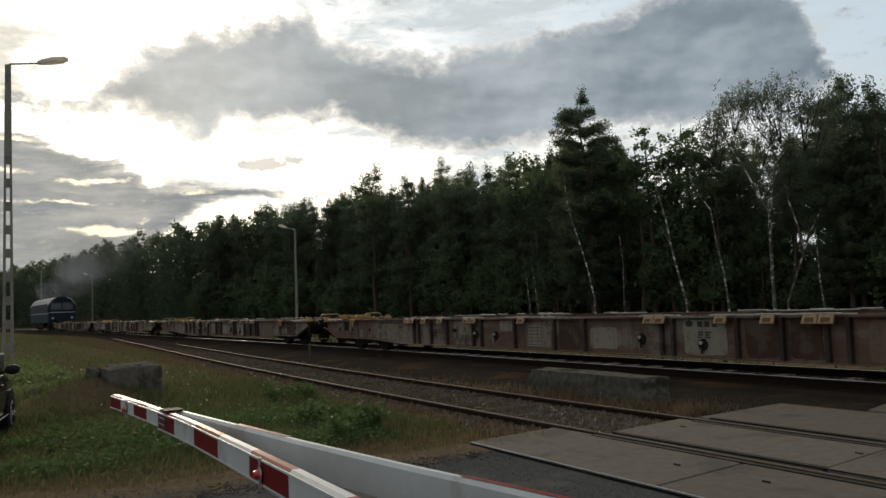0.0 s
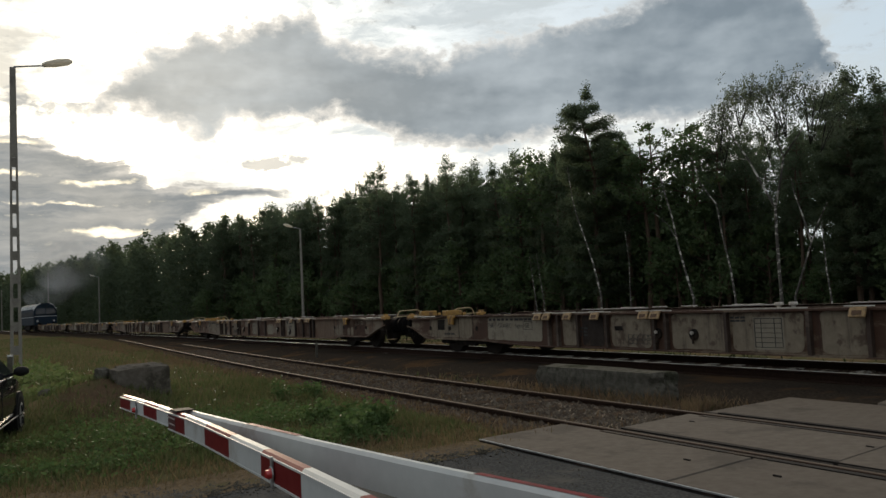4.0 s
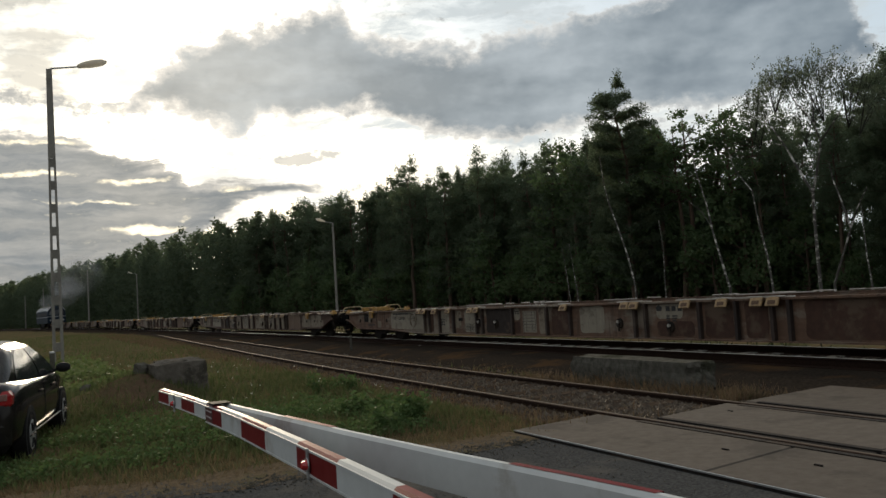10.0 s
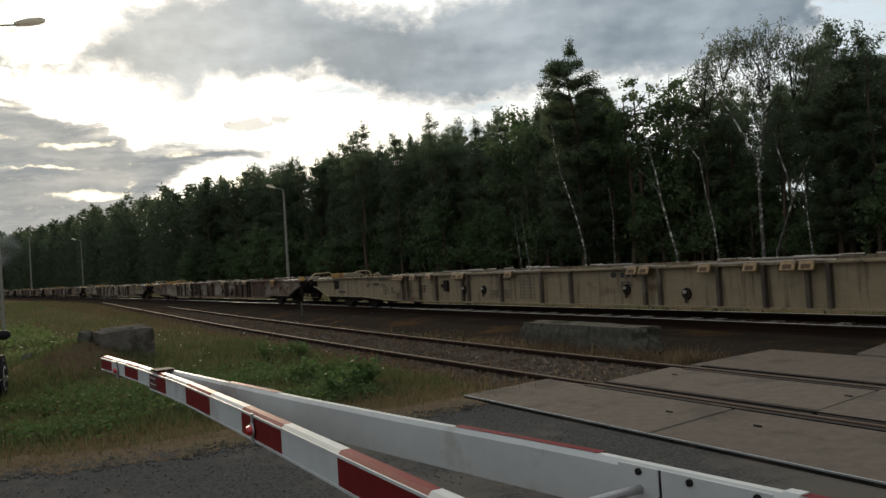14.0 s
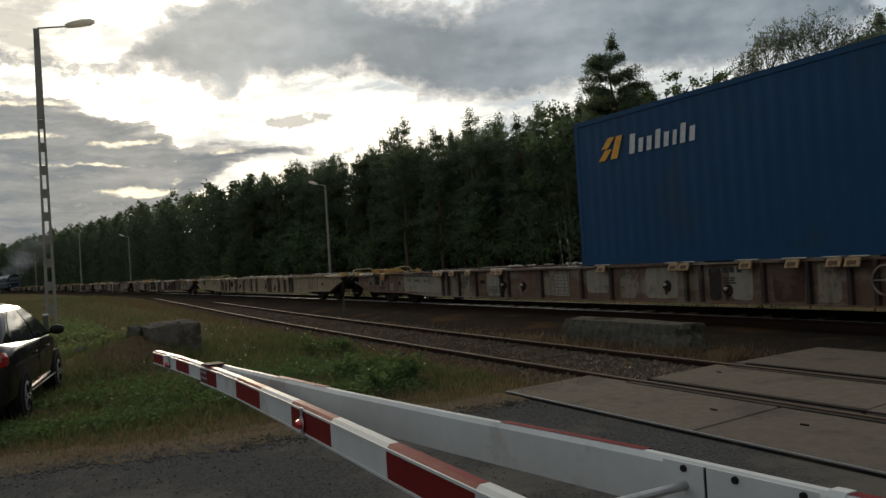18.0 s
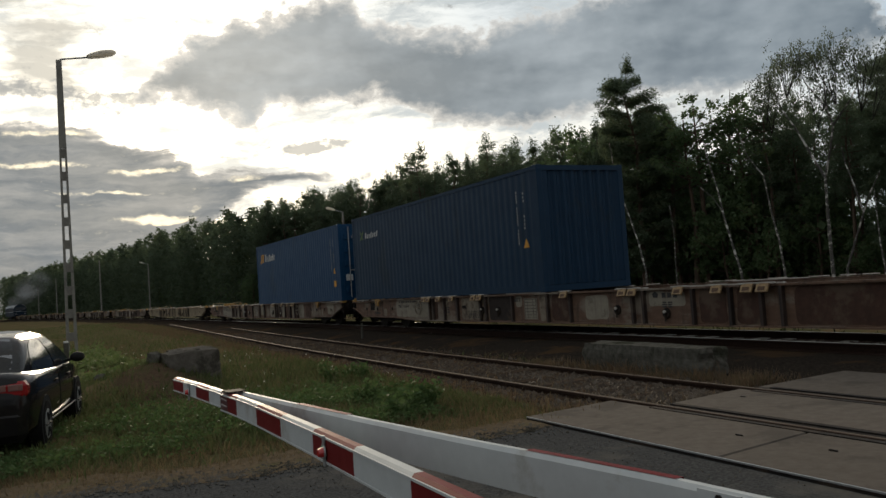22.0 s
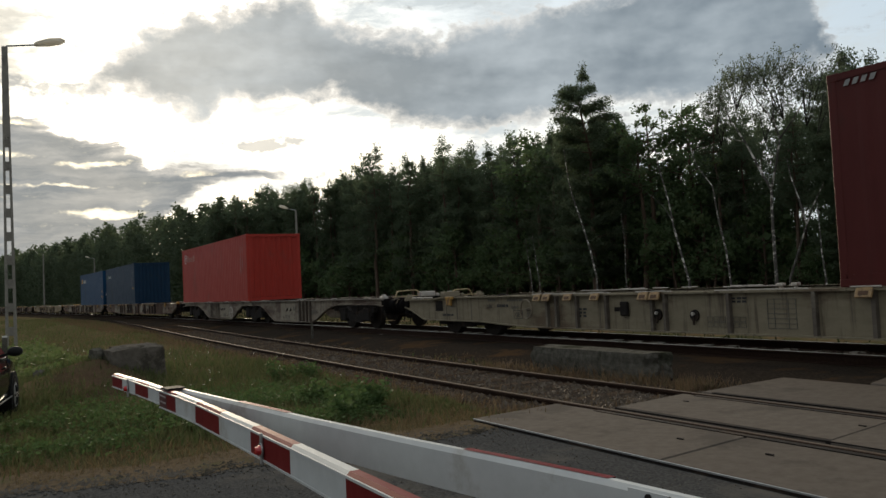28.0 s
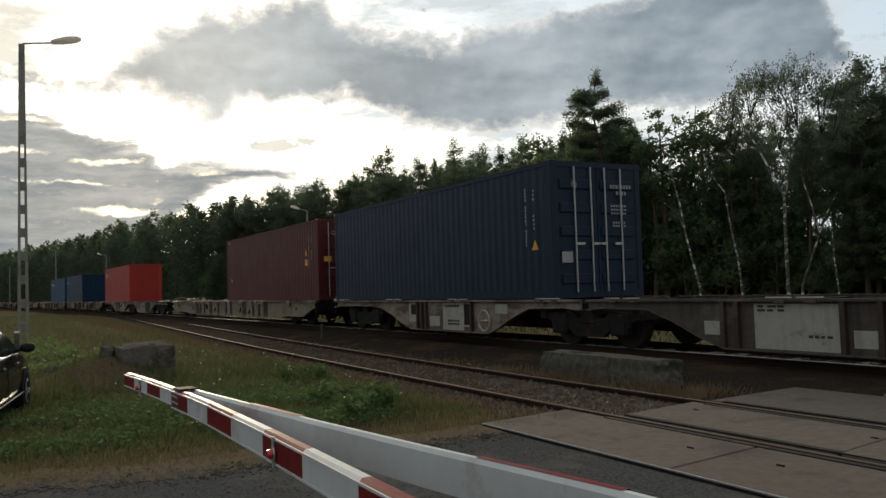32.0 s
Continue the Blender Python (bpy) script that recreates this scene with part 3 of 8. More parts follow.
# ---- level crossing slabs ----
def build_crossing():
    crossing = thing("crossing_deck", "level crossing deck of large worn concrete slabs", "crossing", kind="structure")
    strips = [(4.58, 5.825, 7.52, 2.75, 0.006, 0.008), (6.045, 7.315, 6.98, 2.63, 0.008, 0.008), (7.55, 9.1, 7.12, 2.75, 0.008, 0.03),
              (9.13, 10.53, 5.98, 2.7, 0.04, 0.19), (10.72, 12.02, 6.3, 2.7, 0.19, 0.19), (12.22, 13.7, 6.3, 2.7, 0.19, 0.12)]
    rnd = random.Random(4)
    for x0, x1, y, length, z0, z1 in strips:
        skew = {4.58: 0.17, 6.045: 0.2}.get(x0, 0.03)
        while y > -6:
            e = y - length + 0.02
            d = rnd.uniform(-0.006, 0.006)
            s = Shape().box(x0, x1, e, y, -0.16, 0.0, bevel=0.015)
            s.v = [(a, b + skew * (a - x0) / (x1 - x0), c + d + z0 + (z1 - z0) * (a - x0) / (x1 - x0)) for a, b, c in s.v]
            part("slab", s, CONCRETE, crossing)
            y -= length
    part("steel_edge", Shape().box(4.562, 4.578, -6.0, 7.5, -0.007, 0.005), STEEL, crossing, "worn steel edging angle")
    # added black strip: the shadow on the slab's side below the steel lip
    part("edge_shade", Shape().box(4.569, 4.578, -6.0, 7.5, -0.12, -0.008), DARK, crossing, "dark strip for the shadow under the edging")
    for x, y in ((5.28, 5.24), (5.31, 4.34), (6.83, 4.57), (6.87, 6.7), (5.3, 2.5), (6.7, 2.2)):
        part("lifting_slot", Shape().box(x - 0.008, x + 0.008, y - 0.035, y + 0.035, -0.05, 0.0158), DARK, crossing, "small dark lifting slot")
    for x0, x1 in ((5.825, 5.89), (5.965, 6.045), (7.315, 7.39), (7.465, 7.55)):
        e0, e1 = (x0 - 0.075, x0) if x0 in (5.825, 7.315) else (x1, x1 + 0.075)
        part("edge_strip", Shape().box(e0 + 0.002, e1 - 0.001, -6.0, 6.95, -0.1, 0.0125 if x0 < 7.4 else 0.014), DARK, crossing, "dark strip on the slab edge along the rail")
        # black fill just below the surface stands in for shade down in the groove
        part("groove_shade", Shape().box(x0 + 0.001, x1 - 0.001, -6.0, 7.0, -0.16, -0.014), DARK, crossing, "dark fill for the shade in the flangeway")


build_crossing()


# ---- barrier boom ----
def boom_point(t, back):
    """The road-side face of a plank, t metres along the track."""
    if not back:
        return float(np.interp(t, [-2.0, 1.5, 1.99, 2.45, 2.89, 3.75, 4.13, 4.31, 4.72, 5.04, 5.63], [0.80, 0.822, 0.831, 0.84, 0.846, 0.848, 0.84, 0.832, 0.814, 0.797, 0.752]))
    return float(np.interp(t, [-2.0, 1.02, 1.3, 1.52, 1.85, 2.28, 2.94, 3.5, 4.3, 4.6], [1.58, 1.31, 1.285, 1.265, 1.215, 1.145, 1.055, 0.992, 0.905, 0.875]))


def plank(y0, y1, back, w=0.045, h=0.118, z=0.97, steps=1):
    s = Shape()
    ys = np.linspace(y0, y1, steps + 1)
    prof = [(-w / 2, -h), (w / 2, -h), (w / 2, -0.012), (w / 2 - 0.012, 0), (-w / 2 + 0.012, 0), (-w / 2, -0.012)]
    for y in ys:
        x = boom_point(y, back) + w / 2
        s.v += [(x + a, y, z + b) for a, b in prof]
    n = len(prof)
    s.f = [(k * n + i, k * n + (i + 1) % n, (k + 1) * n + (i + 1) % n, (k + 1) * n + i) for k in range(steps) for i in range(n)]
    s.f += [tuple(range(n)), tuple(range(steps * n + n - 1, steps * n - 1, -1))]
    return s


def build_barrier():
    barrier = thing("level_crossing_barrier", "lowered red and white striped crossing barrier with forked boom", "barrier")
    edges = [5.63, 5.36, 5.04, 4.72, 4.46, 4.13, 3.75, 3.33, 2.89, 2.45, 1.99, 1.5, 0.98, 0.45, -0.2, -1.5]
    for i, (a, b) in enumerate(zip(edges, edges[1:])):
        red = i % 2 == 0
        h = 0.083 if a > 4.5 else 0.097
        p = part("red_band" if red else "white_band", plank(b, a, False, 0.05, h, steps=2), RED if red else WHITE, barrier, "red painted band" if red else "white painted band")
        part("edge_bead", Shape().add(*bead(b, a, 0.97 - h)), WHITE, p)
        part("edge_bead", Shape().add(*bead(b, a, 0.955)), WHITE, p, "pale bead along the top edge")
    outer = [(4.42, 3.6, 0), (3.6, 3.1, 1), (3.1, 2.45, 0), (2.45, 2.02, 0), (2.02, 1.5, 1), (1.5, 1.0, 0), (1.0, 0.5, 1), (0.5, -1.5, 0)]
    for a, b, red in outer:
        p = part("inner_face", plank(b, a, True, 0.042, 0.12, steps=4), WHITE, barrier, "white inner face of the rear plank")
        if red:
            cap = Shape()
            w = 0.043
            for y in np.linspace(b, a, 4):
                x = boom_point(y, True)
                cap.v += [(x + 0.013, y, 0.9715), (x + w - 0.004, y, 0.9715), (x + w + 0.002, y, 0.955), (x + w + 0.002, y, 0.86)]
            cap.f = [(4 * k + j, 4 * k + j + 1, 4 * k + j + 5, 4 * k + j + 4) for k in range(3) for j in range(3)]
            part("red_band", cap, RED, p, "red band wrapped over the top edge")
    clamp = Shape().box(0.832, 0.93, 4.3, 4.42, 0.974, 0.981, bevel=0.003)
    clamp.v = [(x - 0.06 * (y - 4.3), y, z) for x, y, z in clamp.v]
    part("clamp_plate", clamp, DARK, barrier, "rusty steel clamp plate joining both planks")
    part("clamp_sleeve", plank(4.31, 4.46, False, 0.056, 0.104, 0.973), SLEEVE, barrier, "dark red clamp sleeve")
    for z in (0.905, 0.935):
        x = boom_point(4.38, False)
        part("clamp_strap", Shape().box(x - 0.006, x - 0.001, 4.305, 4.465, z, z + 0.006), PALE_CLAMP, barrier, "thin pale clamp strap")
    for y in (5.2, 2.74):
        x = boom_point(y, False)
        lamp = part("signal_lamp", Shape().box(x - 0.01, x, y - 0.008, y + 0.008, 0.862, 0.968, bevel=0.003), STEEL, barrier, "small lamp bracket")
        lens = Shape().tube((x - 0.028, y, 0.912), (x - 0.006, y, 0.912), 0.012, 0.019, n=14)
        part("red_lens", lens, LENS, lamp, "round red lens")
        part("lamp_rim", Shape().ring((x - 0.008, y, 0.912), "x", 0.022, 0.0035, 16), STEEL, lamp)
    for y0, y1, bolts in ((1.42, 1.309, (1.36,)), (1.3, 1.04, (1.225, 1.07))):
        pl = Shape()
        x0, x1 = boom_point(y0, True) - 0.005, boom_point(y1, True) - 0.005
        pl.add([(x0, y0, 0.968), (x1, y1, 0.968), (x1, y1, 0.853), (x0, y0, 0.853), (x0 + .004, y0, 0.968), (x1 + .004, y1, 0.968), (x1 + .004, y1, 0.853), (x0 + .004, y0, 0.853)],
               [(0, 1, 2, 3), (4, 5, 6, 7), (0, 1, 5, 4), (1, 2, 6, 5), (2, 3, 7, 6), (3, 0, 4, 7)])
        jp = part("joint_plate", pl, WHITE, barrier, "bolted white joint plate")
        for y in bolts:
            x = boom_point(y, True)
            part("bolt", Shape().tube((x - 0.011, y, 0.956), (x, y, 0.956), 0.0075, 0.0085, n=10), DARK, jp, "dark bolt head")
    x = boom_point(1.304, True)
    part("joint_gap", Shape().box(x - 0.003, x + 0.003, 1.301, 1.308, 0.855, 0.966), DARK, barrier, "dark gap between two joint plates")
    part("collar", plank(0.995, 1.03, True, 0.05, 0.126, 0.974), WHITE, barrier, "white plastic collar")
    rod = Shape().tube((boom_point(1.36, True) - 0.002, 1.36, 0.918), (boom_point(1.3, False) + 0.05, 1.3, 0.938), 0.010, n=10)
    part("brace_rod", rod, STEEL, barrier, "thin steel brace rod")
    # drive cabinet that carries the boom
    cab = Shape().box(1.02, 1.5, -1.75, -1.3, -0.03, 1.05, bevel=0.02)
    part("drive_cabinet", cab, WHITE, barrier, "white barrier drive cabinet")
    part("plinth", Shape().box(0.95, 1.57, -1.82, -1.23, -0.12, 0.02, bevel=0.02), CONCRETE, barrier)


PALE_CLAMP = material("pale_clamp_tape", (0.36, 0.31, 0.29), 0.6, scale=12, bump=0)


def bead(b, a, z):
    pts = []
    for y in (b, a):
        x = boom_point(y, False)
        pts += [(x - 0.003, y, z), (x + 0.002, y, z), (x + 0.002, y, z + 0.007), (x - 0.003, y, z + 0.007)]
    return pts, [(0, 1, 5, 4), (1, 2, 6, 5), (2, 3, 7, 6), (3, 0, 4, 7), (0, 1, 2, 3), (4, 5, 6, 7)]


build_barrier()


# ---- rolling stock ----
def travelled(t):
    return 4.98135 * t + 0.04481 * t * t + 0.00019 * t ** 3


TRAIN = []          # (thing, place along the train at 0 s, half wheelbase, offset on its carrier)


def rusty(name, paint, second, rust, amount=0.5):
    return material(name, paint, 0.75, second, rust, scale=5, stain_scale=0.85, stain_amount=amount, bump=0.12, stretch=(1, 0.55, 1.6), streak=tuple(c * 0.55 for c in rust) if rust[0] < second[0] else tuple(c * 0.45 for c in second), streak_amount=0.75)


PAINTS = {
    "brown": rusty("weathered_brown_paint", (0.144, 0.081, 0.048), (0.094, 0.049, 0.029), (0.194, 0.158, 0.119), 0.5),
    "patched": rusty("patched_rust_paint", (0.238, 0.191, 0.133), (0.144, 0.107, 0.071), (0.061, 0.027, 0.014), 0.85),
    "beige": rusty("dusty_beige_paint", (0.285, 0.222, 0.135), (0.235, 0.18, 0.108), (0.12, 0.076, 0.042), 0.25),
    "white": rusty("grimy_white_paint", (0.25, 0.213, 0.16), (0.175, 0.145, 0.108), (0.09, 0.058, 0.04), 0.5),
}
RIBS = {"brown": rusty("grimy_brown_rib", (0.043, 0.026, 0.019), (0.029, 0.018, 0.014), (0.072, 0.050, 0.036), 0.3),
        "patched": rusty("grimy_rust_rib", (0.058, 0.036, 0.026), (0.036, 0.023, 0.017), (0.122, 0.094, 0.072), 0.3),
        "beige": rusty("grimy_beige_rib", (0.101, 0.078, 0.054), (0.065, 0.049, 0.035), (0.158, 0.130, 0.094), 0.3),
        "white": rusty("grimy_white_rib", (0.1, 0.075, 0.056), (0.06, 0.045, 0.034), (0.2, 0.17, 0.13), 0.35)}
PANEL = material("fresh_grey_panel", (0.235, 0.195, 0.14), 0.75, (0.175, 0.142, 0.1), (0.086, 0.058, 0.039), scale=7, stain_scale=3, bump=0.05, streak=(0.050, 0.032, 0.022), streak_amount=0.6)

WHITE_PANEL = material("washed_white_panel", (0.35, 0.34, 0.29), 0.75, (0.3, 0.29, 0.245), (0.2, 0.18, 0.145), scale=7, stain_scale=3, stain_amount=0.2, bump=0.03, streak=(0.16, 0.135, 0.1), streak_amount=0.35)
CLEAN_PANEL = material("clean_lettering_panel", (0.27, 0.238, 0.18), 0.75, (0.22, 0.19, 0.143), (0.14, 0.115, 0.085), scale=7, stain_scale=3, stain_amount=0.25, bump=0.03, streak=(0.12, 0.09, 0.065), streak_amount=0.45)
RUST = material("deep_rust", (0.065, 0.027, 0.014), 0.85, (0.040, 0.018, 0.010), (0.090, 0.058, 0.037), scale=6, stain_scale=1.6, stain_amount=0.4, bump=0.15)


WHEELS = []


def wheelset_mesh():
    s = Shape()
    for x in (-0.75, 0.75):
        o = 0.07 if x > 0 else -0.07
        s.tube((x - 0.065, 0, 0), (x + 0.065, 0, 0), 0.46, n=24)
        s.tube((x - o - 0.015, 0, 0), (x - o + 0.015, 0, 0), 0.485, n=24)
        s.tube((x - 0.1, 0, 0), (x + 0.1, 0, 0), 0.14, n=8)
    s.tube((-1.0, 0, 0), (1.0, 0, 0), 0.085, n=8)
    return s.mesh("wheelset", BRAKE)


def bogie_mesh():
    s = Shape()
    for x in (-1.02, 1.02):
        out = [(-1.35, 0.52), (-1.35, 0.66), (-0.7, 0.70), (-0.45, 0.56), (0.45, 0.56), (0.7, 0.70), (1.35, 0.66), (1.35, 0.52), (0.75, 0.42), (0.42, 0.2), (-0.42, 0.2), (-0.75, 0.42)]
        s.prism(out, "x", x - 0.05, x + 0.05)
        for y in (-0.9, 0.9):
            s.box(x - 0.11, x + 0.11, y - 0.24, y + 0.24, 0.24, 0.66, bevel=0.04)
            for k in (-0.24, 0.24):
                s.tube((x, y + k, 0.4), (x, y + k, 0.64), 0.075, n=10)
    s.box(-1.1, 1.1, -0.22, 0.22, 0.45, 0.74, bevel=0.03)
    return s.mesh("bogie_frame", DARK)


WHEELSET, BOGIE = wheelset_mesh(), bogie_mesh()


def add_bogie(parent, y):
    b = part("bogie", BOGIE, None, parent, "black two-axle bogie")
    b.location = (0, y, 0)
    for dy in (-0.9, 0.9):
        w = part("wheelset", WHEELSET, None, b, "brown steel wheelset")
        w.location = (0, dy, 0.46)
        WHEELS.append(w)
    return b


def both(shape, f):
    for side in (-1, 1):
        f(shape, side)
    return shape


def side_plate(outline_low, half, z_top, side, x_web, x_out):
    """A pressed side sill: a web with flanges along its top and foot."""
    s = Shape()
    n = len(outline_low)
    xi = side * (x_web - 0.03)
    xo = side * x_web
    low = outline_low
    verts = [(xi, y, z) for y, z in low] + [(xi, y, z_top) for y, z in low] + [(xo, y, z) for y, z in low] + [(xo, y, z_top) for y, z in low]
    faces = []
    for i in range(n - 1):
        faces += [(i, i + 1, n + i + 1, n + i), (2 * n + i, 3 * n + i, 3 * n + i + 1, 2 * n + i + 1)]
    faces += [(0, n, 3 * n, 2 * n), (n - 1, 2 * n + n - 1, 3 * n + n - 1, n + n - 1)]
    s.add(verts, faces)
    # top flange and foot flange
    s.box(min(xi, side * x_out), max(xi, side * x_out), -half, half, z_top - 0.035, z_top + 0.004)
    for (ya, za), (yb, zb) in zip(low, low[1:]):
        if yb - ya > 0.05:
            a, b = min(xi, side * x_out), max(xi, side * x_out)
            s.add([(a, ya, za), (b, ya, za), (b, yb, zb), (a, yb, zb), (a, ya, za + 0.025), (b, ya, za + 0.025), (b, yb, zb + 0.025), (a, yb, zb + 0.025)],
                  [(0, 1, 2, 3), (4, 5, 6, 7), (0, 1, 5, 4), (1, 2, 6, 5), (2, 3, 7, 6), (3, 0, 4, 7)])
    return s


def low_edge(outline, y):
    return float(np.interp(y, [p[0] for p in outline], [p[1] for p in outline]))


FLAP_RUST = material("rust_in_flap", (0.11, 0.06, 0.034), 0.9, (0.06, 0.034, 0.02), scale=14, bump=0.1)
FLAP_PAINT = material("worn_ochre_steel", (0.33, 0.215, 0.095), 0.65, (0.25, 0.16, 0.075), (0.1, 0.068, 0.044), scale=14, stain_scale=5, bump=0.1)
PALE_STEEL = material("bright_worn_steel", (0.46, 0.43, 0.38), 0.5, (0.32, 0.29, 0.25), scale=14, bump=0.05)


def hinge_mesh():
    return Shape().tube((-0.04, -0.22, 0.025), (-0.04, 0.22, 0.025), 0.012, n=6).mesh("hinge_bar", PALE_STEEL)


def flap_mesh():
    """A folded container pin on the edge of the deck."""
    s = Shape()
    s.box(-0.05, 0.015, -0.085, 0.085, -0.03, 0.02, bevel=0.008)
    m = pose(-0.055, 0, 0.0, 0, 26, 0)
    s.box(-0.02, 0.015, -0.118, 0.118, -0.135, 0.0, m, bevel=0.006)
    return s.mesh("pin_flap", FLAP_PAINT)


def slot_mesh():
    return Shape().box(-0.026, -0.018, -0.07, 0.07, -0.105, -0.045, pose(-0.055, 0, 0.0, 0, 26, 0)).mesh("flap_slot", FLAP_RUST)


def bent_tube(points, r, n=6):
    """One continuous tube through the points."""
    s = Shape()
    s.smooth = True
    pts = [Vector(p) for p in points]
    for i, p in enumerate(pts):
        way = (pts[min(i + 1, len(pts) - 1)] - pts[max(i - 1, 0)]).normalized()
        q = way.to_track_quat("Z", "Y")
        s.v += [tuple(p + q @ Vector((r * math.cos(2 * math.pi * k / n), r * math.sin(2 * math.pi * k / n), 0))) for k in range(n)]
    m = len(pts)
    s.f = [(i * n + k, i * n + (k + 1) % n, (i + 1) * n + (k + 1) % n, (i + 1) * n + k) for i in range(m - 1) for k in range(n)]
    s.f += [tuple(range(n - 1, -1, -1)), tuple(range((m - 1) * n, m * n))]
    return s


def hose_mesh(name="brake_hose"):
    return bent_tube([(0.0, 0.62 * k / 8, -0.3 * math.sin(math.pi * k / 8) ** 0.8) for k in range(9)], 0.02).mesh(name, DARK)


def buffer_mesh():
    s = Shape()
    s.tube((0, 0, 0), (0, 0.34, 0), 0.11, 0.09, n=12)
    s.tube((0, 0.3, 0), (0, 0.56, 0), 0.075, n=12)
    s.tube((0, 0.54, 0), (0, 0.6, 0), 0.2, 0.215, n=18)
    return s.mesh("buffer", SOOT)


FLAP, SLOT, HINGE, HOSE, BUFFER = flap_mesh(), slot_mesh(), hinge_mesh(), hose_mesh(), buffer_mesh()


def end_gear(wagon, front, rear, z_top):
    """Headstocks, buffers, couplings, hoses and corner steps on both ends."""
    for end, y in ((1, front), (-1, rear)):
        turn = 0 if end > 0 else 180
        at = lambda d: y + end * d
        span = lambda d0, d1: (min(at(d0), at(d1)), max(at(d0), at(d1)))
        for x in (-0.875, 0.875):
            b = part("buffer", BUFFER, None, wagon, "black side buffer")
            b.matrix_basis = pose(x, y, 0.72, 0, 0, turn)
            part("buffer_casing", Shape().tube((x, at(-0.02), 0.72), (x, at(0.3), 0.72), 0.2, 0.19, n=16), SOOT, wagon)
        part("headstock", Shape().box(-1.2, 1.2, *span(-0.16, 0.02), 0.5, z_top - 0.003, bevel=0.02), SOOT, wagon, "black headstock")
        part("draft_box", Shape().box(-0.42, 0.42, *span(0.0, 0.22), 0.52, 0.86, bevel=0.03), DARK, wagon)
        hook = Shape().box(-0.05, 0.05, *span(0.2, 0.6), 0.72, 0.86, bevel=0.02)
        hook.ring((0, at(0.58), 0.72), "x", 0.09, 0.025, 12)
        part("draw_hook", hook, DARK, wagon)
        for x in (-0.4, 0.4):
            h = part("brake_hose", HOSE, None, wagon, "black hanging brake hose")
            h.matrix_basis = pose(x, y, 0.6, 0, 0, turn)
        step = Shape().box(-1.22, -1.02, *span(0.12, 0.38), 0.285, 0.3)
        tread = part("step_tread", step, FLAP_PAINT, wagon, "bright worn foot step")
        part("step_hanger", Shape().pipe([(-1.2, at(0.12), 0.29), (-1.18, at(0.0), 0.6)], 0.014).pipe([(-1.0, at(0.12), 0.29), (-1.0, at(0.0), 0.6)], 0.014), DARK, tread)


def bars(parent, x, y, z, width, height, rows, mat, words=3, seed=0, side=-1, name="lettering"):
    """Rows of plain bars in place of small lettering."""
    rnd = random.Random(seed)
    s = Shape()
    h = height / (rows * 1.6)
    for r in range(rows):
        zz = z + height / 2 - r * h * 1.6
        yy = y + width / 2
        for w in range(words):
            wl = width / words * rnd.uniform(0.55, 0.9)
            s.box(min(x, x + side * 0.003), max(x, x + side * 0.003), yy - wl, yy, zz - h, zz)
            yy -= width / words
    tagged(part(name, s, mat, parent), kind="stuff")


def worn_panel(x0, x1, a, b, lo, top, rnd):
    """A patch of paint with rounded, uneven edges."""
    out = []
    r = min(0.09, (b - a) * 0.3, (top - lo) * 0.3)
    for cy, cz, t0 in ((b - r, top - r, 0), (a + r, top - r, 90), (a + r, lo + r, 180), (b - r, lo + r, 270)):
        for k in range(5):
            t = radians(t0 + 22.5 * k)
            out.append((cy + r * math.cos(t), cz + r * math.sin(t)))
    full = []
    for (ya, za), (yb, zb) in zip(out, out[1:] + out[:1]):
        n = max(1, int(math.hypot(yb - ya, zb - za) / 0.1))
        full += [(ya + (yb - ya) * k / n, za + (zb - za) * k / n) for k in range(n)]
    s = rnd.uniform(0, 50)
    full = [(y + 0.03 * noise.noise((y * 4, z * 4, s)), z + 0.02 * noise.noise((y * 4, z * 4, s + 9))) for y, z in full]
    return Shape().prism(full, "x", x0, x1)


def writing(text, x, y, z, height, parent, mat):
    """Short readable lettering on the near side of a wagon."""
    curve = bpy.data.curves.new("lettering", "FONT")
    curve.body, curve.size, curve.extrude, curve.resolution_u = text, height * 1.4, 0.0015, 2
    holder = bpy.data.objects.new("lettering", curve)
    me = bpy.data.meshes.new_from_object(holder)
    bpy.data.objects.remove(holder)
    me.materials.clear()
    me.materials.append(mat)
    ob = tagged(part("lettering", me, None, parent), kind="stuff")
    ob.matrix_basis = Matrix(((0, 0, -1, x), (-1, 0, 0, y), (0, 1, 0, z), (0, 0, 0, 1)))
    return ob


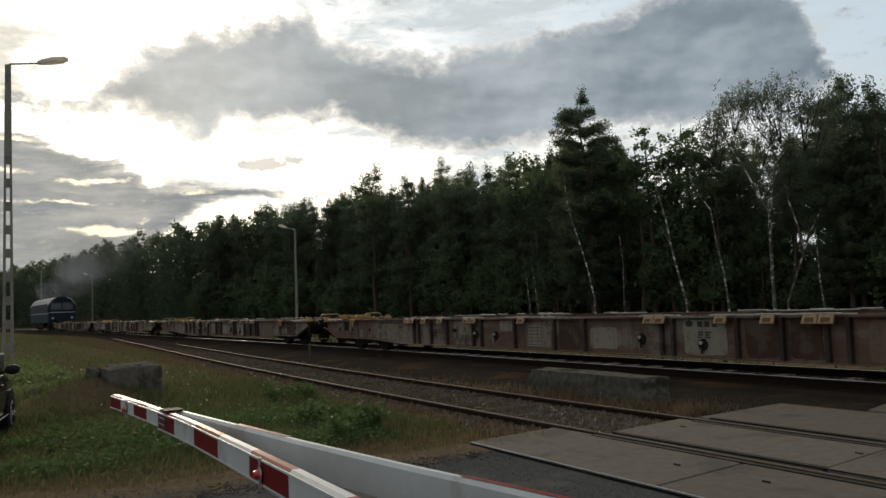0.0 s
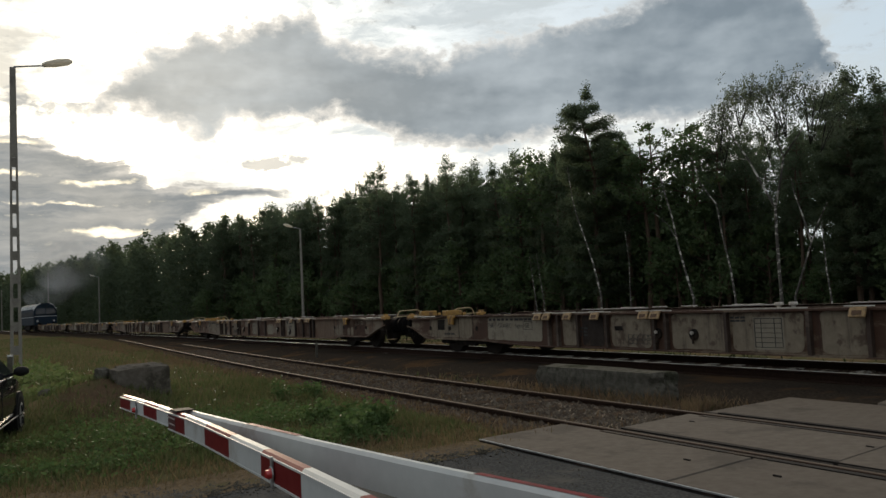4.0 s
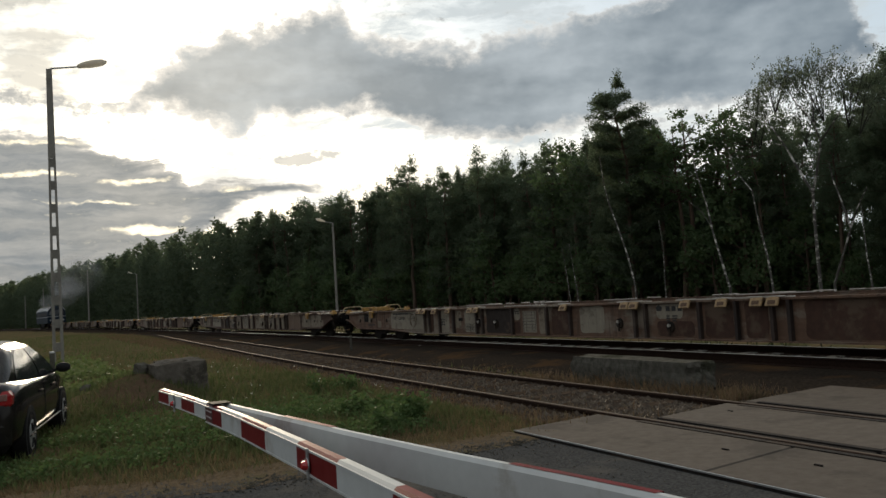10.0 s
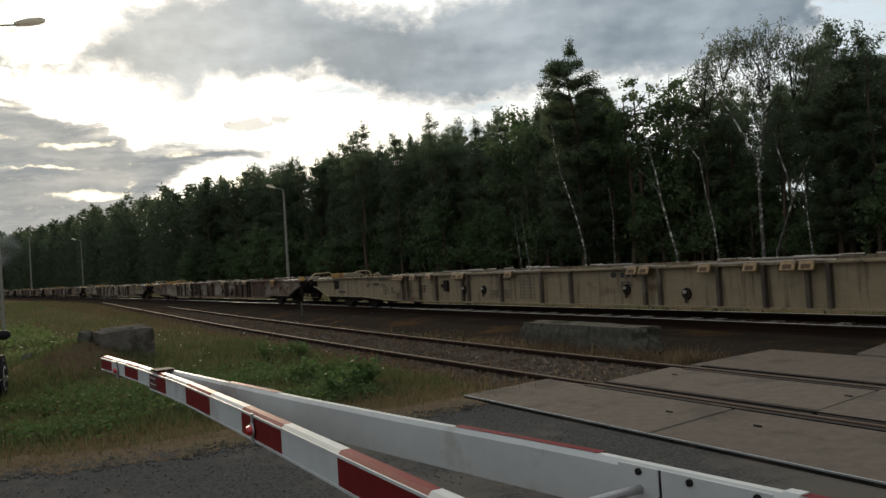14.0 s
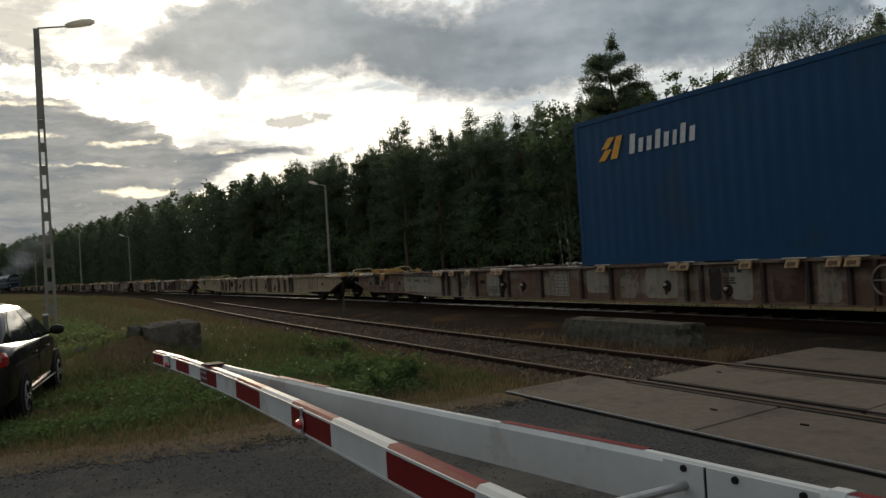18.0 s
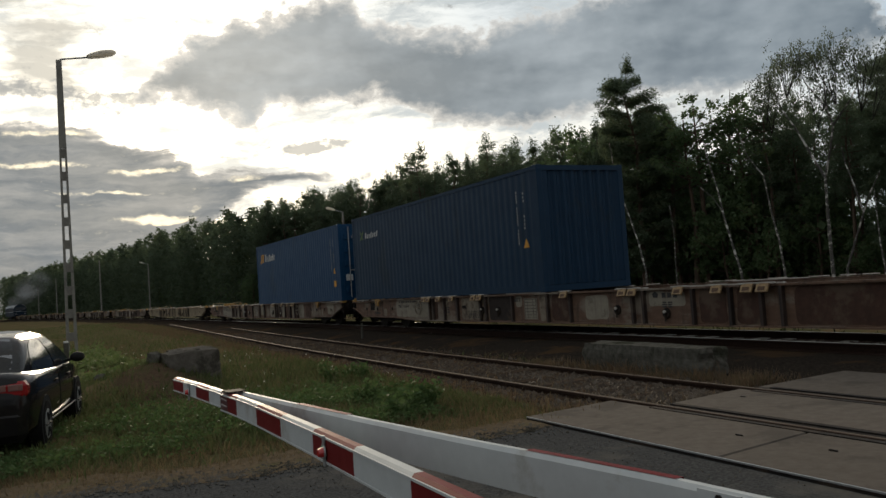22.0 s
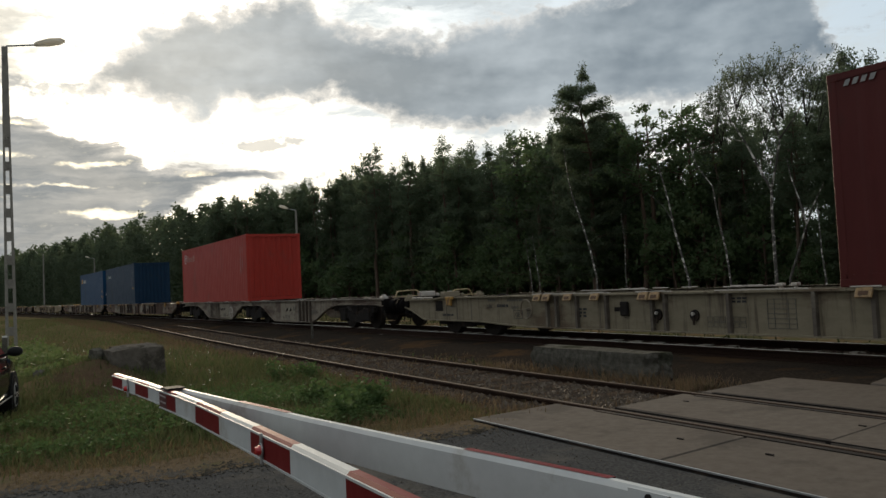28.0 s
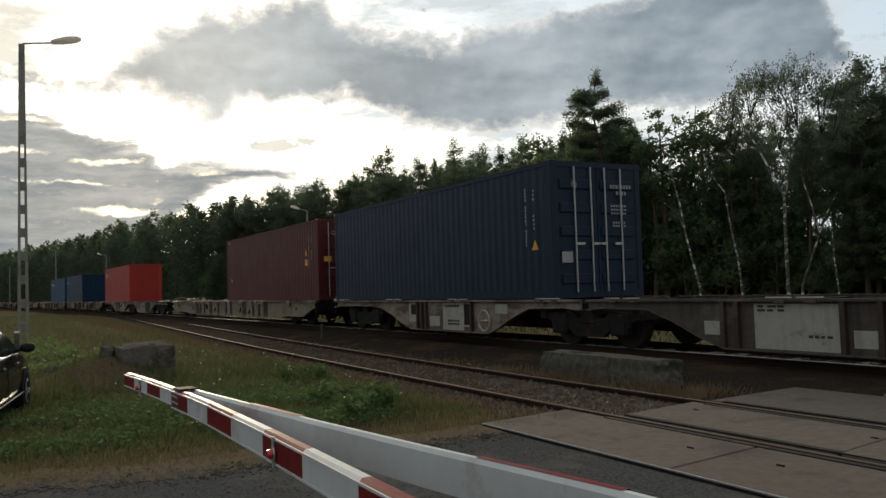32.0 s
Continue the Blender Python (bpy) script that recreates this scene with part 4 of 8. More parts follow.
def shaped_sill(low, top, side, x_web, x_out):
    """A side sill whose foot and top both follow an outline, with a flange along each."""
    s = Shape()
    stations = sorted({y for y, z in low} | {y for y, z in top})
    xi, xo, xf = side * (x_web - 0.03), side * x_web, side * x_out
    a, b = min(xi, xf), max(xi, xf)
    box_faces = [(0, 1, 2, 3), (4, 5, 6, 7), (0, 1, 5, 4), (1, 2, 6, 5), (2, 3, 7, 6), (3, 0, 4, 7)]
    for ya, yb in zip(stations, stations[1:]):
        la, lb, ta, tb = low_edge(low, ya), low_edge(low, yb), low_edge(top, ya), low_edge(top, yb)
        s.add([(xi, ya, la), (xo, ya, la), (xo, yb, lb), (xi, yb, lb), (xi, ya, ta), (xo, ya, ta), (xo, yb, tb), (xi, yb, tb)], box_faces)
        s.add([(a, ya, la - 0.001), (b, ya, la - 0.001), (b, yb, lb - 0.001), (a, yb, lb - 0.001), (a, ya, la + 0.024), (b, ya, la + 0.024), (b, yb, lb + 0.024), (a, yb, lb + 0.024)], box_faces)
        s.add([(a, ya, ta - 0.03), (b, ya, ta - 0.03), (b, yb, tb - 0.03), (a, yb, tb - 0.03), (a, ya, ta + 0.004), (b, ya, ta + 0.004), (b, yb, tb + 0.004), (a, yb, tb + 0.004)], box_faces)
    return s


def end_rails(wagon, front, rear, z_top, front_mat, rear_mat):
    """Corner spigots, a raised box and a bent handrail across each end of the deck."""
    for end, y, box, rail, mat in ((1, front, (-0.1, 0.42), (0.2, 0.9), front_mat), (-1, rear, (0.05, 0.55), (-0.75, 0.1), rear_mat)):
        yy = y - end * 0.12
        for x in (-1.12, 1.12):
            spig = Shape().box(x - 0.09, x + 0.09, yy - 0.13, yy + 0.13, z_top - 0.05, z_top + 0.06, bevel=0.015)
            spig.prism([(yy - 0.08, z_top + 0.05), (yy + 0.08, z_top + 0.05), (yy + 0.05, z_top + 0.12), (yy - 0.05, z_top + 0.12)], "x", x - 0.05, x + 0.05)
            part("corner_spigot", spig, mat, wagon, "raised container spigot")
        part("spigot_box", Shape().box(box[0], box[1], yy - 0.12, yy + 0.12, z_top - 0.002, z_top + 0.15, bevel=0.02), mat, wagon, "raised housing on the deck end")
        lug = Shape().box(box[1] + 0.05, box[1] + 0.16, yy - 0.08, yy + 0.08, z_top - 0.002, z_top + 0.08, bevel=0.012)
        part("lug", lug, mat, wagon)
        a, b = rail
        h = z_top + 0.2
        part("handrail", Shape().pipe([(a, yy, z_top), (a + 0.06, yy, h - 0.05), (a + 0.14, yy, h - 0.01), (b - 0.16, yy, h), (b - 0.08, yy, h - 0.04), (b, yy, z_top)], 0.019), FADED_RAIL, wagon, "bent tubular handrail")
        part("foot_rail", Shape().pipe([(a - 0.1, yy, z_top + 0.02), (b + 0.12, yy, z_top + 0.04)], 0.014), FADED_RAIL, wagon)


FADED_RAIL = material("faded_yellow_tube", (0.42, 0.34, 0.18), 0.6, (0.36, 0.27, 0.14), (0.3, 0.2, 0.12), scale=12, stain_scale=4, bump=0.05)
TAN = material("sun_bleached_rust", (0.165, 0.112, 0.074), 0.75, (0.12, 0.076, 0.05), (0.11, 0.06, 0.036), scale=6, stain_scale=1.4, bump=0.08, streak=(0.09, 0.05, 0.03), streak_amount=0.6)
GRIME = material("sooty_panel", (0.04, 0.031, 0.026), 0.85, (0.028, 0.022, 0.019), (0.08, 0.055, 0.04), scale=7, stain_scale=2, bump=0.1, spec=0.2)
PAINTS["grimy"] = rusty("grimy_grey_brown_paint", (0.075, 0.058, 0.045), (0.05, 0.039, 0.03), (0.13, 0.108, 0.084), 0.3)
PAINTS["grey"] = rusty("dusty_grey_paint", (0.225, 0.192, 0.128), (0.175, 0.148, 0.096), (0.115, 0.082, 0.05), 0.3)
RIBS["grey"] = rusty("grimy_grey_rib", (0.12, 0.1, 0.078), (0.075, 0.06, 0.047), (0.17, 0.15, 0.115), 0.3)


def bracket_mesh():
    """A yellow jacking bracket with a forked foot."""
    s = Shape().box(-0.03, 0.04, -0.25, 0.25, -0.075, 0.012, bevel=0.01)
    s.prism([(-0.17, -0.07), (0.17, -0.07), (0.14, -0.2), (0.17, -0.24), (0.12, -0.27), (0.08, -0.22), (0.04, -0.25), (-0.04, -0.25), (-0.08, -0.22), (-0.12, -0.27), (-0.17, -0.24), (-0.14, -0.2)], "x", -0.045, 0.0)
    return s.mesh("yellow_bracket", YELLOW)


BRACKET = bracket_mesh()
HOLE = Shape().tube((0.0, 0, 0), (-0.012, 0, 0), 0.055, n=14).mesh("drain_hole", DARK)
HANDLE = Shape().tube((0.0, 0, 0), (-0.03, 0, 0), 0.1, 0.09, n=14).box(-0.055, -0.028, -0.02, 0.02, -0.15, 0.06, bevel=0.006).mesh("release_handle", DARK)
HANDLE_TIP = Shape().tube((-0.04, 0, 0.03), (-0.075, 0, 0.03), 0.03, n=8).mesh("handle_tip", PALE_STEEL)

# panels on the web of each wagon: from, to, foot, top, finish; P pale, W clean pale, R rust, T tan, D dark
WEB = {
    3: [(1.75, 1.1, 0.64, 0.88, "W"), (0.3, -0.2, 0.32, 0.86, "P"), (-1.35, -2.2, 0.34, 0.74, "W"), (-3.75, -4.72, 0.3, 0.88, "W"), (-7.0, -8.55, 0.3, 0.86, "T"), (3.8, 2.9, 0.3, 0.88, "P"),
        (8.3, 6.2, 0.36, 0.88, "P"), (5.4, 4.95, 0.3, 0.86, "P"), (-0.4, -1.2, 0.3, 0.88, "R"), (-5.0, -5.7, 0.3, 0.88, "R"), (-5.8, -6.4, 0.3, 0.88, "R"), (-9.3, -11.2, 0.38, 0.86, "R"), (-10.3, -11.0, 0.7, 0.84, "P")],
    4: [(11.1, 8.9, 0.4, 0.87, "P"), (8.25, 6.05, 0.36, 0.88, "W"), (5.75, 5.5, 0.3, 0.86, "R"), (5.42, 4.9, 0.3, 0.88, "W"), (4.8, 4.08, 0.3, 0.88, "D"), (3.95, 2.85, 0.3, 0.88, "W"), (2.4, 1.2, 0.3, 0.88, "P"), (1.1, -0.25, 0.3, 0.88, "P"),
        (-0.45, -1.2, 0.3, 0.88, "P"), (-1.4, -3.2, 0.3, 0.88, "P"), (-3.75, -4.85, 0.3, 0.88, "P"), (-5.0, -5.7, 0.3, 0.88, "P"), (-5.85, -6.4, 0.3, 0.88, "P"), (-6.9, -8.6, 0.3, 0.88, "T"), (-8.8, -11.2, 0.38, 0.86, "P")],
    5: [(8.4, 5.9, 0.36, 0.88, "W"), (5.7, 5.3, 0.3, 0.88, "R"), (5.1, 4.35, 0.3, 0.88, "W"), (4.15, 3.65, 0.42, 0.88, "P"), (3.55, 2.85, 0.3, 0.88, "W"), (2.4, 1.15, 0.3, 0.88, "D"), (1.1, 0.75, 0.62, 0.88, "W"), (1.1, 0.75, 0.3, 0.58, "R"),
        (0.05, -0.28, 0.3, 0.88, "P"), (-0.45, -1.2, 0.3, 0.88, "R"), (-1.48, -2.36, 0.34, 0.88, "W"), (-3.8, -4.55, 0.62, 0.88, "W"), (-3.8, -4.8, 0.3, 0.58, "R"), (-5.0, -5.7, 0.3, 0.88, "R"), (-5.85, -6.4, 0.3, 0.88, "R"), (-7.0, -8.6, 0.3, 0.88, "R"), (-10.7, -11.3, 0.6, 0.86, "P")],
    7: [(8.4, 5.9, 0.36, 0.88, "W"), (5.1, 4.35, 0.3, 0.88, "P"), (3.55, 2.85, 0.3, 0.88, "W"), (1.1, 0.2, 0.34, 0.88, "P"), (-0.45, -1.2, 0.4, 0.88, "W"), (-1.5, -2.0, 0.3, 0.88, "P"), (-2.2, -3.1, 0.32, 0.88, "W"), (-3.75, -4.1, 0.3, 0.84, "D"), (-4.2, -4.75, 0.32, 0.86, "W"),
        (-5.05, -5.7, 0.3, 0.88, "R"), (-5.85, -6.3, 0.3, 0.88, "P"), (-6.9, -7.7, 0.3, 0.86, "W"), (-7.9, -8.6, 0.3, 0.88, "R"), (-10.7, -11.5, 0.44, 0.82, "W")],
    8: [(8.4, 5.95, 0.36, 0.88, "W"), (5.72, 5.3, 0.3, 0.88, "R"), (5.1, 4.6, 0.34, 0.86, "P"), (3.9, 2.85, 0.3, 0.88, "P"), (2.4, 1.15, 0.3, 0.88, "D"), (1.1, 0.72, 0.62, 0.88, "W"), (0.05, -0.25, 0.3, 0.88, "P"), (-0.45, -1.15, 0.3, 0.88, "R"), (-1.7, -2.55, 0.34, 0.84, "W"),
        (-3.7, -4.75, 0.6, 0.87, "W"), (-5.0, -5.7, 0.3, 0.88, "R"), (-5.85, -6.4, 0.3, 0.88, "R"), (-7.0, -8.6, 0.3, 0.88, "R"), (-10.3, -11.3, 0.7, 0.86, "P")],
}
for far, same in ((0, 5), (1, 4), (2, 3)):
    WEB[far] = WEB[same]
KEEPER = {3: "", 4: "CZ-AAEC", 5: "CZ-AAEC", 7: "CZ-AAEC", 8: "D-AAEC"}
WEB_PAINT = {0: "brown", 1: "patched", 2: "brown", 3: "brown", 4: "patched", 5: "brown", 6: "beige", 7: "brown", 8: "brown", 10: "grey"}


def deck_wagon(index):
    """A long four-axle container wagon with deep side sills that sweep up over the bogies."""
    rnd = random.Random(index)
    paint = WEB_PAINT[index]
    front, rear, z_top, xw, xo = 12.25, -12.62, 0.93, 1.15, 1.23
    wagon = thing("container_wagon", {"brown": "long rusty brown flat container wagon with pale patches", "patched": "long flat container wagon with patchy rust and grey paint",
                                      "beige": "long dusty beige flat container wagon", "grey": "long dusty grey flat container wagon"}[paint],
                  "railway wagon", group="train wagons")
    mat = PAINTS[paint]
    clean = paint in ("beige", "grey")
    low = [(rear, 0.7), (-12.3, 0.62), (-11.95, 0.53), (-11.6, 0.42), (-11.35, 0.345), (-11.2, 0.335), (-9.4, 0.33), (-9.15, 0.315), (-8.8, 0.255), (-8.4, 0.25),
           (6.5, 0.25), (7.4, 0.285), (8.4, 0.335), (11.1, 0.345), (11.25, 0.37), (11.5, 0.46), (11.8, 0.56), (12.05, 0.63), (front, 0.66)]
    top = [(rear, 0.885), (-11.2, 0.885), (-10.85, z_top), (10.3, z_top), (10.7, 0.885), (front, 0.885)]
    for side in (-1, 1):
        part("side_sill", shaped_sill(low, top, side, xw, xo), mat, wagon)
    ribs = [5.82, 5.52, 4.86, 4.02, 2.78, 2.47, 1.12, -0.35, -1.26, -3.3, -3.62, -4.92, -5.76, -6.46, -6.8]
    for y in ribs:
        yy = y + rnd.uniform(-0.04, 0.04)
        out = [(-xo + 0.006, 0.27), (-xw + 0.001, 0.27), (-xw + 0.001, z_top - 0.03), (-xo + 0.004, z_top - 0.03)]
        part("rib", Shape().prism(out, "y", yy - 0.03, yy + 0.03), RIBS[paint], wagon, "grimy upright rib")
    for y in (9.55, 8.88, -8.62, -9.88):
        part("seam", Shape().box(-xw - 0.006, -xw + 0.004, y - 0.012, y + 0.012, low_edge(low, y) + 0.03, z_top - 0.035), RIBS[paint], wagon, "narrow welded seam")
    for y in np.arange(-11.2, 11.3, 2.24):
        part("cross_member", Shape().box(-xw + 0.03, xw - 0.03, y - 0.09, y + 0.09, 0.5, 0.86), DARK, wagon)
    part("centre_beam", Shape().box(-0.25, 0.25, rear + 0.15, front - 0.15, 0.48, 0.78), DARK, wagon)
    flaps = [6.03, 5.73, 5.04, 4.2, 2.92, 2.63, -3.1, -3.4, -4.7, -5.56, -6.25, -6.55] + ([0.69] if index in (3, 0, 2, 6) else [-1.16])
    for y in flaps:
        y += rnd.uniform(-0.03, 0.03)
        fl = part("pin_flap", FLAP, None, wagon, "folded ochre container pin")
        fl.location = (-xo + 0.02, y, z_top)
        part("hinge_bar", HINGE, None, fl, "bright worn hinge bar")
        part("slot", SLOT, None, fl, "dark slot")
        far = part("hinge_bar", HINGE, None, wagon, "bright worn hinge bar")
        far.location = (xo + 0.02, y, z_top + 0.004)
    # bright guide bars lying along both deck edges
    for x0, x1 in ((-1.2, -1.15), (1.14, 1.2)):
        for a, b in ((6.3, 3.9), (3.15, 2.35), (1.4, -0.3), (-2.8, -3.75), (-4.4, -6.9)) if x0 < 0 else ((7.6, 5.4), (3.3, 2.1), (0.6, -0.5), (-3.6, -5.4), (-7.2, -8.6)):
            part("guide_bar", Shape().box(x0, x1, b, a, z_top + 0.006, z_top + 0.026), PALE_STEEL, wagon, "bright worn guide bar")
    for a, b in ((11.85, 10.7), (-11.3, -12.45)):
        part("guide_tube", Shape().tube((-1.19, a, 0.925), (-1.19, b, 0.925), 0.016, n=8).box(-1.215, -1.165, (a + b) / 2 - 0.05, (a + b) / 2 + 0.05, 0.888, 0.945), PALE_STEEL, wagon, "bright tube on the lowered deck end")
    for y in (0.3, 0.05):
        part("deck_knob", Shape().tube((-1.0, y, z_top), (-1.0, y, z_top + 0.07), 0.03, n=8).box(-1.05, -0.95, y - 0.05, y + 0.05, z_top + 0.05, z_top + 0.1, bevel=0.012), PALE_STEEL, wagon, "small locking knob on the deck")
    for y in () if index == 6 else (9.76, -9.76):
        br = part("yellow_bracket", BRACKET, None, wagon, "yellow jacking bracket")
        br.matrix_basis = pose(-xo, y, z_top) @ Matrix.Diagonal((1, 0.72, 0.8, 1))
    end_rails(wagon, front, rear, 0.9, PAINTS["grey"] if index in (6, 10) else YELLOW, PAINTS["grey"] if index == 10 else YELLOW)
    # finish of the web: panels, spots of primer, holes and handles
    finish = {"P": (PANEL, "worn pale grey panel"), "W": (CLEAN_PANEL, "repainted pale panel"), "R": (RUST, "rust brown panel"), "T": (TAN, "sun-bleached brown panel"), "D": (GRIME, "sooty dark panel")}
    for a, b, z0, z1, k in WEB.get(index, ()):
        if k == "W" and a < 6 and index in (1, 4):
            k = "P"
        part("painted_panel", worn_panel(-xw - 0.004, -xw - 0.001, b + 0.04, a - 0.04, max(z0, low_edge(low, a) + 0.03, low_edge(low, b) + 0.03), z1, rnd), finish[k][0], wagon, finish[k][1])
    if not clean:
        for y, z, w, h in ((-8.95, 0.44, 0.16, 0.13), (-9.82, 0.46, 0.1, 0.16), (-10.1, 0.47, 0.1, 0.17), (-11.25, 0.5, 0.16, 0.14), (9.3, 0.47, 0.13, 0.16), (10.15, 0.62, 0.16, 0.12)):
            part("primer_spot", worn_panel(-xw - 0.009, -xw - 0.006, y - w, y + w, z - h / 2, z + h, rnd), PANEL, wagon, "pale primer spot")
    part("dark_plate", Shape().box(-xw - 0.012, -xw - 0.001, 10.25, 10.62, 0.58, 0.84, bevel=0.004), DARK, wagon, "dark square plate")
    for y in (-8.65, -9.42, -10.39, -11.18, 11.0, 10.0, 8.7):
        if not clean or y in (-10.39,):
            h = part("drain_hole", HOLE, None, wagon)
            h.location = (-xw - 0.005, y, 0.62)
    for y, z in ((1.87, 0.54), (-2.8, 0.54), (2.7, 0.55), (-4.2, 0.47)):
        h = part("release_handle", HANDLE, None, wagon, "dark release handle")
        h.location = (-xw - 0.004, y, z)
        part("handle_tip", HANDLE_TIP, None, h, "bright worn tip")
    part("web_slot", Shape().box(-xw - 0.014, -xw - 0.001, 3.6, 3.82, 0.6, 0.68, bevel=0.006), DARK, wagon)
    if clean:
        part("valve_box", Shape().box(-xw - 0.07, -xw, 3.42, 3.62, 0.52, 0.78, bevel=0.02), DARK, wagon, "dark valve box")
    if index in (5, 7, 8, 10):
        wy, wz = (-7.0, 0.62) if index == 7 else (6.5, 0.64)
        wheel = Shape().ring((-xo - 0.02, wy, wz), "x", 0.2, 0.018, 24)
        wheel.tube((-xo - 0.02, wy - 0.18, wz), (-xo - 0.02, wy + 0.18, wz), 0.012, n=6)
        wheel.tube((-xw, wy, wz), (-xo - 0.02, wy, wz), 0.03, n=8)
        part("handbrake_wheel", wheel, PANEL, wagon, "pale handbrake wheel")
    # ruled tables and lettering
    if not clean:
        part("table_plate", Shape().box(-xw - 0.0052, -xw - 0.001, 0.12, 0.68, 0.33, 0.82), CLEAN_PANEL, wagon, "pale plate under the load table")
    t0 = 0.2 if clean else 0.0
    grid = Shape()
    for k in range(7):
        grid.box(-xw - 0.009, -xw - 0.006, 0.15 - t0, 0.65 - t0, 0.36 + k * 0.072, 0.369 + k * 0.072)
    for y in (0.15, 0.28, 0.52, 0.64):
        grid.box(-xw - 0.009, -xw - 0.006, y - t0, y - t0 + 0.011, 0.36, 0.8)
    tagged(part("load_table", grid, FADED_DARK if clean else DARK_BAR, wagon, "ruled load table"), kind="stuff")
    boxes = Shape()
    for k in range(6):
        for z in (0.36, 0.45):
            y = (3.35 if not clean else 1.5) - k * 0.13
            for y0, y1, z0, z1 in ((y, y + 0.11, z, z + 0.008), (y, y + 0.11, z + 0.07, z + 0.078), (y, y + 0.008, z, z + 0.078), (y + 0.102, y + 0.11, z, z + 0.078)):
                boxes.box(-xw - 0.009, -xw - 0.006, y0, y1, z0, z1)
    tagged(part("inspection_table", boxes, FADED_DARK if clean else DARK_BAR, wagon, "two rows of small ruled boxes"), kind="stuff")
    if clean:
        bars(wagon, -xw - 0.007, 7.95, 0.82, 0.34, 0.085, 1, FADED_DARK, 4, index)
        bars(wagon, -xw - 0.007, 7.02, 0.82, 0.62, 0.085, 1, FADED_DARK, 7, index + 9)
    else:
        bars(wagon, -xw - 0.007, 7.1, 0.81, 2.1, 0.075, 1, DARK_BAR, 12, index)
    writing("TEN", -xw - 0.008, 8.2, 0.65, 0.09, wagon, DARK_BAR)
    if clean:
        bars(wagon, -xw - 0.007, 7.52, 0.69, 0.46, 0.1, 1, DARK_BAR, 5, index + 7)
        writing("Sggnss", -xw - 0.008, 7.2, 0.65, 0.085, wagon, FADED_DARK)
        bars(wagon, -xw - 0.007, 6.5, 0.53, 0.2, 0.18, 3, FADED_DARK, 2, index + 4)
    elif KEEPER.get(index):
        writing(KEEPER[index], -xw - 0.008, 7.78, 0.65, 0.09, wagon, DARK_BAR)
        writing("Sggnss", -xw - 0.008, 7.08, 0.65, 0.085, wagon, FADED_DARK)
    gy, gz = (6.8, 0.47) if clean else (6.48, 0.645)
    writing("GE", -xw - 0.008, gy + 0.24, gz, 0.1, wagon, DARK_BAR)
    code = Shape()
    for y0, y1, z0, z1 in ((gy - 0.04, gy + 0.3, gz - 0.04, gz - 0.03), (gy - 0.04, gy + 0.3, gz + 0.13, gz + 0.14), (gy - 0.04, gy - 0.03, gz - 0.04, gz + 0.14), (gy + 0.29, gy + 0.3, gz - 0.04, gz + 0.14)):
        code.box(-xw - 0.009, -xw - 0.006, y0, y1, z0, z1)
    part("code_box", code, DARK_BAR, wagon, "ruled box round two letters")
    # plain company mark on the pale panel
    m0 = 1.45 if clean else 0.0
    mark = Shape().prism([(m0 - 3.86, 0.76), (m0 - 3.98, 0.76), (m0 - 4.0, 0.83), (m0 - 3.92, 0.87), (m0 - 3.84, 0.83)], "x", -xw - 0.009, -xw - 0.006)
    for k in range(3):
        mark.box(-xw - 0.009, -xw - 0.006, m0 - 4.2 - k * 0.15, m0 - 4.1 - k * 0.15, 0.755, 0.845)
    tagged(part("company_mark", mark, DARK_BAR, wagon, "plain dark company mark"), kind="stuff")
    bars(wagon, -xw - 0.007, 10.0, 0.47, 0.55, 0.08, 1, DARK_BAR, 5, index + 5)
    bars(wagon, -xw - 0.007, 0.95, 0.78, 0.3, 0.1, 2, DARK_BAR, 3, index + 1)
    bars(wagon, -xw - 0.007, 4.72, 0.56, 0.28, 0.2, 3, DARK_BAR, 2, index + 2)
    bars(wagon, -xw - 0.007, m0 - 4.25, 0.62, 0.3, 0.12, 3, DARK_BAR, 2, index + 3)
    end_gear(wagon, front, rear, 0.885)
    for y in (9.4, -10.12):
        add_bogie(wagon, y)
    return wagon


FADED_DARK = material("faded_dark_lettering", (0.13, 0.12, 0.1), 0.8, scale=20, bump=0)


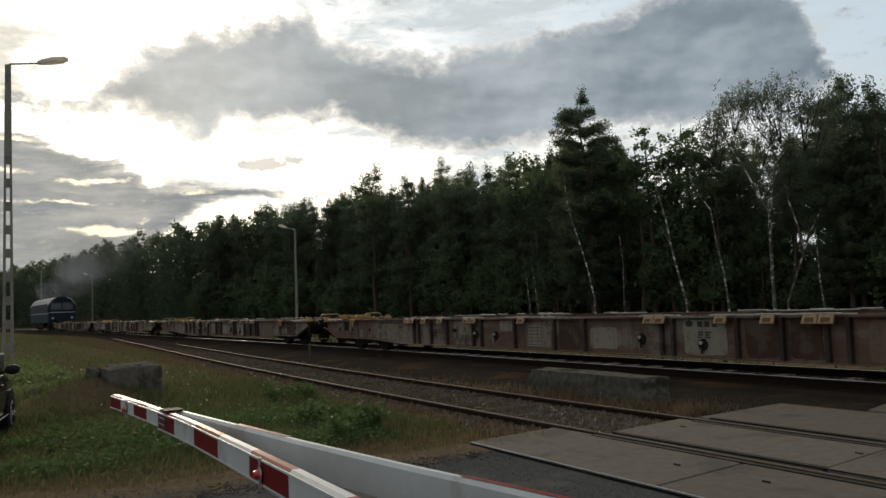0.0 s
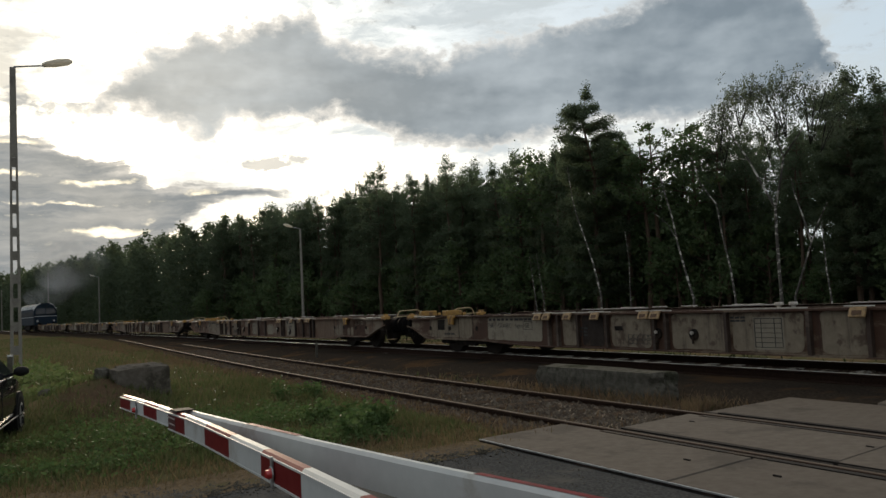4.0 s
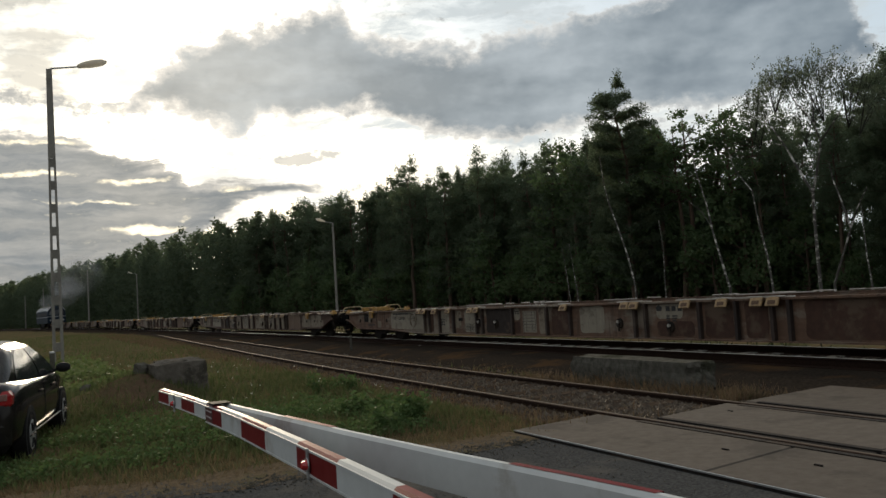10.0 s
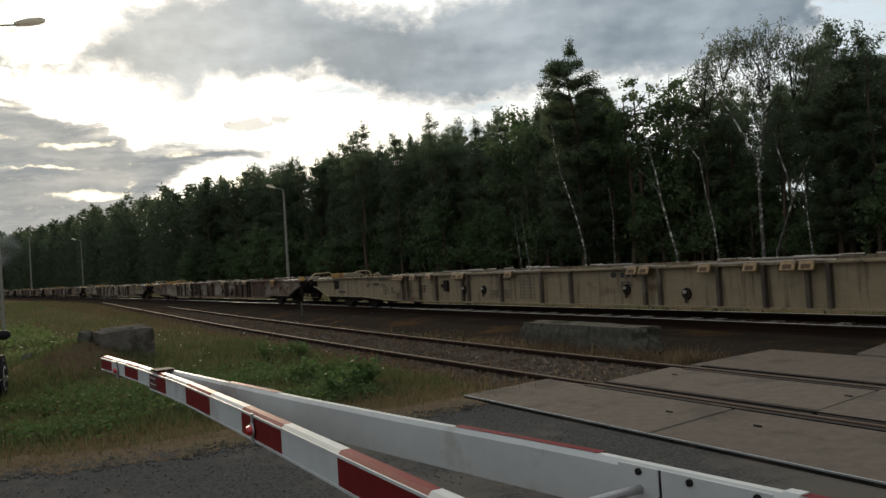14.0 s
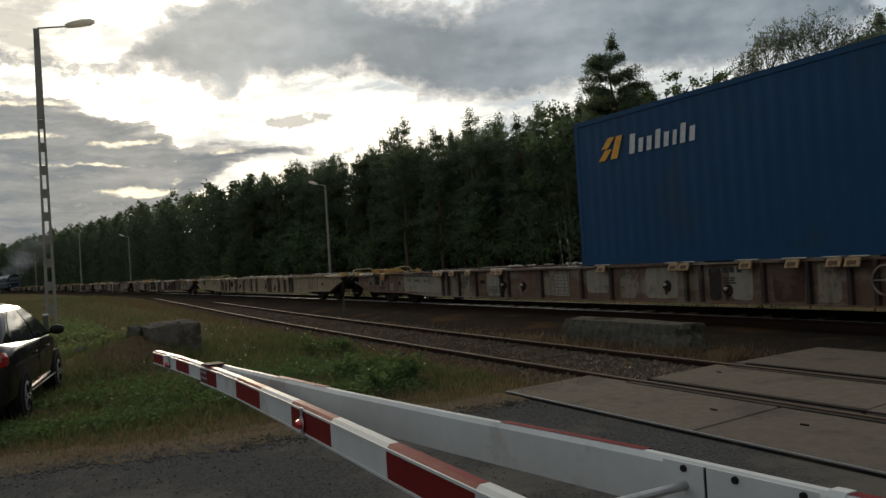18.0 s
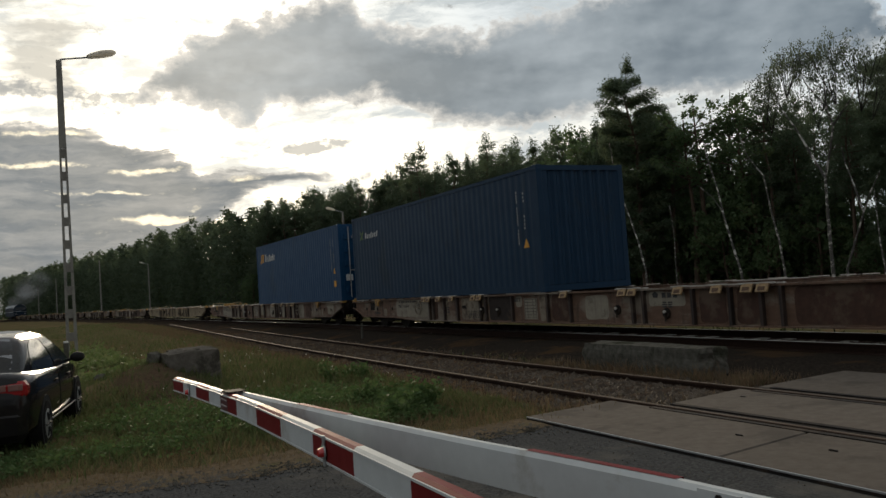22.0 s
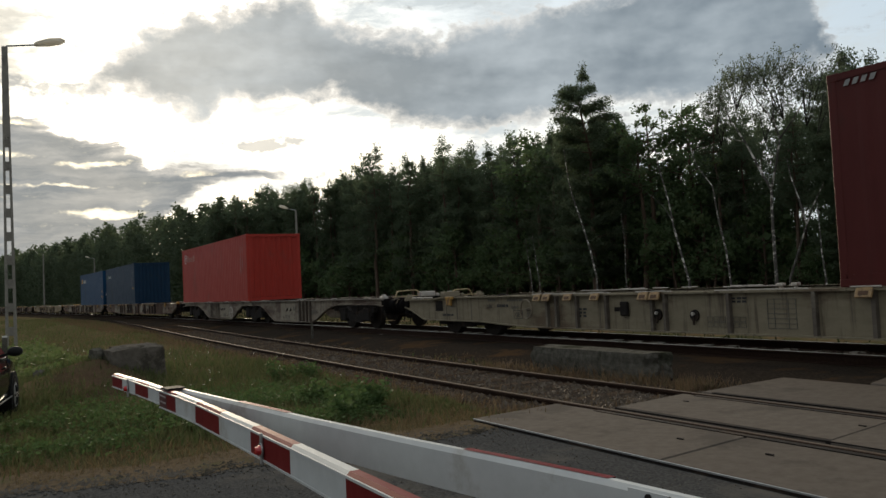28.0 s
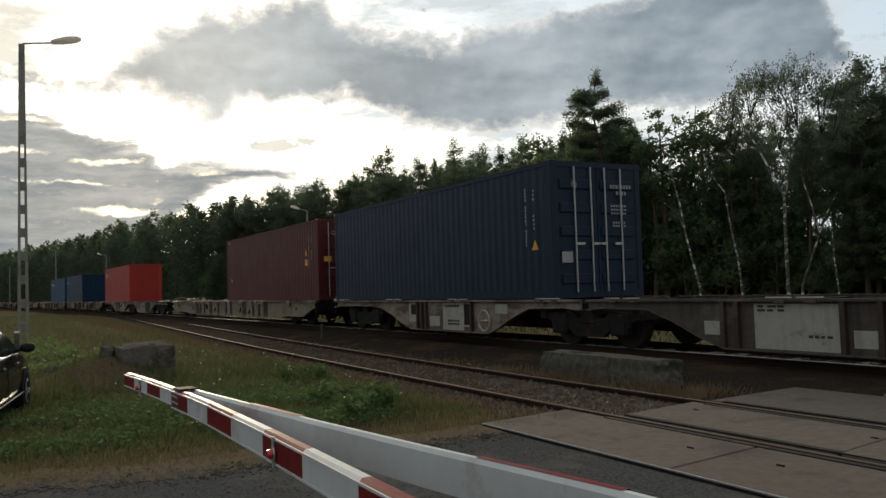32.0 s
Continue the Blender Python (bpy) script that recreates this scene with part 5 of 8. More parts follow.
def articulated_wagon(paint, seed):
    """Two short container frames that share a middle bogie."""
    rnd = random.Random(seed)
    more = 0.5 if seed == 11 else 0.0
    half, z_top, xw, xo = 12.8 + more, 0.93, 1.15, 1.23
    wagon = thing("articulated_wagon", "grimy white articulated container wagon with arched side sills", "railway wagon", group="train wagons")
    mat = PAINTS[paint]

    def arch(a, b):
        L = b - a
        pts = [(0, 0.72), (0.4, 0.76), (1.2, 0.74), (1.8, 0.55), (2.4, 0.3), (2.9, 0.14), (6.9, 0.14), (7.5, 0.3), (8.1, 0.52), (8.8, 0.7), (9.4, 0.75), (10.8, 0.76), (12.2, 0.74), (L, 0.7)]
        pts = [(y + (more if 1.0 < y < L else 0.0), z) for y, z in pts]
        if a < 0:
            pts = [(L - y, z) for y, z in reversed(pts)]
        return [(a + y, z) for y, z in pts]
    for a, b in ((0.12, half), (-half, -0.12)):
        low = arch(a, b)
        L = b - a
        for side in (-1, 1):
            sill = part("side_sill", side_plate(low, (b - a) / 2, z_top, side, xw, xo).shift(a, b), PAINTS["grimy"] if seed == 11 and a < 0 else mat, wagon)
        along = lambda d: (d + 0.12) * (1 if a > 0 else -1)
        for d in {(9, True): (5.39, 5.77, 6.04, 6.19, 6.45, 6.72), (9, False): (5.8, 6.15, 6.5, 6.85), (11, True): (6.65, 6.9, 7.15, 4.3), (11, False): (3.5, 3.78, 5.6, 6.15)}[(seed, a > 0)]:
            yy = along(d - 0.12)
            out = [(-xo + 0.006, low_edge(low, yy) + 0.02), (-xw + 0.001, low_edge(low, yy) + 0.02), (-xw + 0.001, z_top - 0.03), (-xo + 0.004, z_top - 0.03)]
            part("rib", Shape().prism(out, "y", yy - 0.04, yy + 0.04), RIBS["white" if seed == 9 else "brown"], wagon, "grimy upright rib")
        for f in (0.1, 0.3, 0.5, 0.7, 0.9):
            part("cross_member", Shape().box(-xw + 0.03, xw - 0.03, a + L * f - 0.1, a + L * f + 0.1, 0.55, z_top - 0.03), DARK, wagon)
        part("centre_beam", Shape().box(-0.25, 0.25, a + 0.1, b - 0.1, 0.62, 0.8), DARK, wagon)
        if seed == 9:
            part("worn_lip", Shape().box(-xo - 0.006, -xo + 0.012, a, b, z_top - 0.008, z_top + 0.005), PALE_STEEL, wagon, "edge worn bright along the sill")
        for f in (0.08, 0.28, 0.5, 0.54, 0.83, 0.87) if seed == 9 else (0.06, 0.09, 0.34, 0.38, 0.62, 0.66, 0.9, 0.94):
            lock = part("corner_lock", Shape().box(-xo - 0.012, -xo + 0.06, a + L * f - 0.09, a + L * f + 0.09, z_top - 0.06, z_top + 0.018, bevel=0.008), RIBS[paint], wagon, "grimy container lock")
            bar = part("hinge_bar", HINGE, None, lock, "bright worn hinge bar")
            bar.location = (-xo + 0.03, a + L * f, z_top)
        plate = lambda y0, y1, z0, z1, m, words, d=0.0: part("painted_panel", Shape().box(-xw - 0.005 - d, -xw - 0.001 - d, min(along(y0), along(y1)), max(along(y0), along(y1)), z0, z1), m, wagon, words)
        if seed == 9:
            plate(3.5, 5.1, 0.2, 0.84, CLEAN_PANEL, "pale worn panel")
            for y0, y1, z0, z1, rows in ((6.78, 7.45, 0.45, 0.58, 2), (5.04, 5.31, 0.55, 0.69, 2), (4.16, 4.62, 0.24, 0.39, 2)):
                rim = Shape()
                c0, c1 = sorted((along(y0 - 0.12), along(y1 - 0.12)))
                for p0, p1, q0, q1 in ((c0, c1, z0, z0 + 0.012), (c0, c1, z1 - 0.012, z1), (c0, c0 + 0.012, z0, z1), (c1 - 0.012, c1, z0, z1)):
                    rim.box(-xw - 0.010, -xw - 0.002, p0, p1, q0, q1)
                part("table_frame", rim, FADED_DARK, wagon, "ruled frame round worn lettering")
                bars(wagon, -xw - 0.007, (c0 + c1) / 2, (z0 + z1) / 2, (c1 - c0) * 0.86, (z1 - z0) * 0.7, rows, FADED_DARK, 5, int(y0 * 10))
            bars(wagon, -xw - 0.007, along(7.0), 0.68, 0.6, 0.05, 1, FADED_DARK, 3, 4)
            for d, z in ((4.78, 0.6), (4.41, 0.6)):
                lever = part("release_handle", HANDLE, None, wagon, "dark release handle")
                lever.location = (-xw - 0.004, along(d - 0.12), z)
                lever.scale = (1.0, 0.5, 0.55)
                part("handle_tip", HANDLE_TIP, None, lever)
            for d, z in ((3.95, 0.3), (5.09, 0.28)):
                hole = part("drain_hole", HOLE, None, wagon)
                hole.location, hole.scale = (-xw - 0.004, along(d - 0.12), z), (1.0, 0.55, 0.4)
            plate(7.93, 8.25, 0.6, 0.78, PAINTS["white"], "small riveted plate", 0.006)
        elif a > 0:
            writing("TEN", -xw - 0.011, along(5.62), 0.74, 0.085, wagon, FADED_DARK)
            plate(7.14, 7.62, 0.34, 0.86, WHITE_PANEL, "clean white panel")
            plate(7.2, 7.48, 0.54, 0.82, DARK, "dark recess on a white panel", 0.006)
            plate(5.85, 6.4, 0.26, 0.52, WHITE_PANEL, "small white notice")
            plate(4.6, 5.66, 0.18, 0.86, WHITE_PANEL, "large white lettering panel")
            bars(wagon, -xw - 0.008, along(5.15), 0.77, 0.7, 0.1, 1, DARK_BAR, 6, 5)
            bars(wagon, -xw - 0.008, along(5.1), 0.36, 0.6, 0.16, 2, DARK_BAR, 6, 6)
            plate(4.22, 4.62, 0.28, 0.86, WHITE_PANEL, "white frame round a dark opening", 0.005)
            plate(4.27, 4.57, 0.32, 0.83, DARK, "dark opening", 0.011)
            plate(2.64, 3.15, 0.62, 0.84, WHITE_PANEL, "small white warning notice")
        else:
            plate(3.96, 5.42, 0.18, 0.86, WHITE_PANEL, "large white lettering panel")
            bars(wagon, -xw - 0.008, along(4.3), 0.78, 0.55, 0.12, 2, DARK_BAR, 3, 8)
            bars(wagon, -xw - 0.008, along(5.1), 0.38, 0.4, 0.06, 1, DARK_BAR, 4, 9)
            plate(2.95, 3.35, 0.36, 0.58, WHITE_PANEL, "small white panel")
            plate(5.6, 5.98, 0.26, 0.5, WHITE_PANEL, "small white notice")
        if a < 0:
            continue
        wy = along(3.5 if seed == 11 else 2.85)
        wheel = Shape().ring((-xo - 0.02, wy, 0.45), "x", 0.24, 0.018, 24)
        wheel.tube((-xo - 0.02, wy - 0.19, 0.45), (-xo - 0.02, wy + 0.19, 0.45), 0.012, n=6)
        wheel.tube((-xw, wy, 0.45), (-xo - 0.02, wy, 0.45), 0.03, n=8)
        part("handbrake_wheel", wheel, PALE_STEEL, wagon, "pale handbrake wheel")
        tank = Shape().tube((-0.7, a + L * 0.42, 0.42), (-0.7, a + L * 0.6, 0.42), 0.2, n=14)
        part("air_tank", tank, DARK, wagon)
    part("pivot_block", Shape().box(-0.95, 0.95, -0.5, 0.5, 0.6, 0.9, bevel=0.05), DARK, wagon)
    end_gear(wagon, half, -half, z_top)
    end_rails(wagon, half, -half, z_top, PALE_STEEL, PALE_STEEL)
    for y in (10.5 + more, 0, -10.5 - more):
        add_bogie(wagon, y)
    return wagon


def shift(self, a, b):
    mid = (a + b) / 2
    # flanges were laid out about the origin, the web already lies in place
    n = len(self.v)
    self.v = [(x, y + (mid if self.flange0 <= i < self.flange0 + 8 else 0), z) for i, (x, y, z) in enumerate(self.v)]
    return self


Shape.shift, Shape.flange0 = shift, 56


# ---- containers ----
def container_paint(name, base, second, stain):
    return material(name, base, 0.5, second, stain, scale=3.0, stain_scale=0.8, stain_amount=0.25, bump=0.05, stretch=(1, 1, 0.6), spec=0.2, streak=tuple(c * 0.75 for c in stain), streak_amount=0.25)


FADED_BAR = material("faded_lettering", (0.34, 0.34, 0.33), 0.8, scale=20, bump=0)
CONTAINER_PAINTS = {
    "bright blue": container_paint("bright_blue_paint", (0.006, 0.05, 0.122), (0.005, 0.043, 0.106), (0.012, 0.044, 0.09)),
    "dark blue": container_paint("dark_blue_paint", (0.004, 0.028, 0.062), (0.0035, 0.024, 0.054), (0.008, 0.024, 0.044)),
    "red": container_paint("signal_red_paint", (0.36, 0.034, 0.022), (0.32, 0.03, 0.02), (0.27, 0.038, 0.027)),
    "maroon": container_paint("maroon_paint", (0.088, 0.016, 0.014), (0.078, 0.014, 0.0125), (0.068, 0.018, 0.015)),
    "navy": container_paint("navy_paint", (0.008, 0.018, 0.04), (0.007, 0.016, 0.035), (0.013, 0.021, 0.036)),
}
CL, CW, CH = 12.19, 1.219, 2.896


def corrugated(length, z0, z1, x, out, period=0.278, depth=0.0065):
    """A wall of pressed steel folds between -length/2 and length/2."""
    s = Shape()
    n = int(length / period)
    y = -n * period / 2
    pts = [(-length / 2, 0)]
    for k in range(n):
        for f, d in ((0.0, 0), (0.26, 0), (0.5, depth), (0.76, depth)):
            pts.append((y + (k + f) * period, d))
    pts.append((length / 2, 0))
    m = len(pts)
    s.v = [(x - out * d, yy, z) for z in (z0, z1) for yy, d in pts]
    s.f = [(i, i + 1, m + i + 1, m + i) for i in range(m - 1)]
    return s


def build_container(colour, label, doors_rear, marks):
    c = thing("shipping_container", label, "shipping container", group="containers on the train")
    mat = CONTAINER_PAINTS[colour]
    h = CL / 2
    for side in (-1, 1):
        part("side_wall", corrugated(CL - 0.24, 0.16, CH - 0.1, side * (CW - 0.012), side), mat, c)
        part("top_rail", Shape().box(side * CW - (0.07 if side > 0 else 0), side * CW + (0 if side > 0 else 0.07), -h + 0.1, h - 0.1, CH - 0.1, CH - 0.012), mat, c)
        part("bottom_rail", Shape().box(side * CW - (0.06 if side > 0 else 0), side * CW + (0 if side > 0 else 0.06), -h + 0.1, h - 0.1, 0.012, 0.17), mat, c)
        for end in (-1, 1):
            x0, y0 = side * CW, end * h
            part("corner_post", Shape().box(min(x0, x0 - side * 0.15), max(x0, x0 - side * 0.15), min(y0 - end * 0.002, y0 - end * 0.13), max(y0 - end * 0.002, y0 - end * 0.13), 0.1, CH - 0.1, bevel=0.012), mat, c)
            for z in (0, CH - 0.118):
                part("corner_casting", Shape().box(min(x0 + side * 0.003, x0 - side * 0.16), max(x0 + side * 0.003, x0 - side * 0.16), min(y0 + end * 0.003, y0 - end * 0.175), max(y0 + end * 0.003, y0 - end * 0.175), z, z + 0.118, bevel=0.012), mat, c)
    roof = corrugated(CL - 0.24, -CW + 0.07, CW - 0.07, 0, 1, depth=0.02)
    roof.v = [(z, y, CH - 0.02 + x) for x, y, z in roof.v]
    part("roof", roof, mat, c)
    part("floor", Shape().box(-CW + 0.06, CW - 0.06, -h + 0.13, h - 0.13, 0.1, 0.16), DARK, c)
    for end in (-1, 1):
        door = (end < 0) == doors_rear
        if not door:
            w = corrugated(2 * CW - 0.3, 0.16, CH - 0.12, 0, 1, period=0.25, depth=0.045)
            w.v = [(y, end * (h - 0.02) + end * x, z) for x, y, z in w.v]
            part("end_wall", w, mat, c)
        else:
            for s in (-1, 1):
                d = Shape().box(min(s * 0.01, s * (CW - 0.15)), max(s * 0.01, s * (CW - 0.15)), min(end * (h - 0.05), end * (h - 0.02)), max(end * (h - 0.05), end * (h - 0.02)), 0.14, CH - 0.12)
                leaf = part("door", d, mat, c)
                for k in range(5):
                    z = 0.3 + k * 0.5
                    band = Shape().box(min(s * 0.08, s * (CW - 0.22)), max(s * 0.08, s * (CW - 0.22)), min(end * (h - 0.021), end * (h + 0.01)), max(end * (h - 0.021), end * (h + 0.01)), z, z + 0.22, bevel=0.02)
                    part("door_band", band, mat, leaf, "pressed horizontal band")
                for x in (0.19, 0.63) if colour == "navy" else (0.28, 0.82):
                    part("locking_bar", Shape().tube((s * x, end * (h + 0.03), 0.13), (s * x, end * (h + 0.03), CH - 0.12), 0.02, n=8), STEEL, leaf, "galvanised locking bar")
                    part("bar_handle", Shape().box(min(s * x, s * (x - 0.22)), max(s * x, s * (x - 0.22)), min(end * (h + 0.04), end * (h + 0.06)), max(end * (h + 0.04), end * (h + 0.06)), 1.12, 1.17), STEEL, leaf)
            rows = Shape()
            y0, y1 = sorted((end * (h + 0.012), end * (h + 0.016)))
            for z, n, x0 in ((2.42, 8, 0.36), (2.28, 4, 0.52), (1.98, 6, 0.36), (1.9, 6, 0.36), (1.82, 6, 0.36), (1.62, 5, 0.4), (1.55, 5, 0.4)):
                for k in range(n):
                    rows.box(x0 + k * 0.075, x0 + k * 0.075 + 0.045, y0, y1, z - (0.08 if z > 2.2 else 0.04), z)
            tagged(part("door_lettering", rows, FADED_BAR, c, "rows of small pale bars"), kind="stuff")
            part("door_emblem", Shape().ring((-0.62, (y0 + y1) / 2, 2.4), "y", 0.06, 0.014, 16, 4), FADED_BAR, c, "small pale ring")
            part("door_label", Shape().box(-1.0, -0.72, y0, y1, *((1.38, 1.56) if colour == "maroon" else (0.75, 0.98))), FADED_BAR if colour == "navy" else ORANGE if colour == "maroon" else PALE_BAR, c, "small label on the door")
        part("header", Shape().box(-CW + 0.1, CW - 0.1, min(end * h, end * (h - 0.1)), max(end * h, end * (h - 0.1)), CH - 0.13, CH - 0.012), mat, c)
        part("sill", Shape().box(-CW + 0.1, CW - 0.1, min(end * h, end * (h - 0.1)), max(end * h, end * (h - 0.1)), 0.01, 0.15), mat, c)
    marks(c)
    # number column and warning triangle near the rear edge
    rnd = random.Random(len(label))
    col = Shape()
    for k in range(17):
        if k not in (4, 11):
            z = CH - 0.5 - k * 0.075
            col.box(-CW - 0.004, -CW - 0.001, -h + 0.92, -h + 0.92 + rnd.uniform(0.025, 0.045), z - 0.055, z)
    for k in range(10):
        if k not in (3, 4, 5):
            z = CH - 0.55 - k * 0.09
            col.box(-CW - 0.004, -CW - 0.001, -h + 0.62, -h + 0.62 + rnd.uniform(0.03, 0.05), z - 0.055, z)
    tagged(part("number_column", col, FADED_BAR, c, "column of pale bars"), kind="stuff")
    if colour not in ("red",):
        up, back = (0.6, 0.6) if colour == "maroon" else (0.0, 0.0)
        tri = Shape().prism([(-h + 0.5 + back, 1.05 + up), (-h + 0.74 + back, 1.05 + up), (-h + 0.62 + back, 1.27 + up)], "x", -CW - 0.004, -CW - 0.001)
        part("warning_triangle", tri, ORANGE, c, "yellow warning triangle")
    if colour in ("bright blue", "maroon"):
        part("yellow_label", Shape().box(-CW - 0.004, -CW - 0.001, -h + 0.48 + back, -h + 0.74 + back, 0.55 + up * 1.2, 0.78 + up * 1.2), ORANGE, c, "small yellow label")
    return c


def letters(c, y, z, widths, height, mat, slant=0.15, gap=0.05, name="emblem_bar"):
    """Plain slanted bars in place of a company name."""
    for i, w in enumerate(widths):
        k = slant * height
        tall = height * (1.0 if i == 0 else (0.7 if i % 3 else 0.92))
        s = Shape().prism([(y, z), (y - w * 0.72, z), (y - w * 0.72 - k * tall / height, z + tall), (y - k * tall / height, z + tall)], "x", -CW - 0.004, -CW - 0.0005)
        part(name, s, mat, c, "pale bar in place of a letter")
        y -= w + gap


def emblem(c, y, z, polys, mat, name="emblem"):
    s = Shape()
    for poly in polys:
        s.prism([(y - a, z + b) for a, b in poly], "x", -CW - 0.005, -CW - 0.001)
    part(name, s, mat, c, "plain company emblem")


THIN_BAR = material("worn_pale_marking", (0.42, 0.22, 0.2), 0.7, (0.36, 0.16, 0.14), scale=30, bump=0)


def marks_blue(c):
    emblem(c, 5.35, 2.02, [[(0, 0), (0.2, 0), (0.42, 0.2), (0.22, 0.2)], [(0.1, 0.22), (0.3, 0.22), (0.52, 0.42), (0.32, 0.42)], [(0.36, 0.0), (0.56, 0.0), (0.74, 0.42), (0.56, 0.42)]], ORANGE)
    letters(c, 4.45, 2.05, [0.2, 0.17, 0.17, 0.17, 0.17, 0.13, 0.17, 0.17], 0.36, PALE_BAR)


def marks_sun(c):
    emblem(c, 5.35, 2.08, [[(0, 0), (0.1, 0), (0.4, 0.28), (0.3, 0.28)], [(0.0, 0.2), (0.09, 0.3), (0.18, 0.2)], [(0.22, 0), (0.33, 0), (0.22, 0.14)]], GREEN)
    letters(c, 4.85, 2.1, [0.12] * 7, 0.2, PALE_BAR, 0.3)


def marks_red(c):
    s = Shape().ring((-CW - 0.003, 5.2, 2.35), "x", 0.24, 0.012, 28, 4)
    s.prism([(5.34, 2.45), (5.1, 2.45), (5.1, 2.41), (5.34, 2.41)], "x", -CW - 0.005, -CW - 0.001)
    s.prism([(5.3, 2.41), (5.12, 2.25), (5.08, 2.27), (5.26, 2.43)], "x", -CW - 0.005, -CW - 0.001)
    part("emblem", s, PALE_BAR, c, "plain round emblem")
    letters(c, 4.78, 2.17, [0.3, 0.34, 0.34, 0.34], 0.34, THIN_BAR, 0.0, 0.1)


def marks_maroon(c):
    part("paper_label", Shape().box(-CW - 0.004, -CW - 0.001, 5.18, 5.28, 0.88, 1.04), PALE_BAR, c, "small white paper label")
    s = Shape()
    for k in range(4):
        s.prism([(5.85 - k * 0.12, CH - 0.2), (5.78 - k * 0.12, CH - 0.2), (5.74 - k * 0.12, CH - 0.12), (5.81 - k * 0.12, CH - 0.12)], "x", -CW - 0.005, -CW - 0.001)
    part("edge_marks", s, FADED_BAR, c, "short pale edge marks")


def marks_navy(c):
    return None


# ---- locomotive ----
LOCO_BLUE = material("locomotive_blue", (0.014, 0.026, 0.042), 0.6, (0.010, 0.02, 0.034), (0.022, 0.026, 0.03), scale=4, stain_scale=1.2, bump=0.05, spec=0.12)
LOCO_TOP = material("pale_roof_paint", (0.42, 0.44, 0.44), 0.5, (0.4, 0.42, 0.42), (0.2, 0.2, 0.2), scale=4, stain_scale=1.2, bump=0.05)
GLASS = material("dark_window_glass", (0.03, 0.035, 0.04), 0.08, (0.04, 0.045, 0.05), scale=1, bump=0, spec=0.4)


def build_locomotive():
    loco = thing("diesel_locomotive", "blue diesel locomotive with pale roof shoulders hauling the train", "locomotive")
    h = 8.4
    out = [(-1.48, 0.95), (1.48, 0.95), (1.5, 2.6), (1.42, 3.2), (1.05, 3.75), (0.5, 4.0), (-0.5, 4.0), (-1.05, 3.75), (-1.42, 3.2), (-1.5, 2.6)]
    part("body", Shape().prism(out, "y", -h + 0.35, h - 0.35), LOCO_BLUE, loco)
    for end in (-1, 1):
        y0, y1 = sorted((end * (h - 0.35), end * h))
        nose = Shape().prism([(-1.42, 0.95), (1.42, 0.95), (1.42, 2.35), (-1.42, 2.35)], "y", y0, y1)
        face = part("nose", nose, LOCO_BLUE, loco)
        yb = end * (h - 0.36)
        ya = end * (h - 0.02)
        wind = Shape()
        for x0, x1 in ((-1.25, -0.06), (0.06, 1.25)):
            wind.add([(x0, ya, 2.45), (x1, ya, 2.45), (x1 * 0.9, yb, 3.3), (x0 * 0.9, yb, 3.3), (x0, ya - end * 0.3, 2.45), (x1, ya - end * 0.3, 2.45)], [(0, 1, 2, 3), (0, 1, 5, 4)])
        part("windscreen", wind, GLASS, loco, "dark twin windscreen")
        stripe = Shape().box(-1.43, 1.43, min(end * h, end * (h + 0.006)), max(end * h, end * (h + 0.006)), 2.12, 2.2)
        part("stripe", stripe, LOCO_TOP, face, "pale waist stripe")
        for x in (-1.05, 1.05):
            part("tail_lamp", Shape().tube((x, end * h, 1.5), (x, end * (h + 0.08), 1.5), 0.13, n=14), LOCO_TOP, face, "round lamp housing")
            b = part("buffer", BUFFER, None, loco)
            b.matrix_basis = pose(x * 0.83, end * h, 1.05, 0, 0, 0 if end > 0 else 180)
        brow = Shape()
        for s in (-1, 1):
            brow.prism([(s * 1.5, 3.0), (s * 1.44, 3.25), (s * 1.05, 3.78), (s * 0.55, 4.02), (s * 0.55, 3.9), (s * 1.0, 3.68), (s * 1.36, 3.2)], "y", min(end * (h - 0.9), end * (h - 0.33)), max(end * (h - 0.9), end * (h - 0.33)))
        part("roof_brow", brow, LOCO_TOP, loco, "pale painted roof brow")
    for s in (-1, 1):
        a = Shape()
        for k in range(9):
            y = -6.2 + k * 1.45
            a.box(s * 1.5 - 0.02, s * 1.5 + 0.02, y, y + 0.95, 2.25, 2.8)
        part("side_window", a, DARK_BAR, loco)
        shoulder = Shape()
        for k in range(6):
            y = -7.3 + k * 2.5
            shoulder.add([(s * 1.47, y, 3.2), (s * 1.47, y + 1.8, 3.2), (s * 1.09, y + 1.8, 3.76), (s * 1.09, y, 3.76)], [(0, 1, 2, 3)])
        part("roof_shoulder", shoulder, LOCO_TOP, loco, "pale roof shoulder panels")
        part("side_stripe", Shape().box(s * 1.505 - 0.004, s * 1.505 + 0.004, -h + 0.4, h - 0.4, 2.02, 2.1), LOCO_TOP, loco)
    part("fuel_tank", Shape().box(-1.3, 1.3, -2.2, 2.2, 0.3, 0.95, bevel=0.1), DARK, loco)
    part("exhaust_stack", Shape().tube((0, -1.0, 3.95), (0, -1.0, 4.2), 0.22, n=12), DARK, loco)
    for y in (4.9, -4.9):
        b = add_bogie(loco, y)
        for dy in (1.9, -1.9):
            w = part("wheelset", WHEELSET, None, b)
            w.location = (0, dy, 0.46)
            WHEELS.append(w)
    return loco


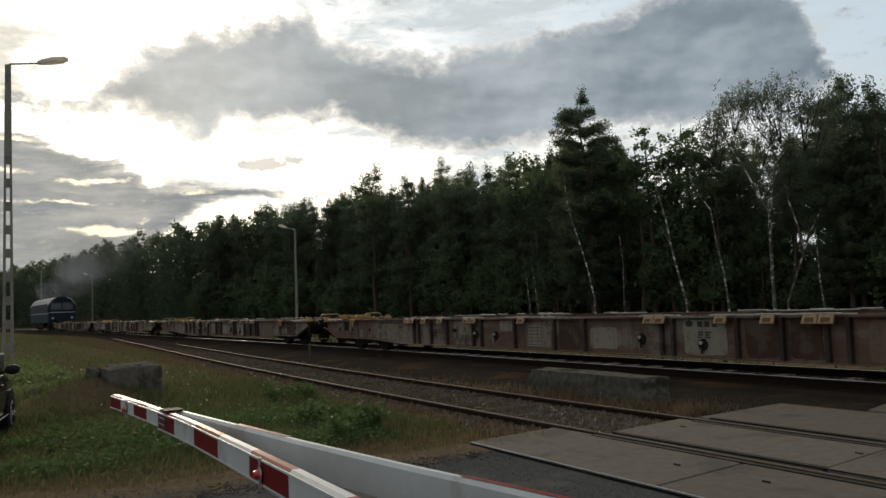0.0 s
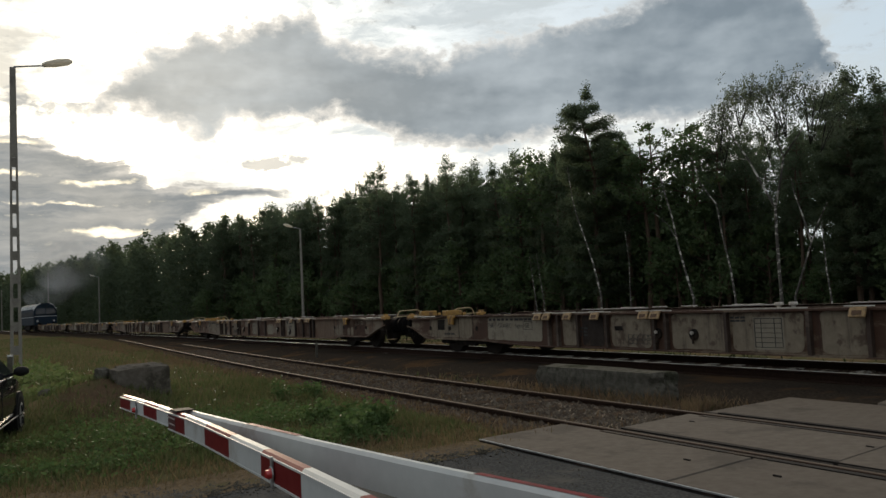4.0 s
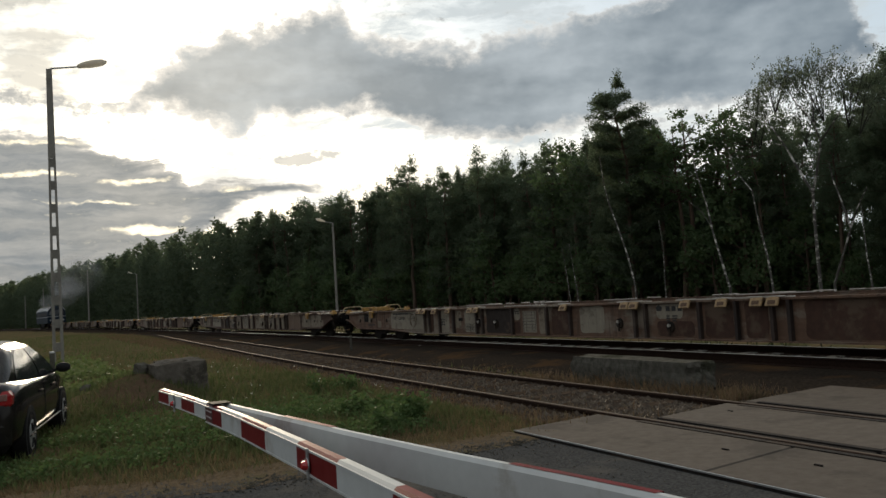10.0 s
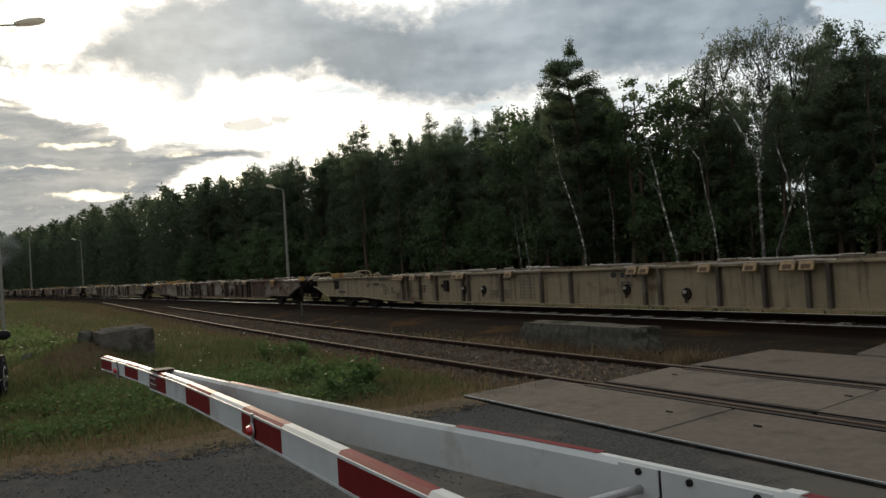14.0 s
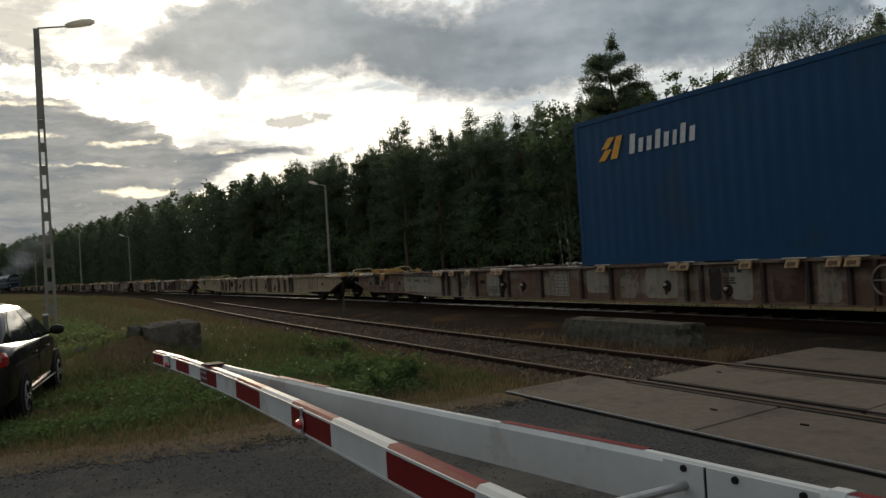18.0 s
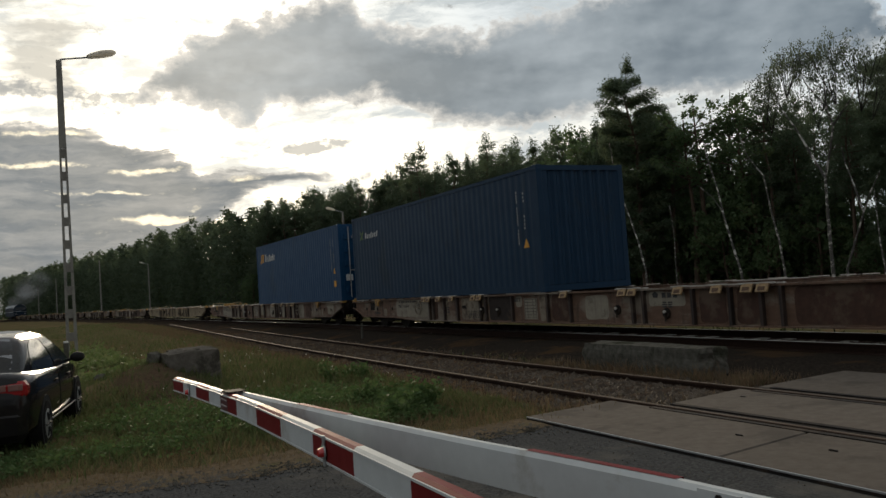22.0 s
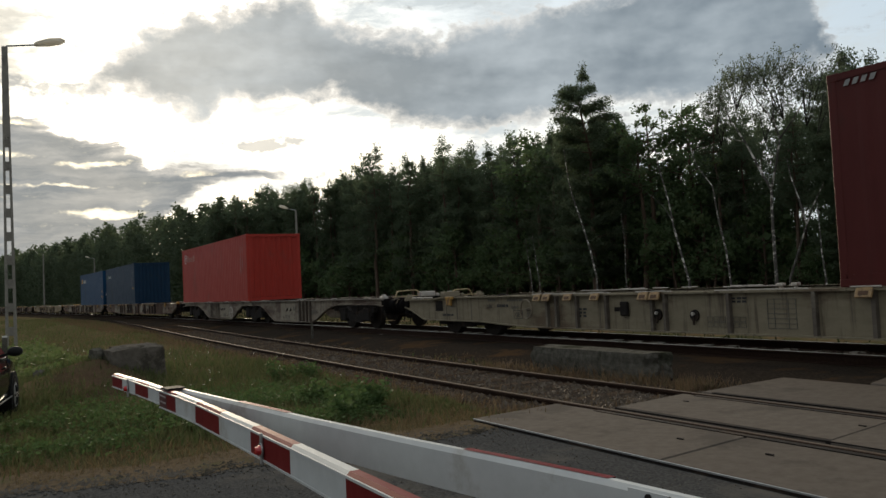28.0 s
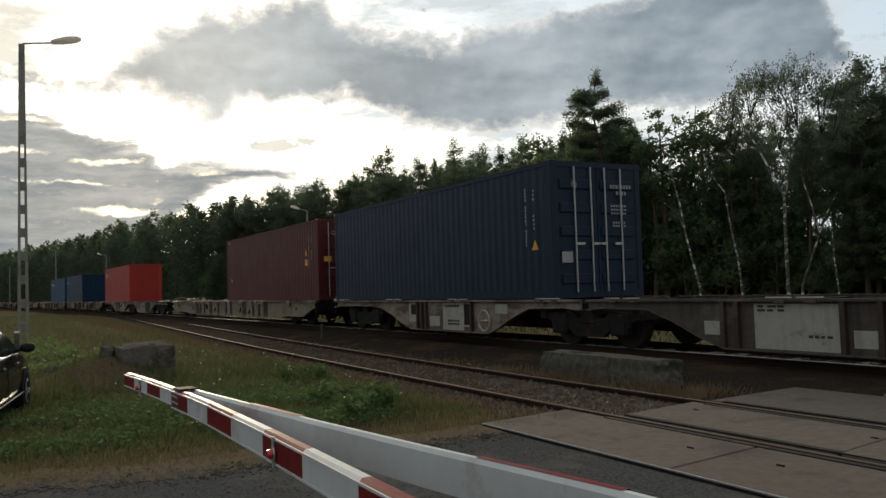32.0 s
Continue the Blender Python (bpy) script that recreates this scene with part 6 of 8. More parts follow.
def build_train():
    centres = [92.75, 66.4, 40.0, 13.63, -12.74, -39.1, -65.27, -91.44, -117.5, -144.5, -171.0, -198.75]
    carriers = []
    for i, u in enumerate(centres):
        w = articulated_wagon("white", i) if i in (9, 11) else deck_wagon(i)
        TRAIN.append((w, u, 9.6, None))
        carriers.append((w, u))
    TRAIN.append((build_locomotive(), 115.0, 5.0, None))
    loads = [("bright blue", "bright blue corrugated container with an orange emblem on a wagon", True, marks_blue, -97.98, 7),
             ("dark blue", "dark blue corrugated container with a green emblem on a wagon", False, marks_sun, -111.76, 8),
             ("red", "red corrugated container with a round pale emblem on a wagon", False, marks_red, -138.0, 9),
             ("maroon", "maroon corrugated container with a small paper label on a wagon", True, marks_maroon, -177.9, 10),
             ("navy", "navy blue corrugated container with steel locking bars on a wagon", True, marks_navy, -191.78, 11)]
    for colour, label, rear, marks, u, k in loads:
        c = build_container(colour, label, rear, marks)
        TRAIN.append((c, carriers[k][1], 9.6, u - carriers[k][1]))


build_train()


def on_track(s, reach):
    a, b = s - reach, s + reach
    xa, xb = main_x(a), main_x(b)
    return pose((xa + xb) / 2, s, RAIL_Z + 0.004, 0, 0, -math.degrees(math.atan2(xb - xa, b - a)))


# ---- trees ----
NEEDLES = material("pine_needles", (0.1, 0.13, 0.082), 0.7, (0.08, 0.108, 0.064), (0.105, 0.125, 0.07), scale=3, stain_scale=0.5, bump=0, per_object=0.3, translucent=0.5, glow_through=(1.25, 1.3, 1.25), spec=0.15)
LEAVES = material("broad_leaves", (0.098, 0.14, 0.07), 0.7, (0.08, 0.12, 0.052), (0.115, 0.14, 0.06), scale=3, stain_scale=0.6, bump=0, per_object=0.3, translucent=0.5, glow_through=(1.25, 1.3, 1.25), spec=0.15)
BIRCH_LEAVES = material("birch_leaves", (0.115, 0.135, 0.1), 0.65, (0.095, 0.115, 0.082), scale=3, bump=0, translucent=0.5, glow_through=(1.3, 1.35, 1.1), spec=0.15)
BARK = material("pine_bark", (0.11, 0.07, 0.045), 0.95, (0.06, 0.042, 0.03), scale=7, bump=0.8, stretch=(1, 1, 0.3))
TWIG = material("dark_birch_twigs", (0.045, 0.042, 0.038), 0.9, (0.03, 0.028, 0.025), scale=9, bump=0, spec=0.05)
BIRCH_BARK = material("birch_bark", (0.58, 0.56, 0.5), 0.8, (0.46, 0.44, 0.39), (0.06, 0.055, 0.048), scale=5, stain_scale=1.6, stain_amount=0.75, bump=0.3, stretch=(1, 1, 1.6))


def leaf_mesh(name, centres, rng, size, per, mat, droop=0.0, narrow=0.4, clump=None):
    """Many small pointed blades round the given places."""
    n = len(centres) * per
    c = np.repeat(centres, per, 0) + rng.normal(0, clump or size * 0.55, (n, 3))
    d = rng.normal(0, 1, (n, 3))
    d[:, 2] = d[:, 2] * 0.7 - droop
    d /= np.linalg.norm(d, axis=1)[:, None]
    e = np.cross(d, rng.normal(0, 1, (n, 3)))
    e /= np.linalg.norm(e, axis=1)[:, None]
    L = size * rng.uniform(0.6, 1.3, (n, 1))
    w = L * narrow * 0.5
    v = np.stack([c - d * L * 0.5, c + e * w, c + d * L * 0.5, c - e * w], 1).reshape(-1, 3)
    me = bpy.data.meshes.new(name)
    me.from_pydata(v.tolist(), [], [(4 * i, 4 * i + 1, 4 * i + 2, 4 * i + 3) for i in range(n)])
    me.materials.append(mat)
    return me


def trunk_shape(points, radii, n=8):
    s = Shape()
    s.smooth = True
    for (a, b), (ra, rb) in zip(zip(points, points[1:]), zip(radii, radii[1:])):
        s.tube(a, b, ra, rb, n=n, caps=False)
    return s


def pine(seed, h=15.0, low=0.12, spread=3.2, per=15, tufts=8, name="pine_tree", step=0.62, size=0.24, flat=0.5, clump=0.2, limbs=(5, 8), cone=0.6, even=False, jitter=0.24):
    """A pine: a straight tapered trunk, whorled limbs and tufts of needles along them."""
    rng = np.random.default_rng(seed)
    tree = thing(name, "tall dark green pine at the edge of the wood", "tree", group="woodland trees")
    pts = [(0, 0, -0.3)]
    for k in range(1, 9):
        pts.append((rng.normal(0, 0.06) * k * 0.5, rng.normal(0, 0.06) * k * 0.5, h * k / 8))
    wood = trunk_shape(pts, [0.19 * (1 - k / 8.4) + 0.015 for k in range(9)])
    centres = []
    z = h * low
    while z < h - 0.15:
        f = (z / h - low) / (1 - low)
        reach = min(spread * (1 - 0.35 * f), cone * (h - z)) * (0.7 + 0.3 * min(1, f * 4)) + 0.1
        k = int(np.clip((z / h) * 8, 0, 7))
        base = np.array(pts[k]) * (1 - ((z / h) * 8 - k)) + np.array(pts[k + 1]) * ((z / h) * 8 - k)
        for j in range(rng.integers(*limbs)):
            a = rng.uniform(0, 2 * math.pi)
            r = reach * (rng.uniform(0.7, 1.12) if even else rng.uniform(0.45, 1.15))
            rise = r * (rng.uniform(0.1, 0.35) if even else rng.uniform(-0.05, 0.4))
            tip = base + np.array([math.cos(a) * r, math.sin(a) * r, rise])
            wood.tube(tuple(base), tuple(tip), 0.035, 0.008, n=3, caps=False)
            m = max(3, int(tufts * (r / spread)))
            t = 1.06 - 0.8 * rng.uniform(0, 1, (m, 1)) ** 1.4
            centres.append(base + (tip - base) * t + rng.normal(0, jitter, (m, 3)) * (0.5 + t) * [1, 1, flat])
        z += rng.uniform(0.6, 1.3) * step
    centres.append(np.array(pts[-1]) + rng.normal(0, 0.05 if even else 0.12, (7, 3)) * [1, 1, 3.0])
    if even:
        centres.append(np.array(pts[-1]) + np.stack([rng.normal(0, 0.04, 9), rng.normal(0, 0.04, 9), np.linspace(-0.1, 0.6, 9)], 1))
    part("trunk", wood, BARK, tree, "brown scaly trunk with bare limbs")
    part("crown", leaf_mesh("crown", np.concatenate(centres), rng, size, per, NEEDLES, narrow=0.36, clump=clump), None, tree, "ragged dark needle crown")
    return tree


def broadleaf(seed, h=9.0, spread=2.4, low=0.12, tufts=260, per=6, name="broadleaf_tree", label="broadleaf tree in the dark wood", leaf=0.24, mat=None, loose=0.36):
    rng = np.random.default_rng(seed)
    tree = thing(name, label, "tree", group="woodland trees")
    top = np.array([rng.normal(0, 0.3), rng.normal(0, 0.3), h * 0.9])
    stem = [(0, 0, -0.3), tuple(top * 0.35 + rng.normal(0, 0.1, 3) * [1, 1, 0]), tuple(top * 0.7), tuple(top)]
    wood = trunk_shape(stem, [0.05 + h * 0.011, 0.04 + h * 0.008, 0.03 + h * 0.004, 0.015])
    centres = []
    for k in range(16):
        f = rng.uniform(low + 0.05, 0.97)
        base = top * f
        a = rng.uniform(0, 2 * math.pi)
        r = spread * math.sin(math.pi * min(0.97, 0.15 + 0.85 * f)) ** 0.7 * rng.uniform(0.6, 1.1) + 0.3
        tip = base + np.array([math.cos(a) * r, math.sin(a) * r, r * rng.uniform(0.1, 0.6)])
        wood.tube(tuple(base), tuple(tip), 0.04, 0.01, n=4, caps=False)
        t = rng.uniform(0.25, 1.1, (tufts // 16, 1))
        centres.append(base + (tip - base) * t + rng.normal(0, loose, (tufts // 16, 3)))
    part("trunk", wood, BARK, tree, "grey brown trunk with bare limbs")
    part("crown", leaf_mesh("crown", np.concatenate(centres), rng, leaf, per, mat or LEAVES, narrow=0.7), None, tree, "uneven leafy crown")
    return tree


def place(ob, x, y, turn, size, z=None):
    c = copy_thing(ob, pose(x, y, ground_z(x, y) if z is None else z, 0, 0, turn))
    c.scale = (size, size, size)
    return c


def seen_at(azimuth, x=None, dist=None):
    a = radians(azimuth)
    if dist is None:
        dist = x / math.sin(a)
    return dist * math.sin(a), dist * math.cos(a)


def build_woods():
    rnd = random.Random(11)
    pines = [pine(1, cone=0.7, step=0.85, per=26, tufts=7, clump=0.17, jitter=0.15, limbs=(4, 7)), pine(2, 15, 0.2, 2.6, cone=1.0, step=0.9, per=28, tufts=7, clump=0.18, jitter=0.15, limbs=(4, 7)), pine(3, 15, 0.08, 2.3, step=0.5, tufts=14, flat=0.22, limbs=(8, 11), cone=0.55, even=True, clump=0.14, size=0.21),
             pine(4, 15, 0.3, 2.8, cone=1.5, step=1.0, per=30, tufts=7, clump=0.2, jitter=0.16, limbs=(4, 7)), pine(5, 15, 0.08, 2.4, cone=0.5, step=0.75, per=24, tufts=7, clump=0.16, jitter=0.14, limbs=(5, 8))]
    shrubs = [broadleaf(21, 4.5, 1.9, 0.0, 210, 6, "shrub", "leafy shrub at the foot of the wood", 0.26), broadleaf(22, 6.0, 2.3, 0.0, 260, 6, "shrub", "leafy shrub at the foot of the wood", 0.28)]
    leafy = [broadleaf(23, 12, 3.0, 0.1, 420, 7, leaf=0.27), broadleaf(24, 12, 2.6, 0.3, 300, 6, leaf=0.24)]
    airy = [broadleaf(25, 12, 2.7, 0.42, 200, 10, leaf=0.2, loose=0.2), broadleaf(26, 12, 2.3, 0.5, 170, 10, leaf=0.2, loose=0.18)]
    open_pine = pine(8, 15, 0.47, 2.2, cone=0.9, limbs=(6, 9))
    whorled = pine(9, 15, 0.1, 2.5, step=0.75, limbs=(9, 12), cone=0.7, even=True, tufts=30, flat=0.5, jitter=0.1, clump=0.13, size=0.17, per=18)
    see_through = lambda x, y: 52.9 < math.degrees(math.atan2(x, y)) < 55.7
    y = 13.0
    near = True
    while y < 112:
        for row, off in enumerate((0, 2.6, 5.2, 8.4)):
            yy = y + rnd.uniform(-1.1, 1.1)
            x = edge_x(yy) + off + rnd.uniform(-1.3, 1.3)
            p = rnd.choice(pines + pines + (leafy[:1] if row < 2 else []))
            if see_through(x, yy):
                p = open_pine
            full = 12.0 if p in leafy else 15.0
            height = (rnd.uniform(7.2, 8.4) + row * 0.3 if 42.5 < math.degrees(math.atan2(x, yy)) < 48 else rnd.uniform(8.4, 9.9) + row * 0.65 if y < 44 else rnd.uniform(11.4, 12.9) + row * 0.45 + (0.8 if y > 70 else 0) + (1.2 if y > 105 else 0))
            place(p, x, yy, rnd.uniform(0, 360), height / full * (0.88 if full == 12 else 1))
        if near:
            for k in range(2):
                yy = y + rnd.uniform(-1.5, 1.5)
                sx, size = edge_x(yy) - rnd.uniform(-0.6, 2.4), rnd.uniform(0.7, 1.15)
                place(rnd.choice(shrubs), sx, yy, rnd.uniform(0, 360), 0.5 if see_through(sx - 1, yy) or see_through(sx + 1, yy) else size)
        y += 2.3
    # the wood goes on into the distance
    rng = np.random.default_rng(41)
    crowns = []
    while y < 330:
        for row, off in enumerate((0, 3.2, 6.8)):
            yy = y + rnd.uniform(-1.5, 1.5)
            x, h, cone = edge_x(yy) + off + rnd.uniform(-1.5, 1.5), rnd.uniform(12.8, 15.2) + row * 0.4, rnd.uniform(0.45, 1.0)
            z = h * rng.uniform(0.04, 1.0, 420)
            r = np.minimum(2.7, cone * (h - z)) * np.sqrt(rng.uniform(0.25, 1.1, 420)) + 0.1
            a = rng.uniform(0, 2 * math.pi, 420)
            crowns.append(np.stack([x + r * np.cos(a), yy + r * np.sin(a), z], 1))
        y += 3.4
    tagged(new("far_wood", leaf_mesh("far_wood", np.concatenate(crowns), rng, 0.62, 2, NEEDLES, narrow=0.5, clump=0.25)), "dense dark pine wood in the distance", "woodland", kind="stuff")
    # the tallest pine and other marked tops
    for az, x, top, p in ((40.2, 34.0, 13.98, whorled), (25.0, 34.0, 9.5, pines[3]), (27.5, 35.0, 8.9, pines[4]), (30.0, 36.0, 9.8, pines[1]), (36.4, 36.5, 10.6, leafy[0]),
                          (44.3, 36.5, 12.2, airy[0]), (45.5, 37.5, 12.4, airy[1]), (46.9, 37.0, 11.8, airy[0]), (48.6, 37.5, 10.4, pines[3]), (56.4, 36.5, 13.0, whorled), (57.0, 37, 12.8, pines[0]), (42.5, 36, 10.9, airy[0]), (38.7, 36, 10.3, pines[0]), (37.6, 36, 10.0, pines[1]), (41.5, 36.5, 11.0, leafy[1]), (43.5, 36, 11.2, airy[0]), (58.6, 36.5, 12.4, pines[3])):
        px, py = seen_at(az, x)
        d = math.hypot(px, py)
        height = 1.45 + d * math.tan(radians(top)) - ground_z(px, py)
        place(p, px, py, rnd.uniform(0, 360), height / (11.4 if p in leafy + airy else 15.0))
    # the models themselves stand in the depth of the wood
    for i, ob in enumerate(pines + shrubs + leafy + airy + [open_pine, whorled]):
        yy = 30 + i * 8
        ob.matrix_basis = pose(edge_x(yy) + 13, yy, ground_z(edge_x(yy) + 13, yy))
        ob.scale = (0.8, 0.8, 0.8)
    # tangled undergrowth that closes the foot of the wood
    rng = np.random.default_rng(77)
    ys = np.concatenate([rng.uniform(12, 112, 19000), rng.uniform(112, 330, 16000)])
    deep = rng.uniform(0.5, 14, len(ys))
    xs = np.array([edge_x(v) for v in ys]) + deep
    zs = rng.uniform(0, 1, len(ys)) ** 1.1 * (3 + deep * np.where(ys > 46, 0.58, 0.34))
    zs = np.where((np.degrees(np.arctan2(xs, ys)) > 52.7) & (np.degrees(np.arctan2(xs, ys)) < 55.9), np.minimum(zs, rng.uniform(0.5, 3.75, len(ys))), zs)
    me = leaf_mesh("undergrowth", np.stack([xs, ys, zs + 0.1], 1), rng, 0.5, 3, LEAVES, narrow=0.8, clump=0.5)
    tagged(new("undergrowth", me), "dark tangled undergrowth under the trees", "undergrowth", kind="stuff")


build_woods()


def build_birch(name, base, points, radii, crown, label, seed):
    """A birch: white stems given as poly-lines from its base, and a thin drooping crown."""
    rng = np.random.default_rng(seed)
    tree = thing(name, label, "tree", at=pose(*base), group="birches")
    for stem, r in zip(points, radii):
        n = len(stem)
        part("stem", trunk_shape(stem, [r * (1 - 0.75 * k / (n - 1)) for k in range(n)], 8), BIRCH_BARK, tree, "white birch stem")
    if crown:
        twigs = Shape()
        centres = []
        for cx, cy, cz, rr, rz, count in crown:
            foot = np.array([cx, cy, cz - rz * 1.3]) + rng.normal(0, 0.2, 3)
            for k in range(max(7, count // 7)):
                # an arching bough and the strands that hang from it
                a = rng.uniform(0, 2 * math.pi)
                out = np.array([math.cos(a), math.sin(a), 0.0]) * rr * rng.uniform(0.45, 1.05)
                mid = np.array([cx, cy, cz]) + out * 0.5 + [0, 0, rz * rng.uniform(0.1, 0.75)]
                end = np.array([cx, cy, cz]) + out + [0, 0, rz * rng.uniform(-0.3, 0.75)]
                twigs.tube(tuple(foot), tuple(mid), 0.013, 0.009, n=3, caps=False)
                twigs.tube(tuple(mid), tuple(end), 0.009, 0.005, n=3, caps=False)
                for q in range(8):
                    f = rng.uniform(-0.5, 1.0)
                    p = mid + (end - mid) * f if f > 0 else mid + (foot - mid) * -f * 0.6
                    p = p + rng.normal(0, 0.3, 3)
                    hang = np.array([rng.normal(0, 0.1), rng.normal(0, 0.1), -rng.uniform(0.2, 0.75)])
                    twigs.tube(tuple(p), tuple(p + hang), 0.005, 0.003, n=3, caps=False)
                    centres.append(p + hang * rng.uniform(-0.08, 1, (10, 1)) + rng.normal(0, 0.08, (10, 3)))
        tagged(part("twig_mass", twigs, TWIG, tree), kind="stuff")
        part("crown", leaf_mesh("crown", np.concatenate(centres), rng, 0.1, 2, BIRCH_LEAVES, droop=1.3, narrow=0.5), None, tree, "thin drooping birch crown")
    return tree


def build_birches():
    x0 = 30.5

    def rel(base, az, el):
        """Place on the plane of the woodland edge at that bearing."""
        a = radians(az)
        d = x0 / math.sin(a)
        return (0.0, d * math.cos(a) - base[1], 1.45 + d * math.tan(radians(el)) - base[2])

    def stems(az0, *lines):
        bx, by = seen_at(az0, x0)
        base = (bx, by, ground_z(bx, by))
        return base, [([(0, 0, -0.2)] if k == 0 else []) + [rel(base, a, e) for a, e in line] for k, line in enumerate(lines)]
    specs = [(40.27, [[(40.27, 0.0), (39.93, 1.97), (39.49, 3.69), (38.92, 5.7), (38.67, 7.0), (38.5, 9.0)]], [0.06], 31),
             (46.37, [[(46.37, -0.54), (45.97, 1.27), (45.57, 3.22), (45.3, 5.16), (44.78, 7.4), (44.5, 10.0)], [(45.5, 3.6), (45.0, 4.6), (44.0, 5.6)]], [0.07, 0.025], 32),
             (49.0, [[(49.0, -0.7), (48.83, 1.34), (48.46, 3.53), (48.22, 5.71), (47.28, 7.15), (46.8, 9.0)]], [0.058], 33),
             (52.63, [[(52.63, -0.66), (53.29, 1.27), (53.82, 2.79), (54.31, 4.04), (54.93, 5.27)], [(53.82, 2.79), (53.39, 4.66), (53.06, 5.87), (52.9, 7.06)]], [0.06, 0.045], 34),
             (35.84, [[(35.84, -0.73), (35.7, 0.98), (35.5, 3.0)]], [0.045], 35),
             (36.36, [[(36.36, -0.3), (36.17, 1.38), (36.0, 3.2)]], [0.04], 38),
             (42.24, [[(42.24, 0.2), (42.29, 2.37), (42.14, 4.32)]], [0.04], 36),
             (54.73, [[(54.73, -0.92), (54.57, 0.91), (54.53, 2.73), (54.5, 4.2)]], [0.045], 37)]
    for az, lines, radii, seed in specs:
        base, pts = stems(az, *lines)
        build_birch("birch_tree", base, pts, radii, None, "slender leaning birch with a white trunk at the wood's edge", seed)
    base, pts = stems(51.81, [(51.81, -0.87), (51.79, 1.38), (51.8, 3.5), (51.84, 5.21), (52.25, 6.87), (52.55, 8.4), (52.26, 9.6), (52.26, 11.6)], [(51.84, 5.21), (51.09, 6.87), (50.44, 8.4), (49.65, 9.8), (49.0, 11.7)],
                      [(52.55, 8.4), (53.62, 9.8), (54.43, 11.2)], [(52.26, 9.6), (51.2, 11.2), (50.6, 12.8)], [(50.44, 8.4), (49.33, 8.8)])
    crown = []
    for az, el, r, rz, n in ((48.7, 11.2, 1.5, 1.1, 75), (50.3, 12.1, 1.8, 1.2, 110), (52.4, 12.3, 2.0, 1.2, 125), (54.7, 11.6, 1.8, 1.2, 105), (48.9, 9.9, 1.3, 0.9, 55), (52.0, 10.3, 1.6, 0.9, 45), (55.2, 10.0, 1.3, 0.9, 50)):
        p = rel(base, az, el)
        crown.append((p[0], p[1], p[2], r, rz, n))
    build_birch("tall_birch_tree", base, pts, [0.085, 0.06, 0.045, 0.04, 0.025], crown, "tall forked birch with a thin drooping crown above the wood", 40)


build_birches()


# ---- track furniture ----
def build_sleepers():
    s1 = Shape().box(-1.25, 1.25, -0.12, 0.12, -0.13, 0.0, bevel=0.012).mesh("sleeper", SLEEPER)
    rnd = random.Random(9)
    s2 = Shape().box(-1.3, 1.3, -0.13, 0.13, -0.13, 0.0, bevel=0.02).mesh("sleeper", POST_CONCRETE)
    for track, path_x, y0, y1, z, mesh in ((siding, near_x, 7.6, 62, -0.072, s1), (main_line, main_x, 6.8, 75, RAIL_Z - 0.14, s2)):
        y = y0
        while y < y1:
            o = part("sleeper", mesh, None, track)
            cant = 0 if track is siding else -1.3
            o.matrix_basis = pose(path_x(y) + rnd.uniform(-0.04, 0.04), y, z + rnd.uniform(-0.01, 0.006), 0, cant + rnd.uniform(-0.4, 0.4), rnd.uniform(-1, 1))
            y += 0.62 + rnd.uniform(-0.03, 0.03)


build_sleepers()


def rock_mesh(name, size, seed, mat, rough=0.16, n=9, boxy=0.7):
    """A broken block: a cube rounded towards a ball and chipped by noise."""
    bm = bmesh.new()
    bmesh.ops.create_cube(bm, size=2)
    bmesh.ops.subdivide_edges(bm, edges=bm.edges[:], cuts=n, use_grid_fill=True)
    for v in bm.verts:
        p = v.co.copy()
        q = p.normalized() * 1.25
        p = p * boxy + q * (1 - boxy)
        d = noise.noise(p * 1.1 + Vector((seed, 0, 0))) * rough * 1.6 + noise.noise(p * 3.3 + Vector((0, seed, 0))) * rough * 0.6 + noise.noise(p * 9 + Vector((0, seed, 3))) * rough * 0.2
        p += p.normalized() * d
        v.co = (p.x * size[0] / 2, p.y * size[1] / 2, p.z * size[2] / 2)
    me = bpy.data.meshes.new(name)
    bm.to_mesh(me)
    bm.free()
    me.materials.append(mat)
    return me


